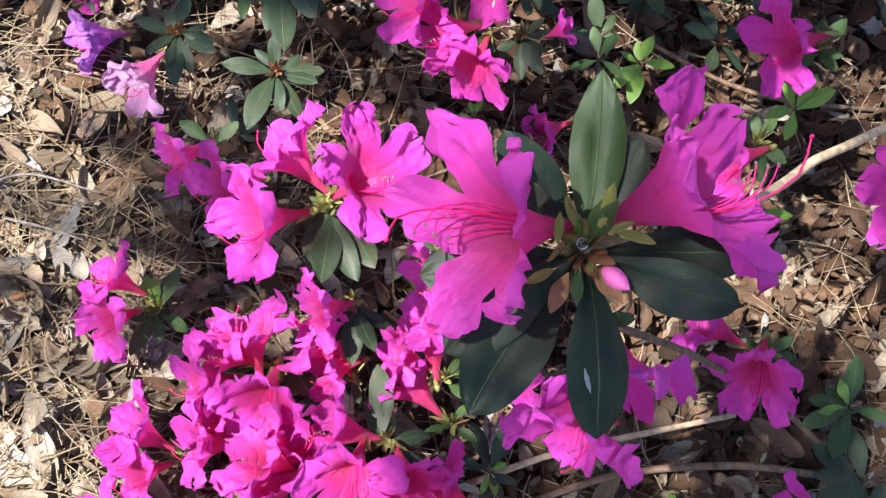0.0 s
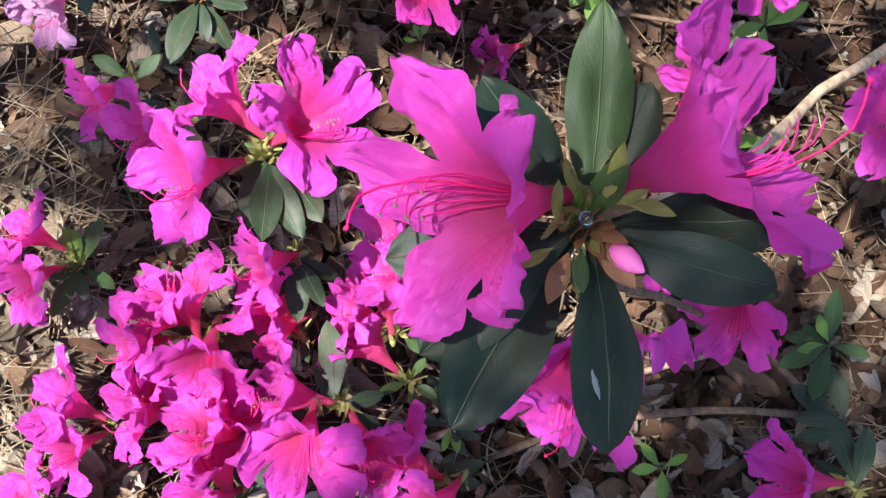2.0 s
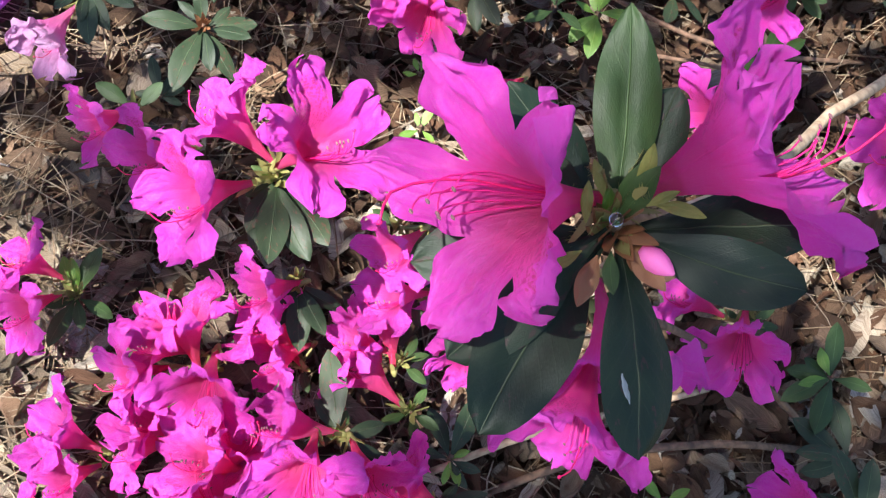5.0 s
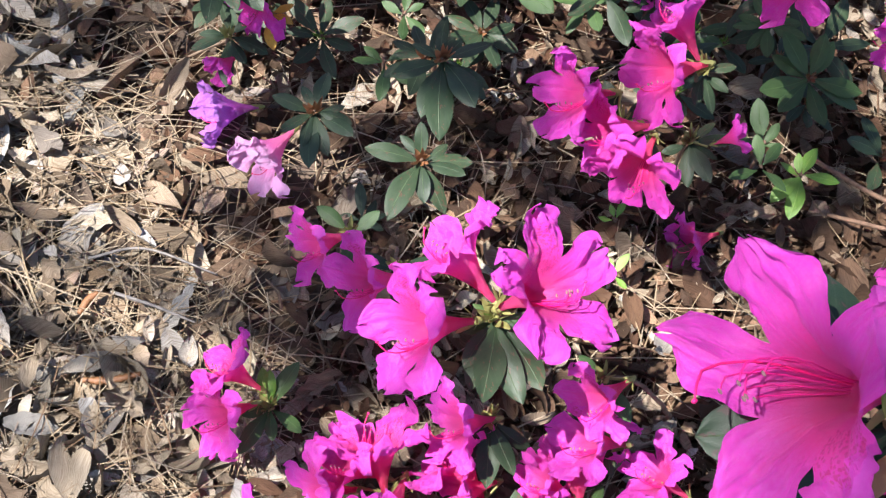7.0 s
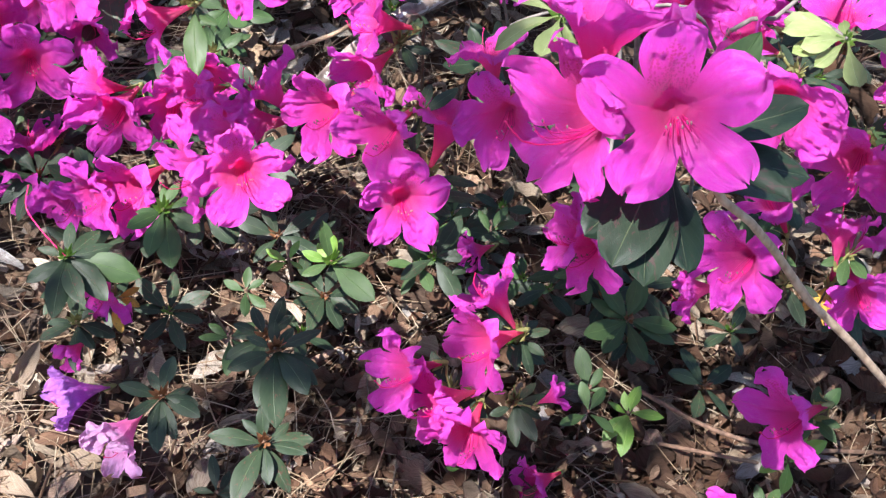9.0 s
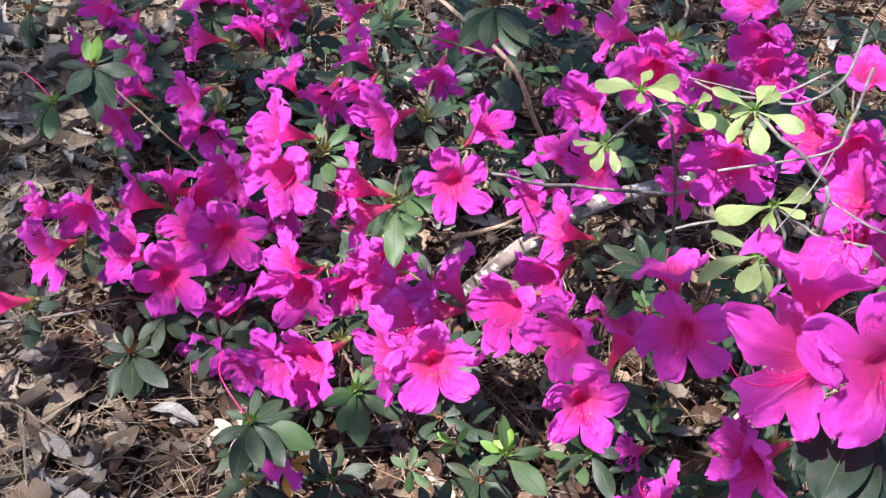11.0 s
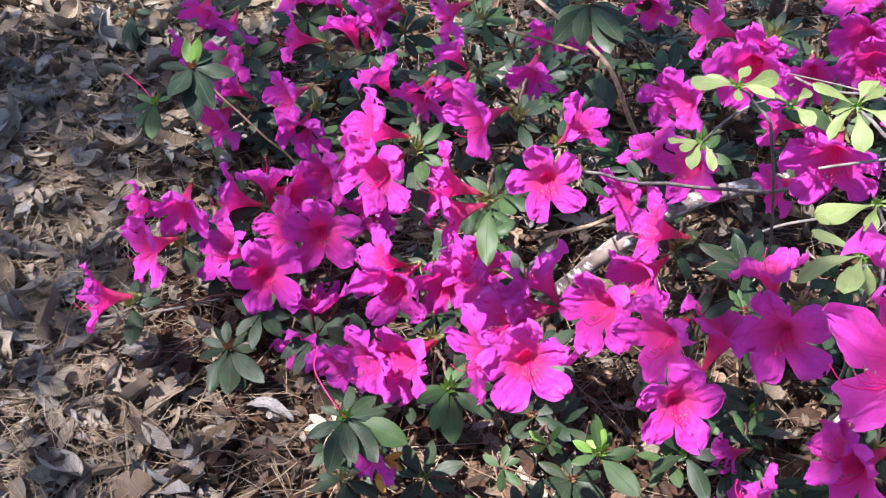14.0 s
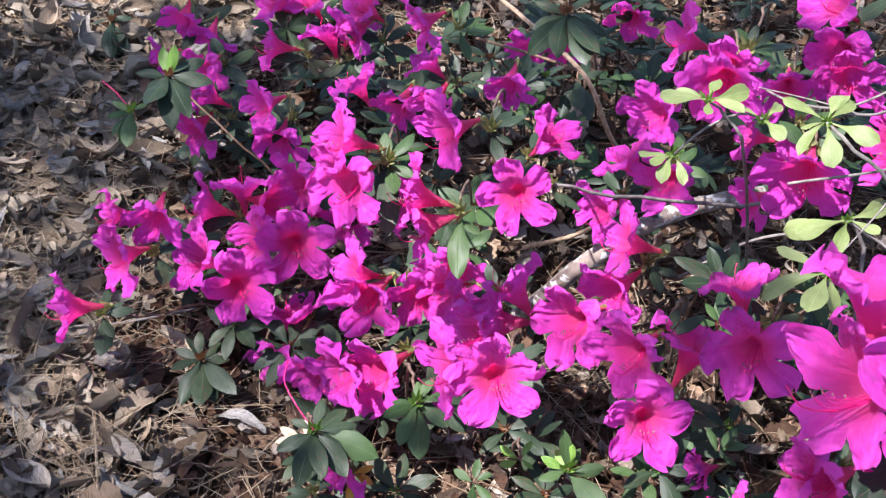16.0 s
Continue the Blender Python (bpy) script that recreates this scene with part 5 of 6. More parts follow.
s.flower((-0.002, 0.873, 0.430), -129, -9, 39, 0.81, "o", 81)
s.leaves([(-63, -10, 0.022), (-93, -12, 0.029)], "d")
s.tip("s", 1.3, 8)
s = Shoot((0.103, 1.089, 0.350), (0.127, 1.555), "flowering azalea shoot with dark leaves", lean=(-0.02, -0.35, 0.94))
s.flower((0.098, 1.061, 0.354), -87, -8, 7, 0.97, "o", 82)
s.ring(4, 0.037, "d", 12, 0)
s.tip("s", 1.3, 8)
s = Shoot((0.110, 0.872, 0.420), (0.148, 1.360), "flowering azalea shoot with dark leaves", lean=(-0.03, -0.33, 0.94))
s.flower((0.106, 0.838, 0.424), -98, -4, 17, 1.12, "o", 83)
s.ring(4, 0.029, "m", 12, 0)
s.tip("s", 1.3, 8)
s = Shoot((0.146, 1.024, 0.400), (0.204, 1.568), "flowering azalea shoot with dark leaves", lean=(-0.04, -0.36, 0.93))
s.flower((0.139, 1.001, 0.410), -96, -9, 16, 0.95, "o", 84)
s.ring(4, 0.034, "d", 12, 0)
s.tip("s", 1.3, 8)
s = Shoot((0.204, 0.957, 0.400), (0.299, 1.458), "flowering azalea shoot with dark leaves", lean=(-0.07, -0.34, 0.94))
s.flower((0.207, 0.920, 0.399), -86, -6, 5, 1.12, "o", 85)
s.flower((0.177, 0.932, 0.395), -147, 6, 40, 1.03, "o", 86)
s.flower((0.205, 0.956, 0.438), -118, 80, 32, 0.90, "o", 87)
s.ring(5, 0.038, "d", 12, 0)
s.tip("s", 1.3, 8)
s = Shoot((0.267, 1.038, 0.400), (0.403, 1.591), "flowering azalea shoot with dark leaves", lean=(-0.09, -0.35, 0.93))
s.flower((0.267, 1.008, 0.403), -86, -11, 6, 1.08, "o", 88)
s.ring(4, 0.041, "d", 12, 0)
s.tip("s", 1.3, 8)
s = Shoot((0.226, 0.844, 0.410), (0.341, 1.291), "flowering azalea shoot with dark leaves", lean=(-0.08, -0.32, 0.94))
s.flower((0.230, 0.812, 0.430), -91, 14, 8, 1.12, "o", 89)
s.flower((0.201, 0.826, 0.418), -157, 20, 42, 1.03, "o", 90)
s.flower((0.207, 0.804, 0.398), -100, -2, 18, 1.03, "o", 91)
s.flower((0.245, 0.803, 0.397), -57, 14, -18, 0.90, "o", 92)
s.leaves([(-40, -0, 0.028), (62, 27, 0.023)], "d")
s.tip("s", 1.3, 8)
s = Shoot((0.307, 0.890, 0.420), (0.484, 1.390), "flowering azalea shoot with dark leaves", lean=(-0.12, -0.33, 0.94))
s.flower((0.281, 0.895, 0.433), 173, 22, 48, 0.81, "o", 93)
s.flower((0.293, 0.862, 0.413), -109, -16, 32, 0.99, "o", 94)
s.leaves([(-72, -8, 0.030), (-32, 4, 0.021)], "d")
s.tip("s", 1.3, 8)
s = Shoot((0.261, 0.720, 0.420), (0.406, 1.100), "flowering azalea shoot with dark leaves", lean=(-0.11, -0.29, 0.95))
s.flower((0.246, 0.683, 0.427), -105, 7, 19, 1.22, "o", 95)
s.flower((0.227, 0.726, 0.438), -180, 28, 49, 0.90, "o", 96)
s.ring(4, 0.035, "d", 12, 0)
s.tip("s", 1.3, 8)
s = Shoot((0.303, 0.773, 0.400), (0.462, 1.155), "flowering azalea shoot with dark leaves", lean=(-0.12, -0.29, 0.95))
s.flower((0.295, 0.771, 0.423), 152, 81, 118, 0.90, "o", 97)
s.ring(4, 0.033, "d", 12, 0)
s.tip("s", 1.3, 8)
s = Shoot((0.341, 0.766, 0.330), (0.474, 1.038), "flowering azalea shoot with dark leaves", lean=(-0.13, -0.27, 0.95))
s.flower((0.329, 0.736, 0.339), -113, 2, 26, 1.12, "o", 98)
s.flower((0.316, 0.767, 0.339), 176, 15, 46, 0.87, "o", 99)
s.ring(5, 0.035, "m", 12, 0)
s.tip("s", 1.3, 8)
s = Shoot((0.311, 0.714, 0.230), (0.381, 0.861), "flowering azalea shoot with dark leaves", lean=(-0.11, -0.23, 0.97))
s.flower((0.273, 0.712, 0.255), -134, 7, 36, 1.21, "o", 100)
s.flower((0.294, 0.746, 0.277), 153, 57, 85, 0.97, "o", 101)
s.flower((0.249, 0.710, 0.216), -169, -5, 44, 0.78, "o", 102)
s.leaves([(-69, -2, 0.033), (-26, 8, 0.023), (-152, -4, 0.031)], "d")
s.tip("s", 1.3, 8)
s = Shoot((0.352, 0.734, 0.210), (0.424, 0.869), "flowering azalea shoot with dark leaves", lean=(-0.12, -0.23, 0.97))
s.flower((0.357, 0.750, 0.236), 73, 56, -109, 1.07, "o", 103)
s.flower((0.366, 0.715, 0.231), -80, 10, -1, 0.97, "o", 104)
s.leaves([(-96, -6, 0.033), (-71, -2, 0.034), (-136, -6, 0.026)], "y")
s.tip("s", 1.3, 8)
s = Shoot((0.093, 0.780, 0.150), (0.099, 0.876), "flowering azalea shoot with dark leaves", lean=(-0.01, -0.24, 0.97))
s.flower((0.086, 0.777, 0.155), -156, 5, 42, 0.53, "h", 105, 0)
s.leaves([(-32, 2, 0.023), (-87, -6, 0.028), (-130, -3, 0.022), (-130, -3, 0.020)], "d")
s.tip("s", 1.3, 8)
s = Shoot((0.096, 0.794, 0.160), (0.103, 0.900), "bright green azalea shoot", lean=(-0.02, -0.25, 0.97))
s.leaves([(64, 21, 0.025), (117, 20, 0.021), (23, 15, 0.024), (-20, 4, 0.016)], "m")
s = Shoot((0.375, 0.778, 0.380), (0.560, 1.145), "flowering azalea shoot with dark leaves", lean=(-0.15, -0.29, 0.95))
s.flower((0.361, 0.776, 0.393), 175, 15, 50, 0.97, "o", 106)
s.flower((0.371, 0.755, 0.387), -114, -13, 35, 0.97, "o", 107)
s.ring(4, 0.028, "d", 12, 0)
s.tip("s", 1.3, 8)
s = Shoot((0.386, 0.737, 0.360), (0.561, 1.047), "flowering azalea shoot with dark leaves", lean=(-0.15, -0.27, 0.95))
s.flower((0.366, 0.730, 0.375), -161, 0, 47, 1.07, "o", 108)
s.flower((0.358, 0.710, 0.353), -129, -8, 42, 1.07, "o", 109)
s.ring(4, 0.028, "d", 12, 0)
s.tip("s", 1.3, 8)
s = Shoot((0.373, 0.640, 0.340), (0.525, 0.872), "flowering azalea shoot with dark leaves", lean=(-0.15, -0.23, 0.96))
s.flower((0.355, 0.614, 0.349), -123, 6, 33, 1.07, "o", 110)
s.ring(4, 0.026, "m", 12, 0)
s.tip("s", 1.3, 8)
s = Shoot((0.329, 0.686, 0.300), (0.435, 0.895), "flowering azalea shoot with dark leaves", lean=(-0.12, -0.24, 0.96))
s.flower((0.321, 0.694, 0.309), 93, 50, -20, 0.82, "o", 111)
s.leaves([(-71, -3, 0.021), (-106, -8, 0.023), (-154, -5, 0.018)], "m")
s.tip("s", 1.3, 8)
s = Shoot((0.371, 0.848, 0.400), (0.571, 1.299), "azalea shoot of pale new leaves", lean=(-0.14, -0.31, 0.94))
s.ring(7, 0.027, "n", 12, 0)
s.tip("g", 1.35)
s = Shoot((0.329, 0.829, 0.420), (0.517, 1.309), "azalea shoot of pale new leaves", lean=(-0.12, -0.32, 0.94))
s.ring(6, 0.024, "m", 12, 0)
s.tip("g", 1.35)
s = Shoot((0.412, 0.886, 0.360), (0.601, 1.281), "leafy azalea shoot with no flowers", lean=(-0.15, -0.31, 0.94))
s.ring(7, 0.032, "m", 12, 0)
s.tip("g", 1.35)
# the tall pair of flowers over the shrubs
s = Shoot((0.145, 0.512, 0.545), (0.643, 0.597), "tall azalea shoot with three large open flowers", lean=(-0.07, -0.26, 0.96), thick=0.0019, stem=STEM_TAN, via=((0.477, 0.580, 0.170), (0.322, 0.561, 0.330), (0.222, 0.539, 0.450), (0.175, 0.521, 0.510)))
s.flower((0.140, 0.494, 0.576), -102, 37, 21, 0.95, "f", 2)
s.flower((0.113, 0.504, 0.562), -152, 11, 36, 0.98, "f", 0)
s.flower((0.112, 0.533, 0.573), 82, 62, -119, 1.0, "f", 1)
# two leaves of the paler kind, imitating sun gloss on them
s.leaves([(50, 22, 0.063), (80, 24, 0.058)], "M")
s.leaves([(17, 17, 0.057), (-9, 10, 0.055), (-38, 2, 0.053), (-120, -7, 0.054), (-110, -8, 0.062), (-94, -8, 0.064), (-83, -7, 0.055)], "D")
s.bud((0.138, 0.491, 0.532), -120, -31, 0.010, SCALE_BROWN)
s.tip("s", 1.3, 8)
# middle ground
s = Shoot((0.076, 0.615, 0.190), (0.081, 0.720), "flowering azalea shoot with dark leaves", lean=(-0.01, -0.22, 0.98))
s.flower((0.045, 0.613, 0.212), -148, 17, 48, 1.07, "o", 115)
s.flower((0.072, 0.600, 0.201), -149, 14, 49, 1.02, "o", 116)
s.flower((0.091, 0.581, 0.193), -105, 3, 29, 1.02, "o", 117)
s.ring(5, 0.027, "d", 12, 0)
s.tip("s", 1.3, 8)
s = Shoot((0.121, 0.649, 0.215), (0.140, 0.782), "flowering azalea shoot with dark leaves", lean=(-0.03, -0.23, 0.97))
s.flower((0.099, 0.635, 0.225), -146, 8, 49, 1.07, "o", 118)
s.flower((0.101, 0.665, 0.234), 141, 36, 76, 0.97, "o", 119)
s.leaves([(-69, -4, 0.026), (-39, 1, 0.020), (-94, -6, 0.023), (25, 16, 0.020)], "d")
s.tip("s", 1.5, 10)
s.tip("b", 1.0, 5)
s = Shoot((0.121, 0.611, 0.190), (0.137, 0.715), "leafy azalea shoot with no flowers", lean=(-0.03, -0.21, 0.98))
s.leaves([(13, 13, 0.029), (-59, -2, 0.030), (-85, -4, 0.029), (-148, -0, 0.017), (46, 18, 0.020), (-28, 4, 0.020)], "d")
s.flower((0.146, 0.613, 0.198), 16, 30, -58, 0.48, "h", 120, 0)
s.tip("s", 1.5, 10)
s.tip("b", 1.0, 5)
s = Shoot((0.186, 0.683, 0.110), (0.202, 0.745), "bright green azalea shoot", lean=(-0.06, -0.22, 0.97))
s.leaves([(111, 41, 0.034), (61, 21, 0.021), (160, 10, 0.018), (-8, 10, 0.014)], "m")
s = Shoot((0.225, 0.685, 0.080), (0.240, 0.729), "bright green azalea seedling", lean=(-0.07, -0.21, 0.97))
s.leaves([(159, 9, 0.018), (67, 21, 0.025), (-10, 10, 0.026), (-128, -4, 0.030), (-100, -5, 0.035), (105, 19, 0.018)], "n")
s = Shoot((0.095, 0.645, 0.030), (0.096, 0.659), "small bright green azalea seedling", lean=(-0.02, -0.19, 0.98))
s.leaves([(67, 19, 0.016), (-177, 7, 0.012), (119, 17, 0.012)], "n")
s = Shoot((0.099, 0.584, 0.050), (0.101, 0.605), "small bright green azalea seedling", lean=(-0.02, -0.17, 0.98))
s.leaves([(67, 18, 0.019), (-158, 3, 0.015), (119, 16, 0.012), (-35, 3, 0.012)], "n")
s = Shoot((0.310, 0.589, 0.250), (0.399, 0.732), "flowering azalea shoot with dark leaves", lean=(-0.13, -0.21, 0.97))
s.flower((0.290, 0.576, 0.264), -151, 7, 50, 1.08, "o", 121)
s.leaves([(-23, 11, 0.016), (43, 22, 0.024), (-58, 2, 0.020), (83, 21, 0.019), (-126, -6, 0.021)], "m")
s.tip("s", 1.5, 10)
s.tip("g", 1.0, 5)
s = Shoot((0.172, 0.713, 0.270), (0.218, 0.922), "flowering azalea shoot with dark leaves", lean=(-0.06, -0.27, 0.96))
s.flower((0.161, 0.692, 0.276), -141, -3, 50, 1.12, "o", 122)
s.flower((0.153, 0.700, 0.270), -179, 17, 55, 0.97, "o", 123)
s.leaves([(-63, -4, 0.029), (-22, 5, 0.019)], "m")
s.tip("s", 1.3, 8)
s = Shoot((0.091, 0.774, 0.145), (0.097, 0.876), "flowering azalea shoot with dark leaves", lean=(-0.02, -0.25, 0.97))
s.flower((0.088, 0.775, 0.155), -147, -4, 52, 0.58, "h", 124, 0)
s.leaves([(-85, -7, 0.036), (-59, -4, 0.026), (-146, -1, 0.025), (-108, -6, 0.032), (-30, 2, 0.020)], "d")
s.tip("s", 1.3, 8)
s = Shoot((-0.066, 0.663, 0.160), (-0.089, 0.757), "leafy azalea shoot with no flowers", lean=(0.05, -0.22, 0.97))
s.leaves([(164, 15, 0.025), (123, 21, 0.026), (70, 19, 0.033), (43, 15, 0.025), (-4, 4, 0.025), (-143, 3, 0.032), (-96, -4, 0.032), (-174, 10, 0.021)], "d")
s.tip("b", 1.35)
s = Shoot((-0.044, 0.602, 0.235), (-0.075, 0.738), "leafy azalea shoot with no flowers", lean=(0.05, -0.22, 0.97))
s.leaves([(27, 12, 0.031), (60, 18, 0.019), (-10, 3, 0.029), (-53, -4, 0.042), (-76, -5, 0.053), (-96, -4, 0.039), (-143, 3, 0.032), (174, 13, 0.019), (102, 21, 0.020), (-35, -2, 0.037)], "d")
s.tip("b", 1.35)
s = Shoot((-0.015, 0.657, 0.265), (-0.041, 0.839), "azalea shoot of bright new leaves", lean=(0.04, -0.25, 0.97))
s.leaves([(-43, -3, 0.042), (21, 12, 0.025), (114, 44, 0.028), (70, 21, 0.018), (-143, 1, 0.020)], "m")
s.leaves([(180, 10, 0.019), (84, 54, 0.019), (132, 20, 0.018)], "n")
s.tip("g", 1.35)
s = Shoot((-0.059, 0.723, 0.180), (-0.084, 0.845), "small bright green shoot", lean=(0.05, -0.25, 0.97))
s.leaves([(164, 15, 0.018), (-141, 1, 0.017), (70, 21, 0.017), (-25, -1, 0.013)], "n")
s = Shoot((-0.098, 0.734, 0.120), (-0.118, 0.810), "leafy azalea shoot with no flowers", lean=(0.06, -0.24, 0.97))
s.leaves([(164, 16, 0.019), (-35, -3, 0.021), (91, 22, 0.020), (-78, -6, 0.023), (27, 11, 0.015)], "m")
s = Shoot((-0.048, 0.569, 0.170), (-0.069, 0.651), "leafy azalea shoot with no flowers", lean=(0.05, -0.19, 0.98))
s.leaves([(-173, 10, 0.037), (108, 41, 0.025), (54, 15, 0.021), (-9, 3, 0.030), (-100, -2, 0.047), (-53, -3, 0.037), (-74, -3, 0.029), (153, 16, 0.020), (16, 9, 0.032)], "d")
s.tip("b", 1.35)
s = Shoot((-0.139, 0.623, 0.125), (-0.166, 0.687), "leafy azalea shoot with no flowers", lean=(0.09, -0.20, 0.98))
s.leaves([(180, 13, 0.031), (89, 19, 0.033), (28, 9, 0.021), (-3, 3, 0.027), (-58, -4, 0.034), (-80, -4, 0.044), (-125, 2, 0.029), (-92, -3, 0.027), (-23, -1, 0.034), (133, 20, 0.022)], "d")
s.tip("b", 1.35)
s = Shoot((-0.106, 0.701, 0.100), (-0.123, 0.759), "leafy azalea shoot with no flowers", lean=(0.07, -0.22, 0.97))
s.leaves([(-174, 11, 0.023), (154, 17, 0.019), (27, 11, 0.023), (-33, -2, 0.025), (-86, -5, 0.031)], "m")
s = Shoot((-0.099, 0.597, 0.030), (-0.104, 0.610), "leafy azalea shoot with no flowers", lean=(0.06, -0.17, 0.98))
s.leaves([(108, 19, 0.029), (28, 10, 0.019), (-175, 11, 0.017), (-13, 2, 0.016), (70, 16, 0.019)], "d")
s = Shoot((-0.129, 0.669, 0.285), (-0.205, 0.877), "azalea shoot with pale new tips", lean=(0.09, -0.25, 0.96))
s.leaves([(-133, 1, 0.027), (107, 24, 0.018), (71, 20, 0.020), (29, 11, 0.022), (-25, -3, 0.027), (-72, -8, 0.042), (-92, -7, 0.033), (-160, 8, 0.017)], "m")
s.tip("g", 1.35)
s = Shoot((-0.236, 0.721, 0.155), (-0.289, 0.822), "azalea shoot with pale new tips and a spent style", lean=(0.12, -0.23, 0.96))
s.spent((-0.256, 0.733, 0.168), (-0.274, 0.752, 0.172), (-0.278, 0.772, 0.176))
s.leaves([(94, 22, 0.028), (53, 15, 0.033), (26, 8, 0.035), (-17, -3, 0.028), (-60, -7, 0.044), (-82, -6, 0.053), (-137, 4, 0.033), (178, 16, 0.021), (-40, -6, 0.047)], "d")
s.leaves([(-5, -0, 0.057)], "m")
s.tip("g", 1.35)
s = Shoot((-0.262, 0.758, 0.090), (-0.293, 0.815), "drying azalea shoot with grey leaves", lean=(0.12, -0.23, 0.97))
s.leaves([(-148, 7, 0.027), (-90, -5, 0.025), (113, 23, 0.017), (178, 16, 0.025)], "g")
s = Shoot((-0.207, 0.729, 0.100), (-0.236, 0.790), "flowering azalea shoot with dark leaves", lean=(0.11, -0.22, 0.97))
s.flower((-0.215, 0.723, 0.117), -101, -7, 30, 0.97, "o", 125)
s.leaves([(-23, -3, 0.021), (30, 9, 0.019), (-66, -6, 0.028)], "y")
s.tip("s", 1.3, 8)
s = Shoot((-0.234, 0.705, 0.090), (-0.262, 0.757), "leafy azalea shoot with no flowers", lean=(0.12, -0.21, 0.97))
s.leaves([(-172, 13, 0.022), (-139, 5, 0.030), (-48, -6, 0.027), (-13, -1, 0.033), (113, 22, 0.025), (-82, -5, 0.040), (53, 14, 0.019)], "d")
s.flower((-0.230, 0.683, 0.081), -118, 1, 39, 0.58, "h", 126, 0)
s.tip("s", 1.3, 8)
# fallen flowers
s = Shoot((-0.215, 0.682, 0.030), (-0.223, 0.697), "faded violet flower fallen on the litter", lean=(0.10, -0.20, 0.97), name="fallen_flower", category="fallen flower", group="fallen flowers")
s.flower((-0.229, 0.670, 0.038), -146, 15, 47, 0.97, "x", 127, 3)
s = Shoot((-0.175, 0.647, 0.050), (-0.187, 0.671), "pink flower fallen on the litter, paled to look sunlit", lean=(0.09, -0.19, 0.98), name="fallen_flower", category="fallen flower", group="fallen flowers")
s.flower((-0.179, 0.629, 0.055), -116, 0, 38, 1.02, "q", 128)
s = Shoot((0.178, 0.655, 0.020), (0.180, 0.665), "crumpled magenta flower fallen on the litter", lean=(-0.05, -0.19, 0.98), name="fallen_flower", category="fallen flower", group="fallen flowers")
s.flower((0.161, 0.643, 0.027), -145, 8, 48, 0.82, "h", 129, 3)
# front clusters
s = Shoot((0.024, 0.406, 0.285), (0.003, 0.531), "flowering azalea shoot with dark leaves", lean=(0.03, -0.18, 0.98))
s.flower((0.002, 0.422, 0.304), 153, 33, 84, 1.01, "o", 1)
s.flower((0.042, 0.407, 0.319), -1, 55, -60, 1.17, "o", 0)
s.flower((-0.008, 0.386, 0.299), -146, 23, 59, 1.08, "o", 3)
s.leaves([(-100, -2, 0.038), (-84, -2, 0.043), (-68, -2, 0.042), (-47, -1, 0.040), (-21, 3, 0.028), (-114, -1, 0.029), (-45, -0, 0.032)], "d")
s.leaves([(-147, 4, 0.015), (161, 13, 0.012), (0, 6, 0.015), (108, 18, 0.012)], "m")
s.tip("s", 1.5, 10)
s.tip("g", 1.0, 5)
s = Shoot((-0.040, 0.469, 0.200), (-0.070, 0.561), "flowering azalea shoot with dark leaves", lean=(0.06, -0.19, 0.98))
s.flower((-0.052, 0.452, 0.209), -146, 22, 56, 0.95, "o", 133)
s.ring(3, 0.023, "d", 12, 0)
s.tip("s", 1.3, 8)
s = Shoot((-0.080, 0.503, 0.170), (-0.114, 0.585), "flowering azalea shoot with dark leaves", lean=(0.08, -0.19, 0.98))
s.flower((-0.094, 0.487, 0.178), -137, 15, 54, 0.85, "o", 134)
s.ring(3, 0.023, "m", 12, 0)
s.tip("s", 1.3, 8)
s = Shoot((-0.117, 0.418, 0.065), (-0.131, 0.438), "flowering azalea shoot with dark leaves", lean=(0.09, -0.13, 0.99))
s.flower((-0.143, 0.429, 0.086), 170, 36, 78, 0.90, "o", 135)
s.flower((-0.141, 0.401, 0.081), -136, 26, 50, 0.95, "o", 136)
s.leaves([(120, 29, 0.027), (103, 29, 0.024)], "n")
s.leaves([(75, 14, 0.035), (-105, 2, 0.036), (-24, 0, 0.025), (-145, 8, 0.019), (-68, -1, 0.022)], "m")
s.tip("s", 1.5, 10)
s.tip("g", 1.0, 5)
s = Shoot((0.037, 0.373, 0.105), (0.033, 0.402), "flowering azalea shoot with dark leaves", lean=(0.02, -0.12, 0.99))
s.flower((0.019, 0.386, 0.119), 143, 28, 83, 1.03, "o", 137)
s.flower((0.026, 0.373, 0.118), -145, 18, 56, 0.81, "o", 138)
s.leaves([(67, 14, 0.016), (-72, 1, 0.016)], "m")
s.tip("s", 1.3, 8)
s = Shoot((-0.013, 0.365, 0.110), (-0.024, 0.395), "flowering azalea shoot with dark leaves", lean=(0.04, -0.12, 0.99))
s.flower((-0.031, 0.378, 0.133), 115, 44, 138, 1.12, "o", 139)
s.flower((-0.015, 0.345, 0.132), -94, 25, 14, 1.12, "o", 140)
s.flower((-0.059, 0.351, 0.123), -155, 22, 60, 0.90, "o", 141)
s.flower((-0.043, 0.369, 0.127), -177, 30, 70, 0.90, "o", 142)
s.leaves([(69, 13, 0.019), (37, 10, 0.022)], "d")
s.tip("s", 1.5, 10)
s.tip("g", 1.0, 5)
s = Shoot((-0.077, 0.315, 0.060), (-0.087, 0.327), "flowering azalea shoot with dark leaves", lean=(0.07, -0.09, 0.99))
s.flower((-0.100, 0.321, 0.080), 170, 36, 78, 1.03, "o", 143)
s.flower((-0.095, 0.296, 0.077), -140, 34, 51, 0.95, "o", 144)
s.leaves([(-50, 2, 0.017), (-14, 3, 0.016), (69, 11, 0.019)], "d")
s.tip("s", 1.5, 10)
s.tip("b", 1.0, 5)
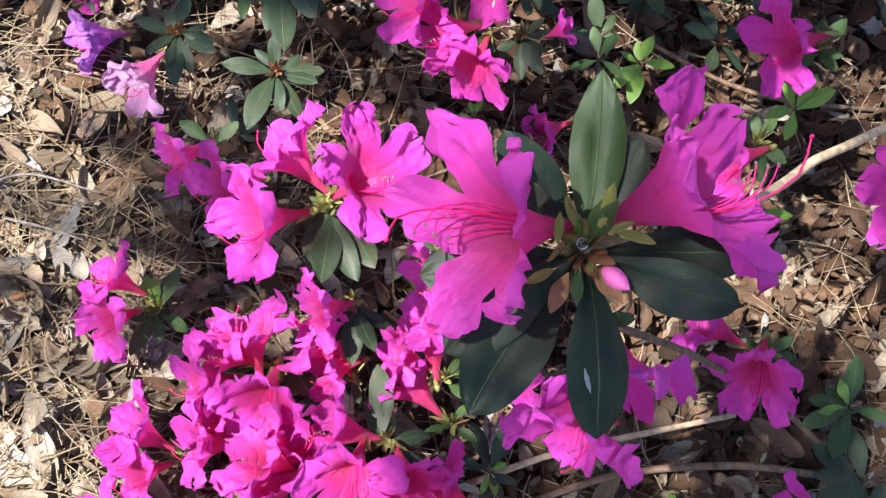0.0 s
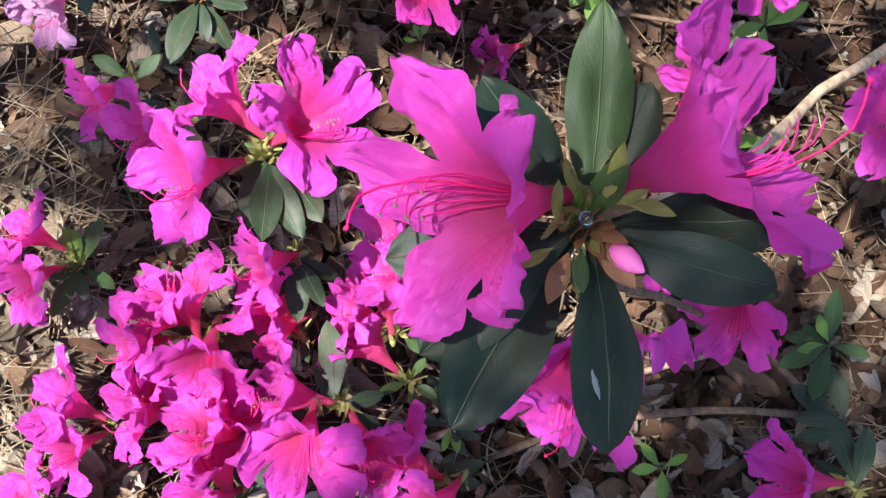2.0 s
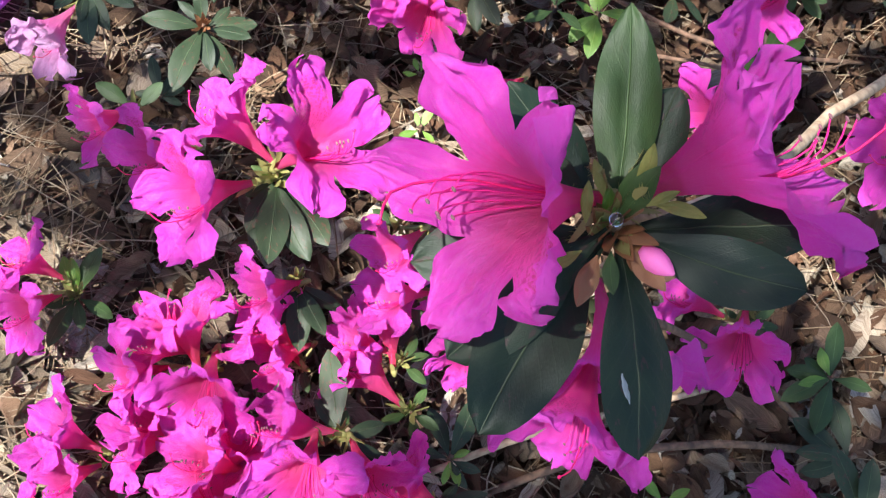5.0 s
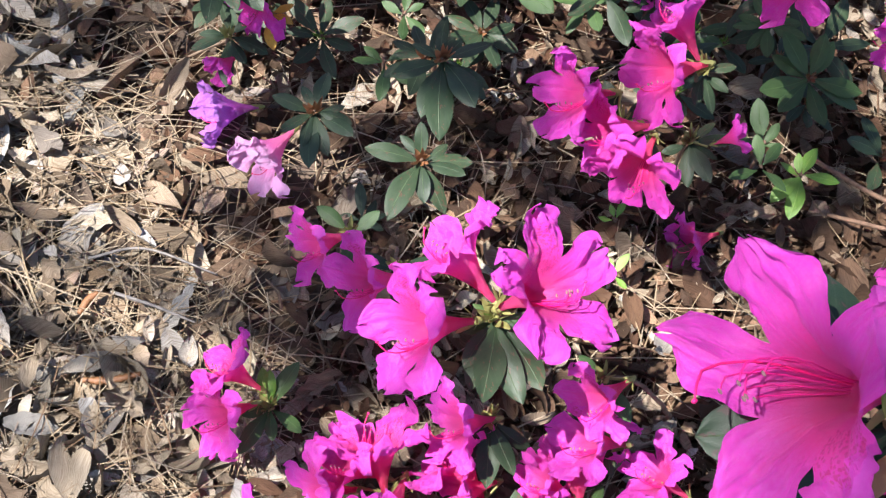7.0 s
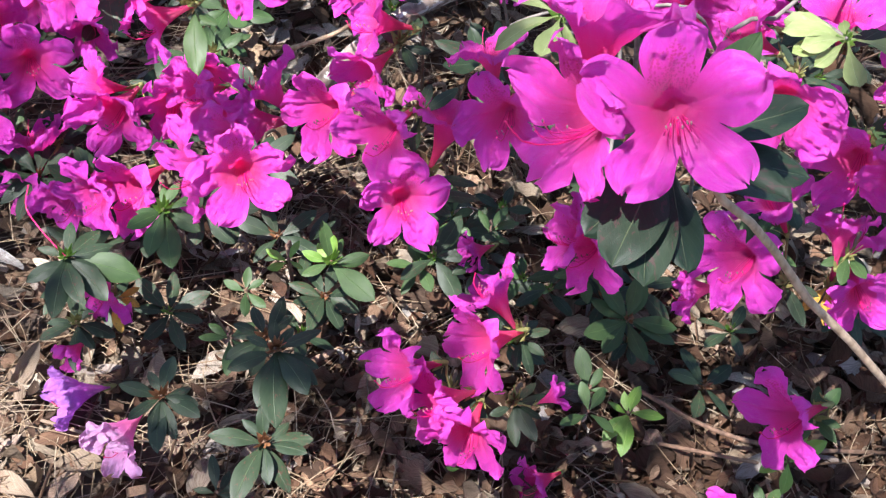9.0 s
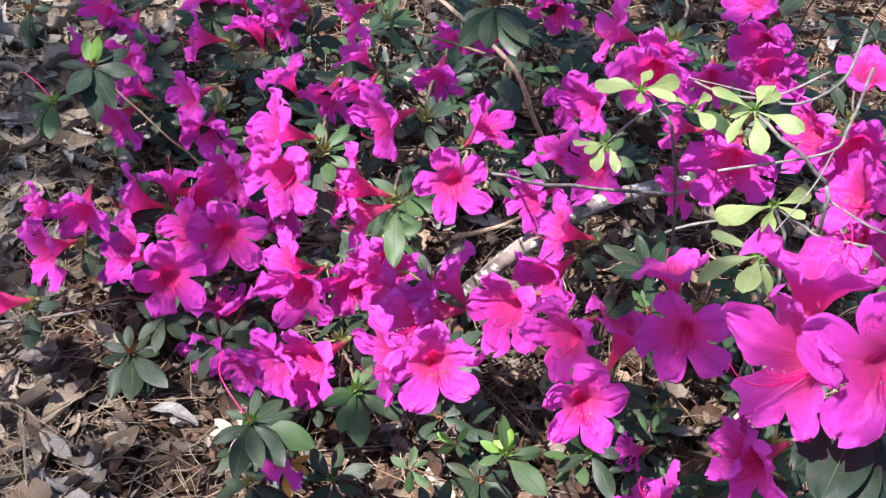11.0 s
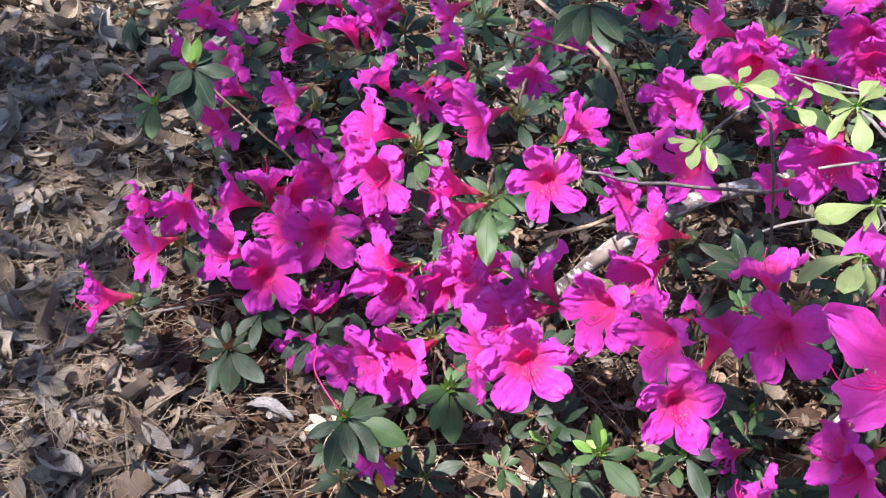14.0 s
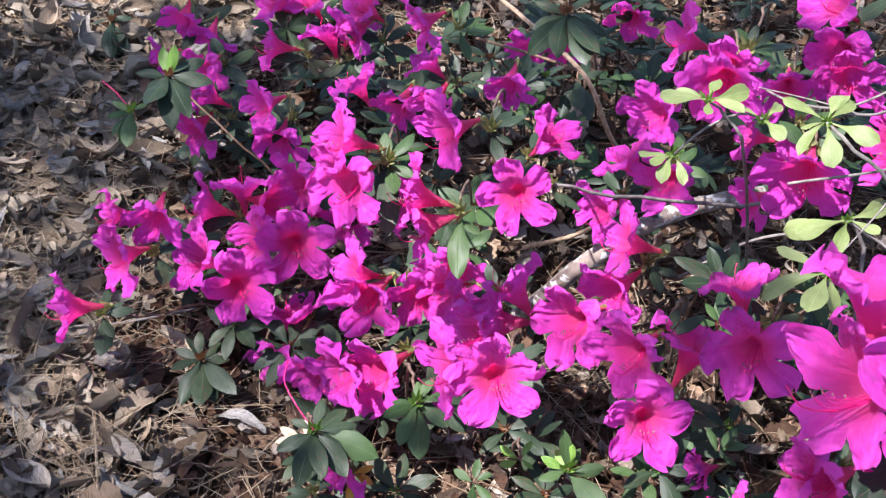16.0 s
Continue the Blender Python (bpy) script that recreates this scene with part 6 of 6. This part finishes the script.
s = Shoot((-0.032, 0.327, 0.090), (-0.043, 0.347), "flowering azalea shoot with dark leaves", lean=(0.05, -0.10, 0.99))
s.flower((-0.051, 0.314, 0.102), -160, 25, 62, 0.95, "o", 145)
s.flower((-0.046, 0.326, 0.105), 166, 39, 82, 0.81, "o", 146)
s.ring(3, 0.021, "d", 12, 0)
s.tip("s", 1.3, 8)
s = Shoot((0.065, 0.324, 0.130), (0.065, 0.354), "flowering azalea shoot with dark leaves", lean=(0.00, -0.10, 0.99))
s.flower((0.040, 0.325, 0.139), 179, 15, 67, 1.03, "o", 147)
s.flower((0.050, 0.296, 0.150), -95, 26, 15, 1.17, "o", 148)
s.flower((0.082, 0.300, 0.144), -67, 23, -18, 0.99, "o", 149)
s.leaves([(108, 14, 0.049), (15, 9, 0.027), (-23, 6, 0.033), (-55, 3, 0.024), (128, 13, 0.024)], "d")
s.leaves([(-152, 5, 0.012), (81, 14, 0.015)], "m")
s.tip("s", 1.5, 10)
s.tip("g", 1.0, 5)
s = Shoot((0.006, 0.301, 0.100), (-0.001, 0.320), "flowering azalea shoot with dark leaves", lean=(0.03, -0.08, 1.00))
s.flower((-0.006, 0.304, 0.124), 179, 43, 77, 1.08, "o", 150)
s.flower((0.008, 0.313, 0.119), 61, 41, -105, 0.90, "o", 151)
s.ring(3, 0.024, "d", 12, 0)
s.tip("s", 1.3, 8)
s = Shoot((0.107, 0.351, 0.100), (0.112, 0.376), "flowering azalea shoot with dark leaves", lean=(-0.02, -0.11, 0.99))
s.flower((0.081, 0.367, 0.112), 147, 22, 76, 1.03, "o", 152)
s.leaves([(-152, 4, 0.019), (-75, 2, 0.019), (-25, 6, 0.019), (65, 14, 0.017)], "m")
s.tip("s", 1.5, 10)
s.tip("g", 1.0, 5)
s = Shoot((0.098, 0.376, 0.120), (0.102, 0.411), "flowering azalea shoot with dark leaves", lean=(-0.02, -0.13, 0.99))
s.flower((0.088, 0.393, 0.134), 105, 33, -7, 1.03, "o", 153)
s.flower((0.073, 0.381, 0.132), 175, 23, 70, 0.81, "o", 154)
s.leaves([(-35, 5, 0.019), (65, 15, 0.019), (25, 12, 0.016)], "m")
s.tip("s", 1.3, 8)
s = Shoot((0.102, 0.407, 0.160), (0.109, 0.463), "flowering azalea shoot with dark leaves", lean=(-0.02, -0.15, 0.99))
s.flower((0.091, 0.398, 0.173), -161, 24, 63, 0.88, "o", 155)
s.flower((0.092, 0.413, 0.172), 61, 43, -108, 0.72, "o", 156)
s.ring(3, 0.023, "d", 12, 0)
s.tip("s", 1.3, 8)
s = Shoot((0.087, 0.418, 0.220), (0.150, 0.500), "flowering azalea shoot with dark leaves", lean=(-0.01, -0.17, 0.99), via=((0.139, 0.449, 0.120), (0.109, 0.426, 0.200)))
s.flower((0.088, 0.405, 0.222), -131, 11, 52, 0.78, "o", 157)
s.leaves([(-51, 1, 0.026), (149, 13, 0.017)], "m")
s.tip("s", 1.3, 8)
s = Shoot((0.030, 0.413, 0.140), (0.023, 0.461), "flowering azalea shoot with dark leaves", lean=(0.02, -0.15, 0.99))
s.flower((0.015, 0.402, 0.151), -152, 20, 59, 0.90, "o", 158)
s.leaves([(-55, 0, 0.036), (-82, -1, 0.040), (-25, 3, 0.029), (-110, 0, 0.029), (-147, 5, 0.019)], "d")
s.tip("s", 1.5, 10)
s.tip("b", 1.0, 5)
s = Shoot((0.133, 0.397, 0.140), (0.145, 0.442), "flowering azalea shoot with dark leaves", lean=(-0.04, -0.14, 0.99))
s.flower((0.138, 0.376, 0.149), -96, 9, 21, 0.90, "o", 159)
s.flower((0.135, 0.392, 0.154), 170, 31, 75, 0.81, "o", 160)
s.leaves([(-57, 2, 0.025), (-95, -0, 0.029)], "m")
s.tip("s", 1.3, 8)
s = Shoot((0.138, 0.337, 0.050), (0.142, 0.348), "leafy azalea shoot with no flowers", lean=(-0.03, -0.10, 0.99))
s.leaves([(118, 12, 0.036), (65, 14, 0.043), (-55, 5, 0.020), (168, 7, 0.020), (-15, 8, 0.020)], "d")
s.leaves([(-65, 4, 0.017), (25, 12, 0.013), (-95, 2, 0.015)], "n")
s = Shoot((0.314, 0.422, 0.130), (0.354, 0.468), "flowering azalea shoot with dark leaves", lean=(-0.13, -0.14, 0.98))
s.flower((0.302, 0.401, 0.147), -105, 17, 28, 1.12, "o", 161)
s.flower((0.277, 0.430, 0.136), 164, 17, 70, 0.90, "o", 162)
s.leaves([(33, 19, 0.019), (103, 14, 0.016), (157, 5, 0.019), (-4, 15, 0.018)], "m")
s.tip("s", 1.5, 10)
s.tip("g", 1.0, 5)
s = Shoot((0.161, 0.328, 0.360), (0.227, 0.459), "flowering azalea shoot with dark leaves", lean=(-0.08, -0.15, 0.99))
s.flower((0.170, 0.307, 0.364), -78, -3, -9, 1.12, "o", 163)
s.flower((0.159, 0.283, 0.356), -107, -1, 43, 1.08, "o", 164)
s.leaves([(-2, 12, 0.018)], "m")
s.tip("s", 1.5, 10)
s.tip("g", 1.0, 5)
s = Shoot((0.388, 0.409, 0.080), (0.418, 0.434), "bright green azalea shoot", lean=(-0.15, -0.12, 0.98))
s.leaves([(87, 28, 0.037), (176, -0, 0.027), (-154, -3, 0.036), (-111, -2, 0.041), (-20, 14, 0.025), (145, 5, 0.020)], "m")
s.leaves([(113, 11, 0.020), (-164, -2, 0.021)], "n")
s = Shoot((0.395, 0.354, 0.080), (0.425, 0.374), "leafy azalea shoot with no flowers", lean=(-0.16, -0.10, 0.98))
s.leaves([(103, 12, 0.039), (144, 4, 0.041), (178, -1, 0.033), (-164, -2, 0.031)], "d")
s = Shoot((0.281, 0.530, 0.220), (0.334, 0.647), "flowering azalea shoot with dark leaves", lean=(-0.09, -0.20, 0.97))
s.flower((0.264, 0.511, 0.223), -151, 1, 61, 0.99, "o", 165)
s.leaves([(-44, 4, 0.022), (-81, -3, 0.027), (63, 21, 0.019), (105, 18, 0.019)], "m")
s.tip("s", 1.5, 10)
s.tip("g", 1.0, 5)
s = Shoot((0.346, 0.645, 0.100), (0.373, 0.702), "bright green azalea shoot", lean=(-0.10, -0.21, 0.97))
s.leaves([(64, 22, 0.030), (26, 19, 0.033), (116, 17, 0.023), (-152, -3, 0.024), (-106, -6, 0.026)], "n")
s = Shoot((0.381, 0.494, 0.250), (0.479, 0.622), "flowering azalea shoot with dark leaves", lean=(-0.15, -0.19, 0.97))
s.flower((0.361, 0.482, 0.259), -164, 7, 63, 1.03, "o", 166)
s.ring(4, 0.026, "d", 12, 0)
s.tip("s", 1.3, 8)
s = Shoot((0.303, 0.529, 0.120), (0.331, 0.584), "small bright green azalea shoot", lean=(-0.09, -0.18, 0.98))
s.leaves([(12, 15, 0.030), (64, 20, 0.018)], "n")
s = Shoot((0.187, 0.662, 0.110), (0.198, 0.728), "leafy azalea shoot with no flowers", lean=(-0.04, -0.23, 0.97))
s.leaves([(117, 19, 0.023), (65, 21, 0.023), (-32, 3, 0.023), (-150, -0, 0.024)], "m")
s = Shoot((0.381, 0.303, 0.120), (0.422, 0.325), "flowering azalea shoot with dark leaves", lean=(-0.14, -0.08, 0.99))
s.flower((0.345, 0.305, 0.128), -177, 10, 68, 1.12, "o", 167)
s.leaves([(113, 9, 0.046), (83, 14, 0.038), (144, 4, 0.027)], "d")
s.tip("s", 1.3, 8)
s = Shoot((0.281, 0.322, 0.050), (0.291, 0.331), "bright green azalea shoot", lean=(-0.09, -0.08, 0.99))
s.leaves([(136, 8, 0.020), (-91, 3, 0.021), (33, 15, 0.017), (-164, 2, 0.018)], "n")
s = Shoot((0.124, 0.289, 0.120), (0.128, 0.309), "flowering azalea shoot with dark leaves", lean=(-0.02, -0.07, 1.00))
s.flower((0.110, 0.295, 0.133), 161, 23, 77, 0.99, "o", 168)
s.flower((0.128, 0.269, 0.138), -124, 25, 43, 1.08, "o", 169)
s.leaves([(23, 11, 0.031), (-7, 8, 0.028), (53, 12, 0.019)], "d")
s.tip("s", 1.5, 10)
s.tip("g", 1.0, 5)
s = Shoot((0.015, 0.271, 0.100), (0.006, 0.285), "flowering azalea shoot with dark leaves", lean=(0.04, -0.06, 1.00))
s.flower((0.001, 0.284, 0.117), 117, 34, 116, 1.03, "o", 170)
s.flower((-0.003, 0.264, 0.115), -148, 27, 58, 0.90, "o", 171)
s.ring(4, 0.025, "d", 12, 0)
s.tip("s", 1.3, 8)
s = Shoot((-0.110, 0.261, 0.050), (-0.121, 0.267), "flowering azalea shoot with dark leaves", lean=(0.10, -0.05, 0.99))
s.flower((-0.119, 0.261, 0.064), 158, 38, 88, 0.90, "o", 172)
s.ring(3, 0.023, "d", 12, 0)
s.tip("s", 1.3, 8)
# the near flower cluster
s = Shoot((0.135, 0.283, 0.515), (0.801, 0.961), "tall azalea shoot with two large magenta flowers and broad leaves", lean=(-0.08, -0.18, 0.98), thick=0.0020, stem=STEM_TAN, via=((0.518, 0.682, 0.180), (0.353, 0.514, 0.300), (0.271, 0.424, 0.375), (0.216, 0.362, 0.430), (0.184, 0.323, 0.465)))
s.flower((0.110, 0.278, 0.530), -154, 24, -78, 1.04, "f", 4)
s.flower((0.158, 0.296, 0.532), 17, 36, -60, 1.10, "f", 5)
s.leaves([(93, 16, 0.056)], "M")
s.leaves([(127, 15, 0.047), (145, 10, 0.036), (66, 19, 0.040)], "D")
s.leaves([(46, 62, 0.022)], "M")
s.leaves([(131, 56, 0.012)], "N")
s.leaves([(4, 13, 0.052), (-20, 7, 0.049), (-134, -3, 0.053), (-114, -3, 0.061), (-80, -1, 0.057)], "D")
s.leaves([(-163, -20, 0.051)], "D")
s.leaves([(82, 61, 0.018), (44, 51, 0.015)], "M")
s.tip("s", 1.5, 10)
s.tip("b", 1.8, 14)
s.tip("g", 0.9, 6)
s.bud((0.141, 0.275, 0.519), -40, 8, 0.0105, None, 0.30, "pink bud half out of its brown scales")
s.bud((0.139, 0.276, 0.516), -40, 4, 0.009, SCALE_BROWN, 0.42, "brown bud scales")
for at, turn, rise, length, kind in (((0.126, 0.277, 0.522), 98, 50, 0.011, "h"), ((0.141, 0.285, 0.525), -18, 20, 0.013, "h"), ((0.139, 0.283, 0.525), 18, 40, 0.009, "h"), ((0.138, 0.286, 0.524), 80, 55, 0.014, "h"),
                                    ((0.131, 0.285, 0.522), 120, 45, 0.010, "h"), ((0.137, 0.277, 0.518), -50, 6, 0.014, "b"), ((0.131, 0.275, 0.517), -108, -4, 0.014, "b"), ((0.128, 0.275, 0.517), -146, 0, 0.011, "h"),
                                    ((0.133, 0.275, 0.520), -88, 10, 0.012, "M")):
    s.leaf(turn, rise, length, kind, 0.0, 0.0, at)
s.mark(10, 0.70, -0.06, 0.13, 0.016)
s.drop((0.133, 0.279, 0.526), 0.0019)
# bare twigs and the fallen branch
twig([(-0.130, 1.048, 0.005), (-0.094, 1.028, 0.070), (-0.053, 1.042, 0.120), (0.018, 1.117, 0.140), (0.134, 1.236, 0.110), (0.250, 1.441, 0.010)], 0.0090, 0.0100, "grey fallen branch with pale lichen", LOG_BARK, "fallen_branch", "branch", sides=10)
twig([(-0.216, 1.175, 0.280), (-0.146, 1.129, 0.300), (-0.099, 1.115, 0.300)], 0.0016, 0.0014, "thin brown twig among the azaleas", STEM)
twig([(-0.203, 1.201, 0.320), (-0.150, 1.175, 0.300), (-0.093, 1.163, 0.260), (-0.065, 1.211, 0.160), (-0.049, 1.356, 0.020)], 0.0022, 0.0030, "thin tan twig among the azaleas", STEM_TAN)
twig([(-0.154, 1.146, 0.020), (-0.089, 1.142, 0.060), (-0.053, 1.131, 0.100)], 0.0030, 0.0020, "thin tan twig among the azaleas", STEM_TAN)
twig([(0.041, 1.132, 0.040), (0.104, 1.143, 0.100), (0.167, 1.136, 0.140)], 0.0020, 0.0015, "thin grey twig over the litter")
twig([(0.184, 0.351, 0.300), (0.261, 0.392, 0.170), (0.348, 0.406, 0.060), (0.406, 0.385, 0.010)], 0.0022, 0.0026, "brown bare stem under the azaleas", STEM)
twig([(0.170, 0.327, 0.010), (0.233, 0.347, 0.050), (0.311, 0.361, 0.060), (0.402, 0.378, 0.010)], 0.0028, 0.0026, "long brown twig lying on the litter", STEM)
twig([(0.123, 0.334, 0.010), (0.191, 0.358, 0.050), (0.316, 0.406, 0.040)], 0.0026, 0.0022, "tan twig lying on the litter", STEM_TAN)
twig([(0.241, 0.744, 0.030), (0.301, 0.698, 0.050), (0.367, 0.694, 0.040), (0.474, 0.720, 0.010)], 0.0020, 0.0020, "dark twig lying on the litter", STEM)
twig([(0.264, 0.696, 0.020), (0.318, 0.678, 0.040), (0.353, 0.688, 0.020)], 0.0018, 0.0016, "dark twig lying on the litter", STEM)
twig([(-0.643, 0.875, 0.010), (-0.548, 0.897, 0.020), (-0.463, 0.938, 0.030)], 0.0016, 0.0012, "thin twig lying on the litter")
catkin([(-0.287, 0.475, 0.018), (-0.285, 0.487, 0.018), (-0.280, 0.495, 0.018)])
catkin([(-0.266, 0.425, 0.018), (-0.246, 0.429, 0.018), (-0.226, 0.439, 0.018)])
catkin([(-0.267, 0.434, 0.018), (-0.265, 0.444, 0.018), (-0.258, 0.450, 0.018)])
catkin([(-0.250, 0.457, 0.018), (-0.244, 0.461, 0.018), (-0.238, 0.468, 0.018)])
twig([(-0.266, 0.497, 0.020), (-0.232, 0.491, 0.025), (-0.200, 0.487, 0.020)], 0.0014, 0.0010, "thin bleached stick on the litter")
twig([(-0.297, 0.521, 0.020), (-0.255, 0.535, 0.028), (-0.197, 0.530, 0.020)], 0.0012, 0.0008, "thin bleached stick on the litter")

# ---- the pale sapling over the shrubs ----
def sapling_branch(points, r, whorls):
    """A thin grey branch with whorls of pale blunt leaves: hub, leaf length, and each leaf's bearing and share of that length."""
    hub = Vector(points[-1])
    s = Shoot(hub, points[0][:2], "grey sapling branch with pale yellow-green leaves", "oak_sapling", "sapling", "pale saplings", r, TWIG_GREY, points[1:-1], (-0.1, -0.35, 0.9))
    for place, size, rows in whorls:
        s.hub = Vector(place)
        near = min(points, key=lambda p: (Vector(p) - s.hub).length)
        if (Vector(near) - s.hub).length > 0.004:
            line = bend([Vector(near) - s.root, (Vector(near) + s.hub) / 2 - s.root + Vector((0, 0, 0.004)), s.hub - s.root], 6)
            V, F = tube_data(line, [r * 0.9] * 6, 6)
            part("side_twig", mesh_of("side_twig", V, F, [TWIG_GREY]), s.top)
        for turn, share in rows:
            s.leaf(turn + _turn.uniform(-5, 5), _turn.uniform(-22, 26), size * share, "p", 0.0, _turn.uniform(-30, 30))
        s.tip("g")


sapling_branch([(0.307, 0.949, 0.000), (0.216, 0.745, 0.400), (0.246, 0.737, 0.450), (0.278, 0.775, 0.470), (0.301, 0.880, 0.500)], 0.0012,
               [((0.265, 0.680, 0.478), 0.029, ((172, 1.15), (185, 1.1), (198, 1.0), (160, 0.9), (214, 0.9), (230, 0.75), (272, 1.05), (335, 1.25), (65, 1.1), (82, 0.6)))])
sapling_branch([(0.250, 0.987, 0.000), (0.163, 0.770, 0.430), (0.161, 0.774, 0.460), (0.134, 0.770, 0.485), (0.103, 0.787, 0.499)], 0.0013,
               [((0.103, 0.787, 0.500), 0.029, ((163, 1.0), (237, 0.9), (283, 1.05), (333, 1.15), (77, 1.0), (43, 0.8), (210, 0.55)))])
sapling_branch([(0.122, 1.163, 0.000), (0.067, 0.857, 0.400), (0.043, 0.825, 0.465), (0.029, 0.806, 0.488)], 0.0010,
               [((0.029, 0.806, 0.489), 0.027, ((205, 1.25), (180, 0.75), (280, 0.55), (80, 0.8), (20, 1.0), (327, 0.95))),
                ((0.066, 0.808, 0.480), 0.025, ((160, 0.8), (55, 0.85), (305, 0.9))),
                ((0.014, 0.803, 0.443), 0.026, ((175, 0.9), (255, 0.9), (300, 0.8), (230, 0.8), (55, 0.6)))])
sapling_branch([(0.195, 0.979, 0.000), (0.134, 0.731, 0.400), (0.114, 0.668, 0.470), (0.105, 0.629, 0.510)], 0.0010,
               [((0.105, 0.629, 0.511), 0.027, ((170, 1.0), (203, 1.2), (250, 1.1), (340, 0.9), (290, 0.7), (90, 0.8)))])
sapling_branch([(0.360, 1.070, 0.000), (0.218, 0.768, 0.400), (0.165, 0.765, 0.425), (0.130, 0.767, 0.441)], 0.0010,
               [((0.130, 0.767, 0.442), 0.030, ((220, 1.2), (265, 0.9), (315, 0.8), (200, 1.3), (30, 0.9)))])
twig([(0.255, 0.804, 0.420), (0.201, 0.748, 0.450), (0.160, 0.759, 0.460)], 0.0011, 0.0008, "thin pale dead twig over the flowers")
twig([(0.183, 0.918, 0.500), (0.164, 0.846, 0.500), (0.139, 0.823, 0.490), (0.113, 0.814, 0.490)], 0.0012, 0.0009, "thin pale dead twig over the flowers", forks=1, seed=2)
twig([(0.184, 0.865, 0.500), (0.167, 0.802, 0.490), (0.154, 0.782, 0.480), (0.087, 0.756, 0.470)], 0.0012, 0.0009, "thin pale dead twig over the flowers", forks=1, seed=4)
twig([(0.060, 0.916, 0.440), (0.089, 0.882, 0.450), (0.125, 0.872, 0.460), (0.162, 0.886, 0.480)], 0.0010, 0.0009, "thin pale dead twig over the flowers")
twig([(0.420, 1.312, 0.050), (0.460, 1.289, 0.020), (0.331, 0.891, 0.450), (0.321, 0.884, 0.500)], 0.0015, 0.0012, "thin grey twig over the flowers")


# ---- low dark leaves that fill the shrubs ----
def fill_shrub():
    rng = random.Random(404)
    V, F, slots, UV = [], [], [], []
    made = 0
    for i in range(380):
        x, y = rng.uniform(-0.62, 0.88), rng.uniform(0.74, 1.95)
        if not under_bush(x - 0.06, y) or (-0.15 < x < 0.3 and -0.13 < y - 1.02 - 0.745 * (x + 0.107) < 0.05):
            continue  # kept clear over the fallen branch
        z = rng.uniform(0.03, 0.07) if x < -0.22 else rng.uniform(0.03, 0.12) if y < 0.95 else rng.uniform(0.05, 0.22)
        a, kind, n, ln = rng.uniform(0, 6.3), rng.choice("ddddm"), rng.randint(5, 9), rng.uniform(0.026, 0.044)
        if y < 1.25 and x < 0.6 and made < 130:
            made += 1
            s = Shoot((x, y, z), (x + 0.02 * math.cos(a), y + 0.7 * z), LEAFY, lean=(rng.uniform(-0.4, 0.4), rng.uniform(-0.5, 0.1), 1))
            s.ring(n, ln, kind, 14, rng.uniform(0, 60))
            s.tip("b" if rng.random() < 0.6 else "g")
            continue
        # deeper in, the shoots run together
        for j in range(n):
            me = LEAVES[kind][j % len(LEAVES[kind])]
            m = Matrix.Translation((x, y, z)) @ pose(0, 0, 0, rng.uniform(-20, 20), rng.uniform(-35, 10), math.degrees(a) + j * 360 / n + rng.uniform(-15, 15)) @ Matrix.Scale(ln * rng.uniform(0.75, 1.15), 4)
            s0 = len(V)
            V += [m @ v.co for v in me.vertices]
            F += [tuple(s0 + q for q in p.vertices) for p in me.polygons]
            slots += [0 if kind == "d" else 1] * len(me.polygons)
            uv = [(0.5, 0.5)] * len(me.vertices)
            for lp, d in zip(me.loops, me.uv_layers[0].data):
                uv[lp.vertex_index] = tuple(d.uv)
            UV += uv
        s0, nf = len(V), len(F)
        tube_data([(x, y + 0.7 * z, -0.01), (x, y + 0.35 * z, z * 0.6), (x, y, z)], [0.0018, 0.0015, 0.0011], 5, V, F)
        slots += [2] * (len(F) - nf)
        UV += [(0.5, 0.5)] * (len(V) - s0)
    tagged(new("undergrowth", mesh_of("undergrowth", V, F, [LEAF, LEAF_MID, STEM], UV, slots)), "dense dark green azalea leaves deep in the shrubs", "undergrowth", kind="stuff")


LEAFY = "leafy azalea shoot with dark green leaves"
fill_shrub()
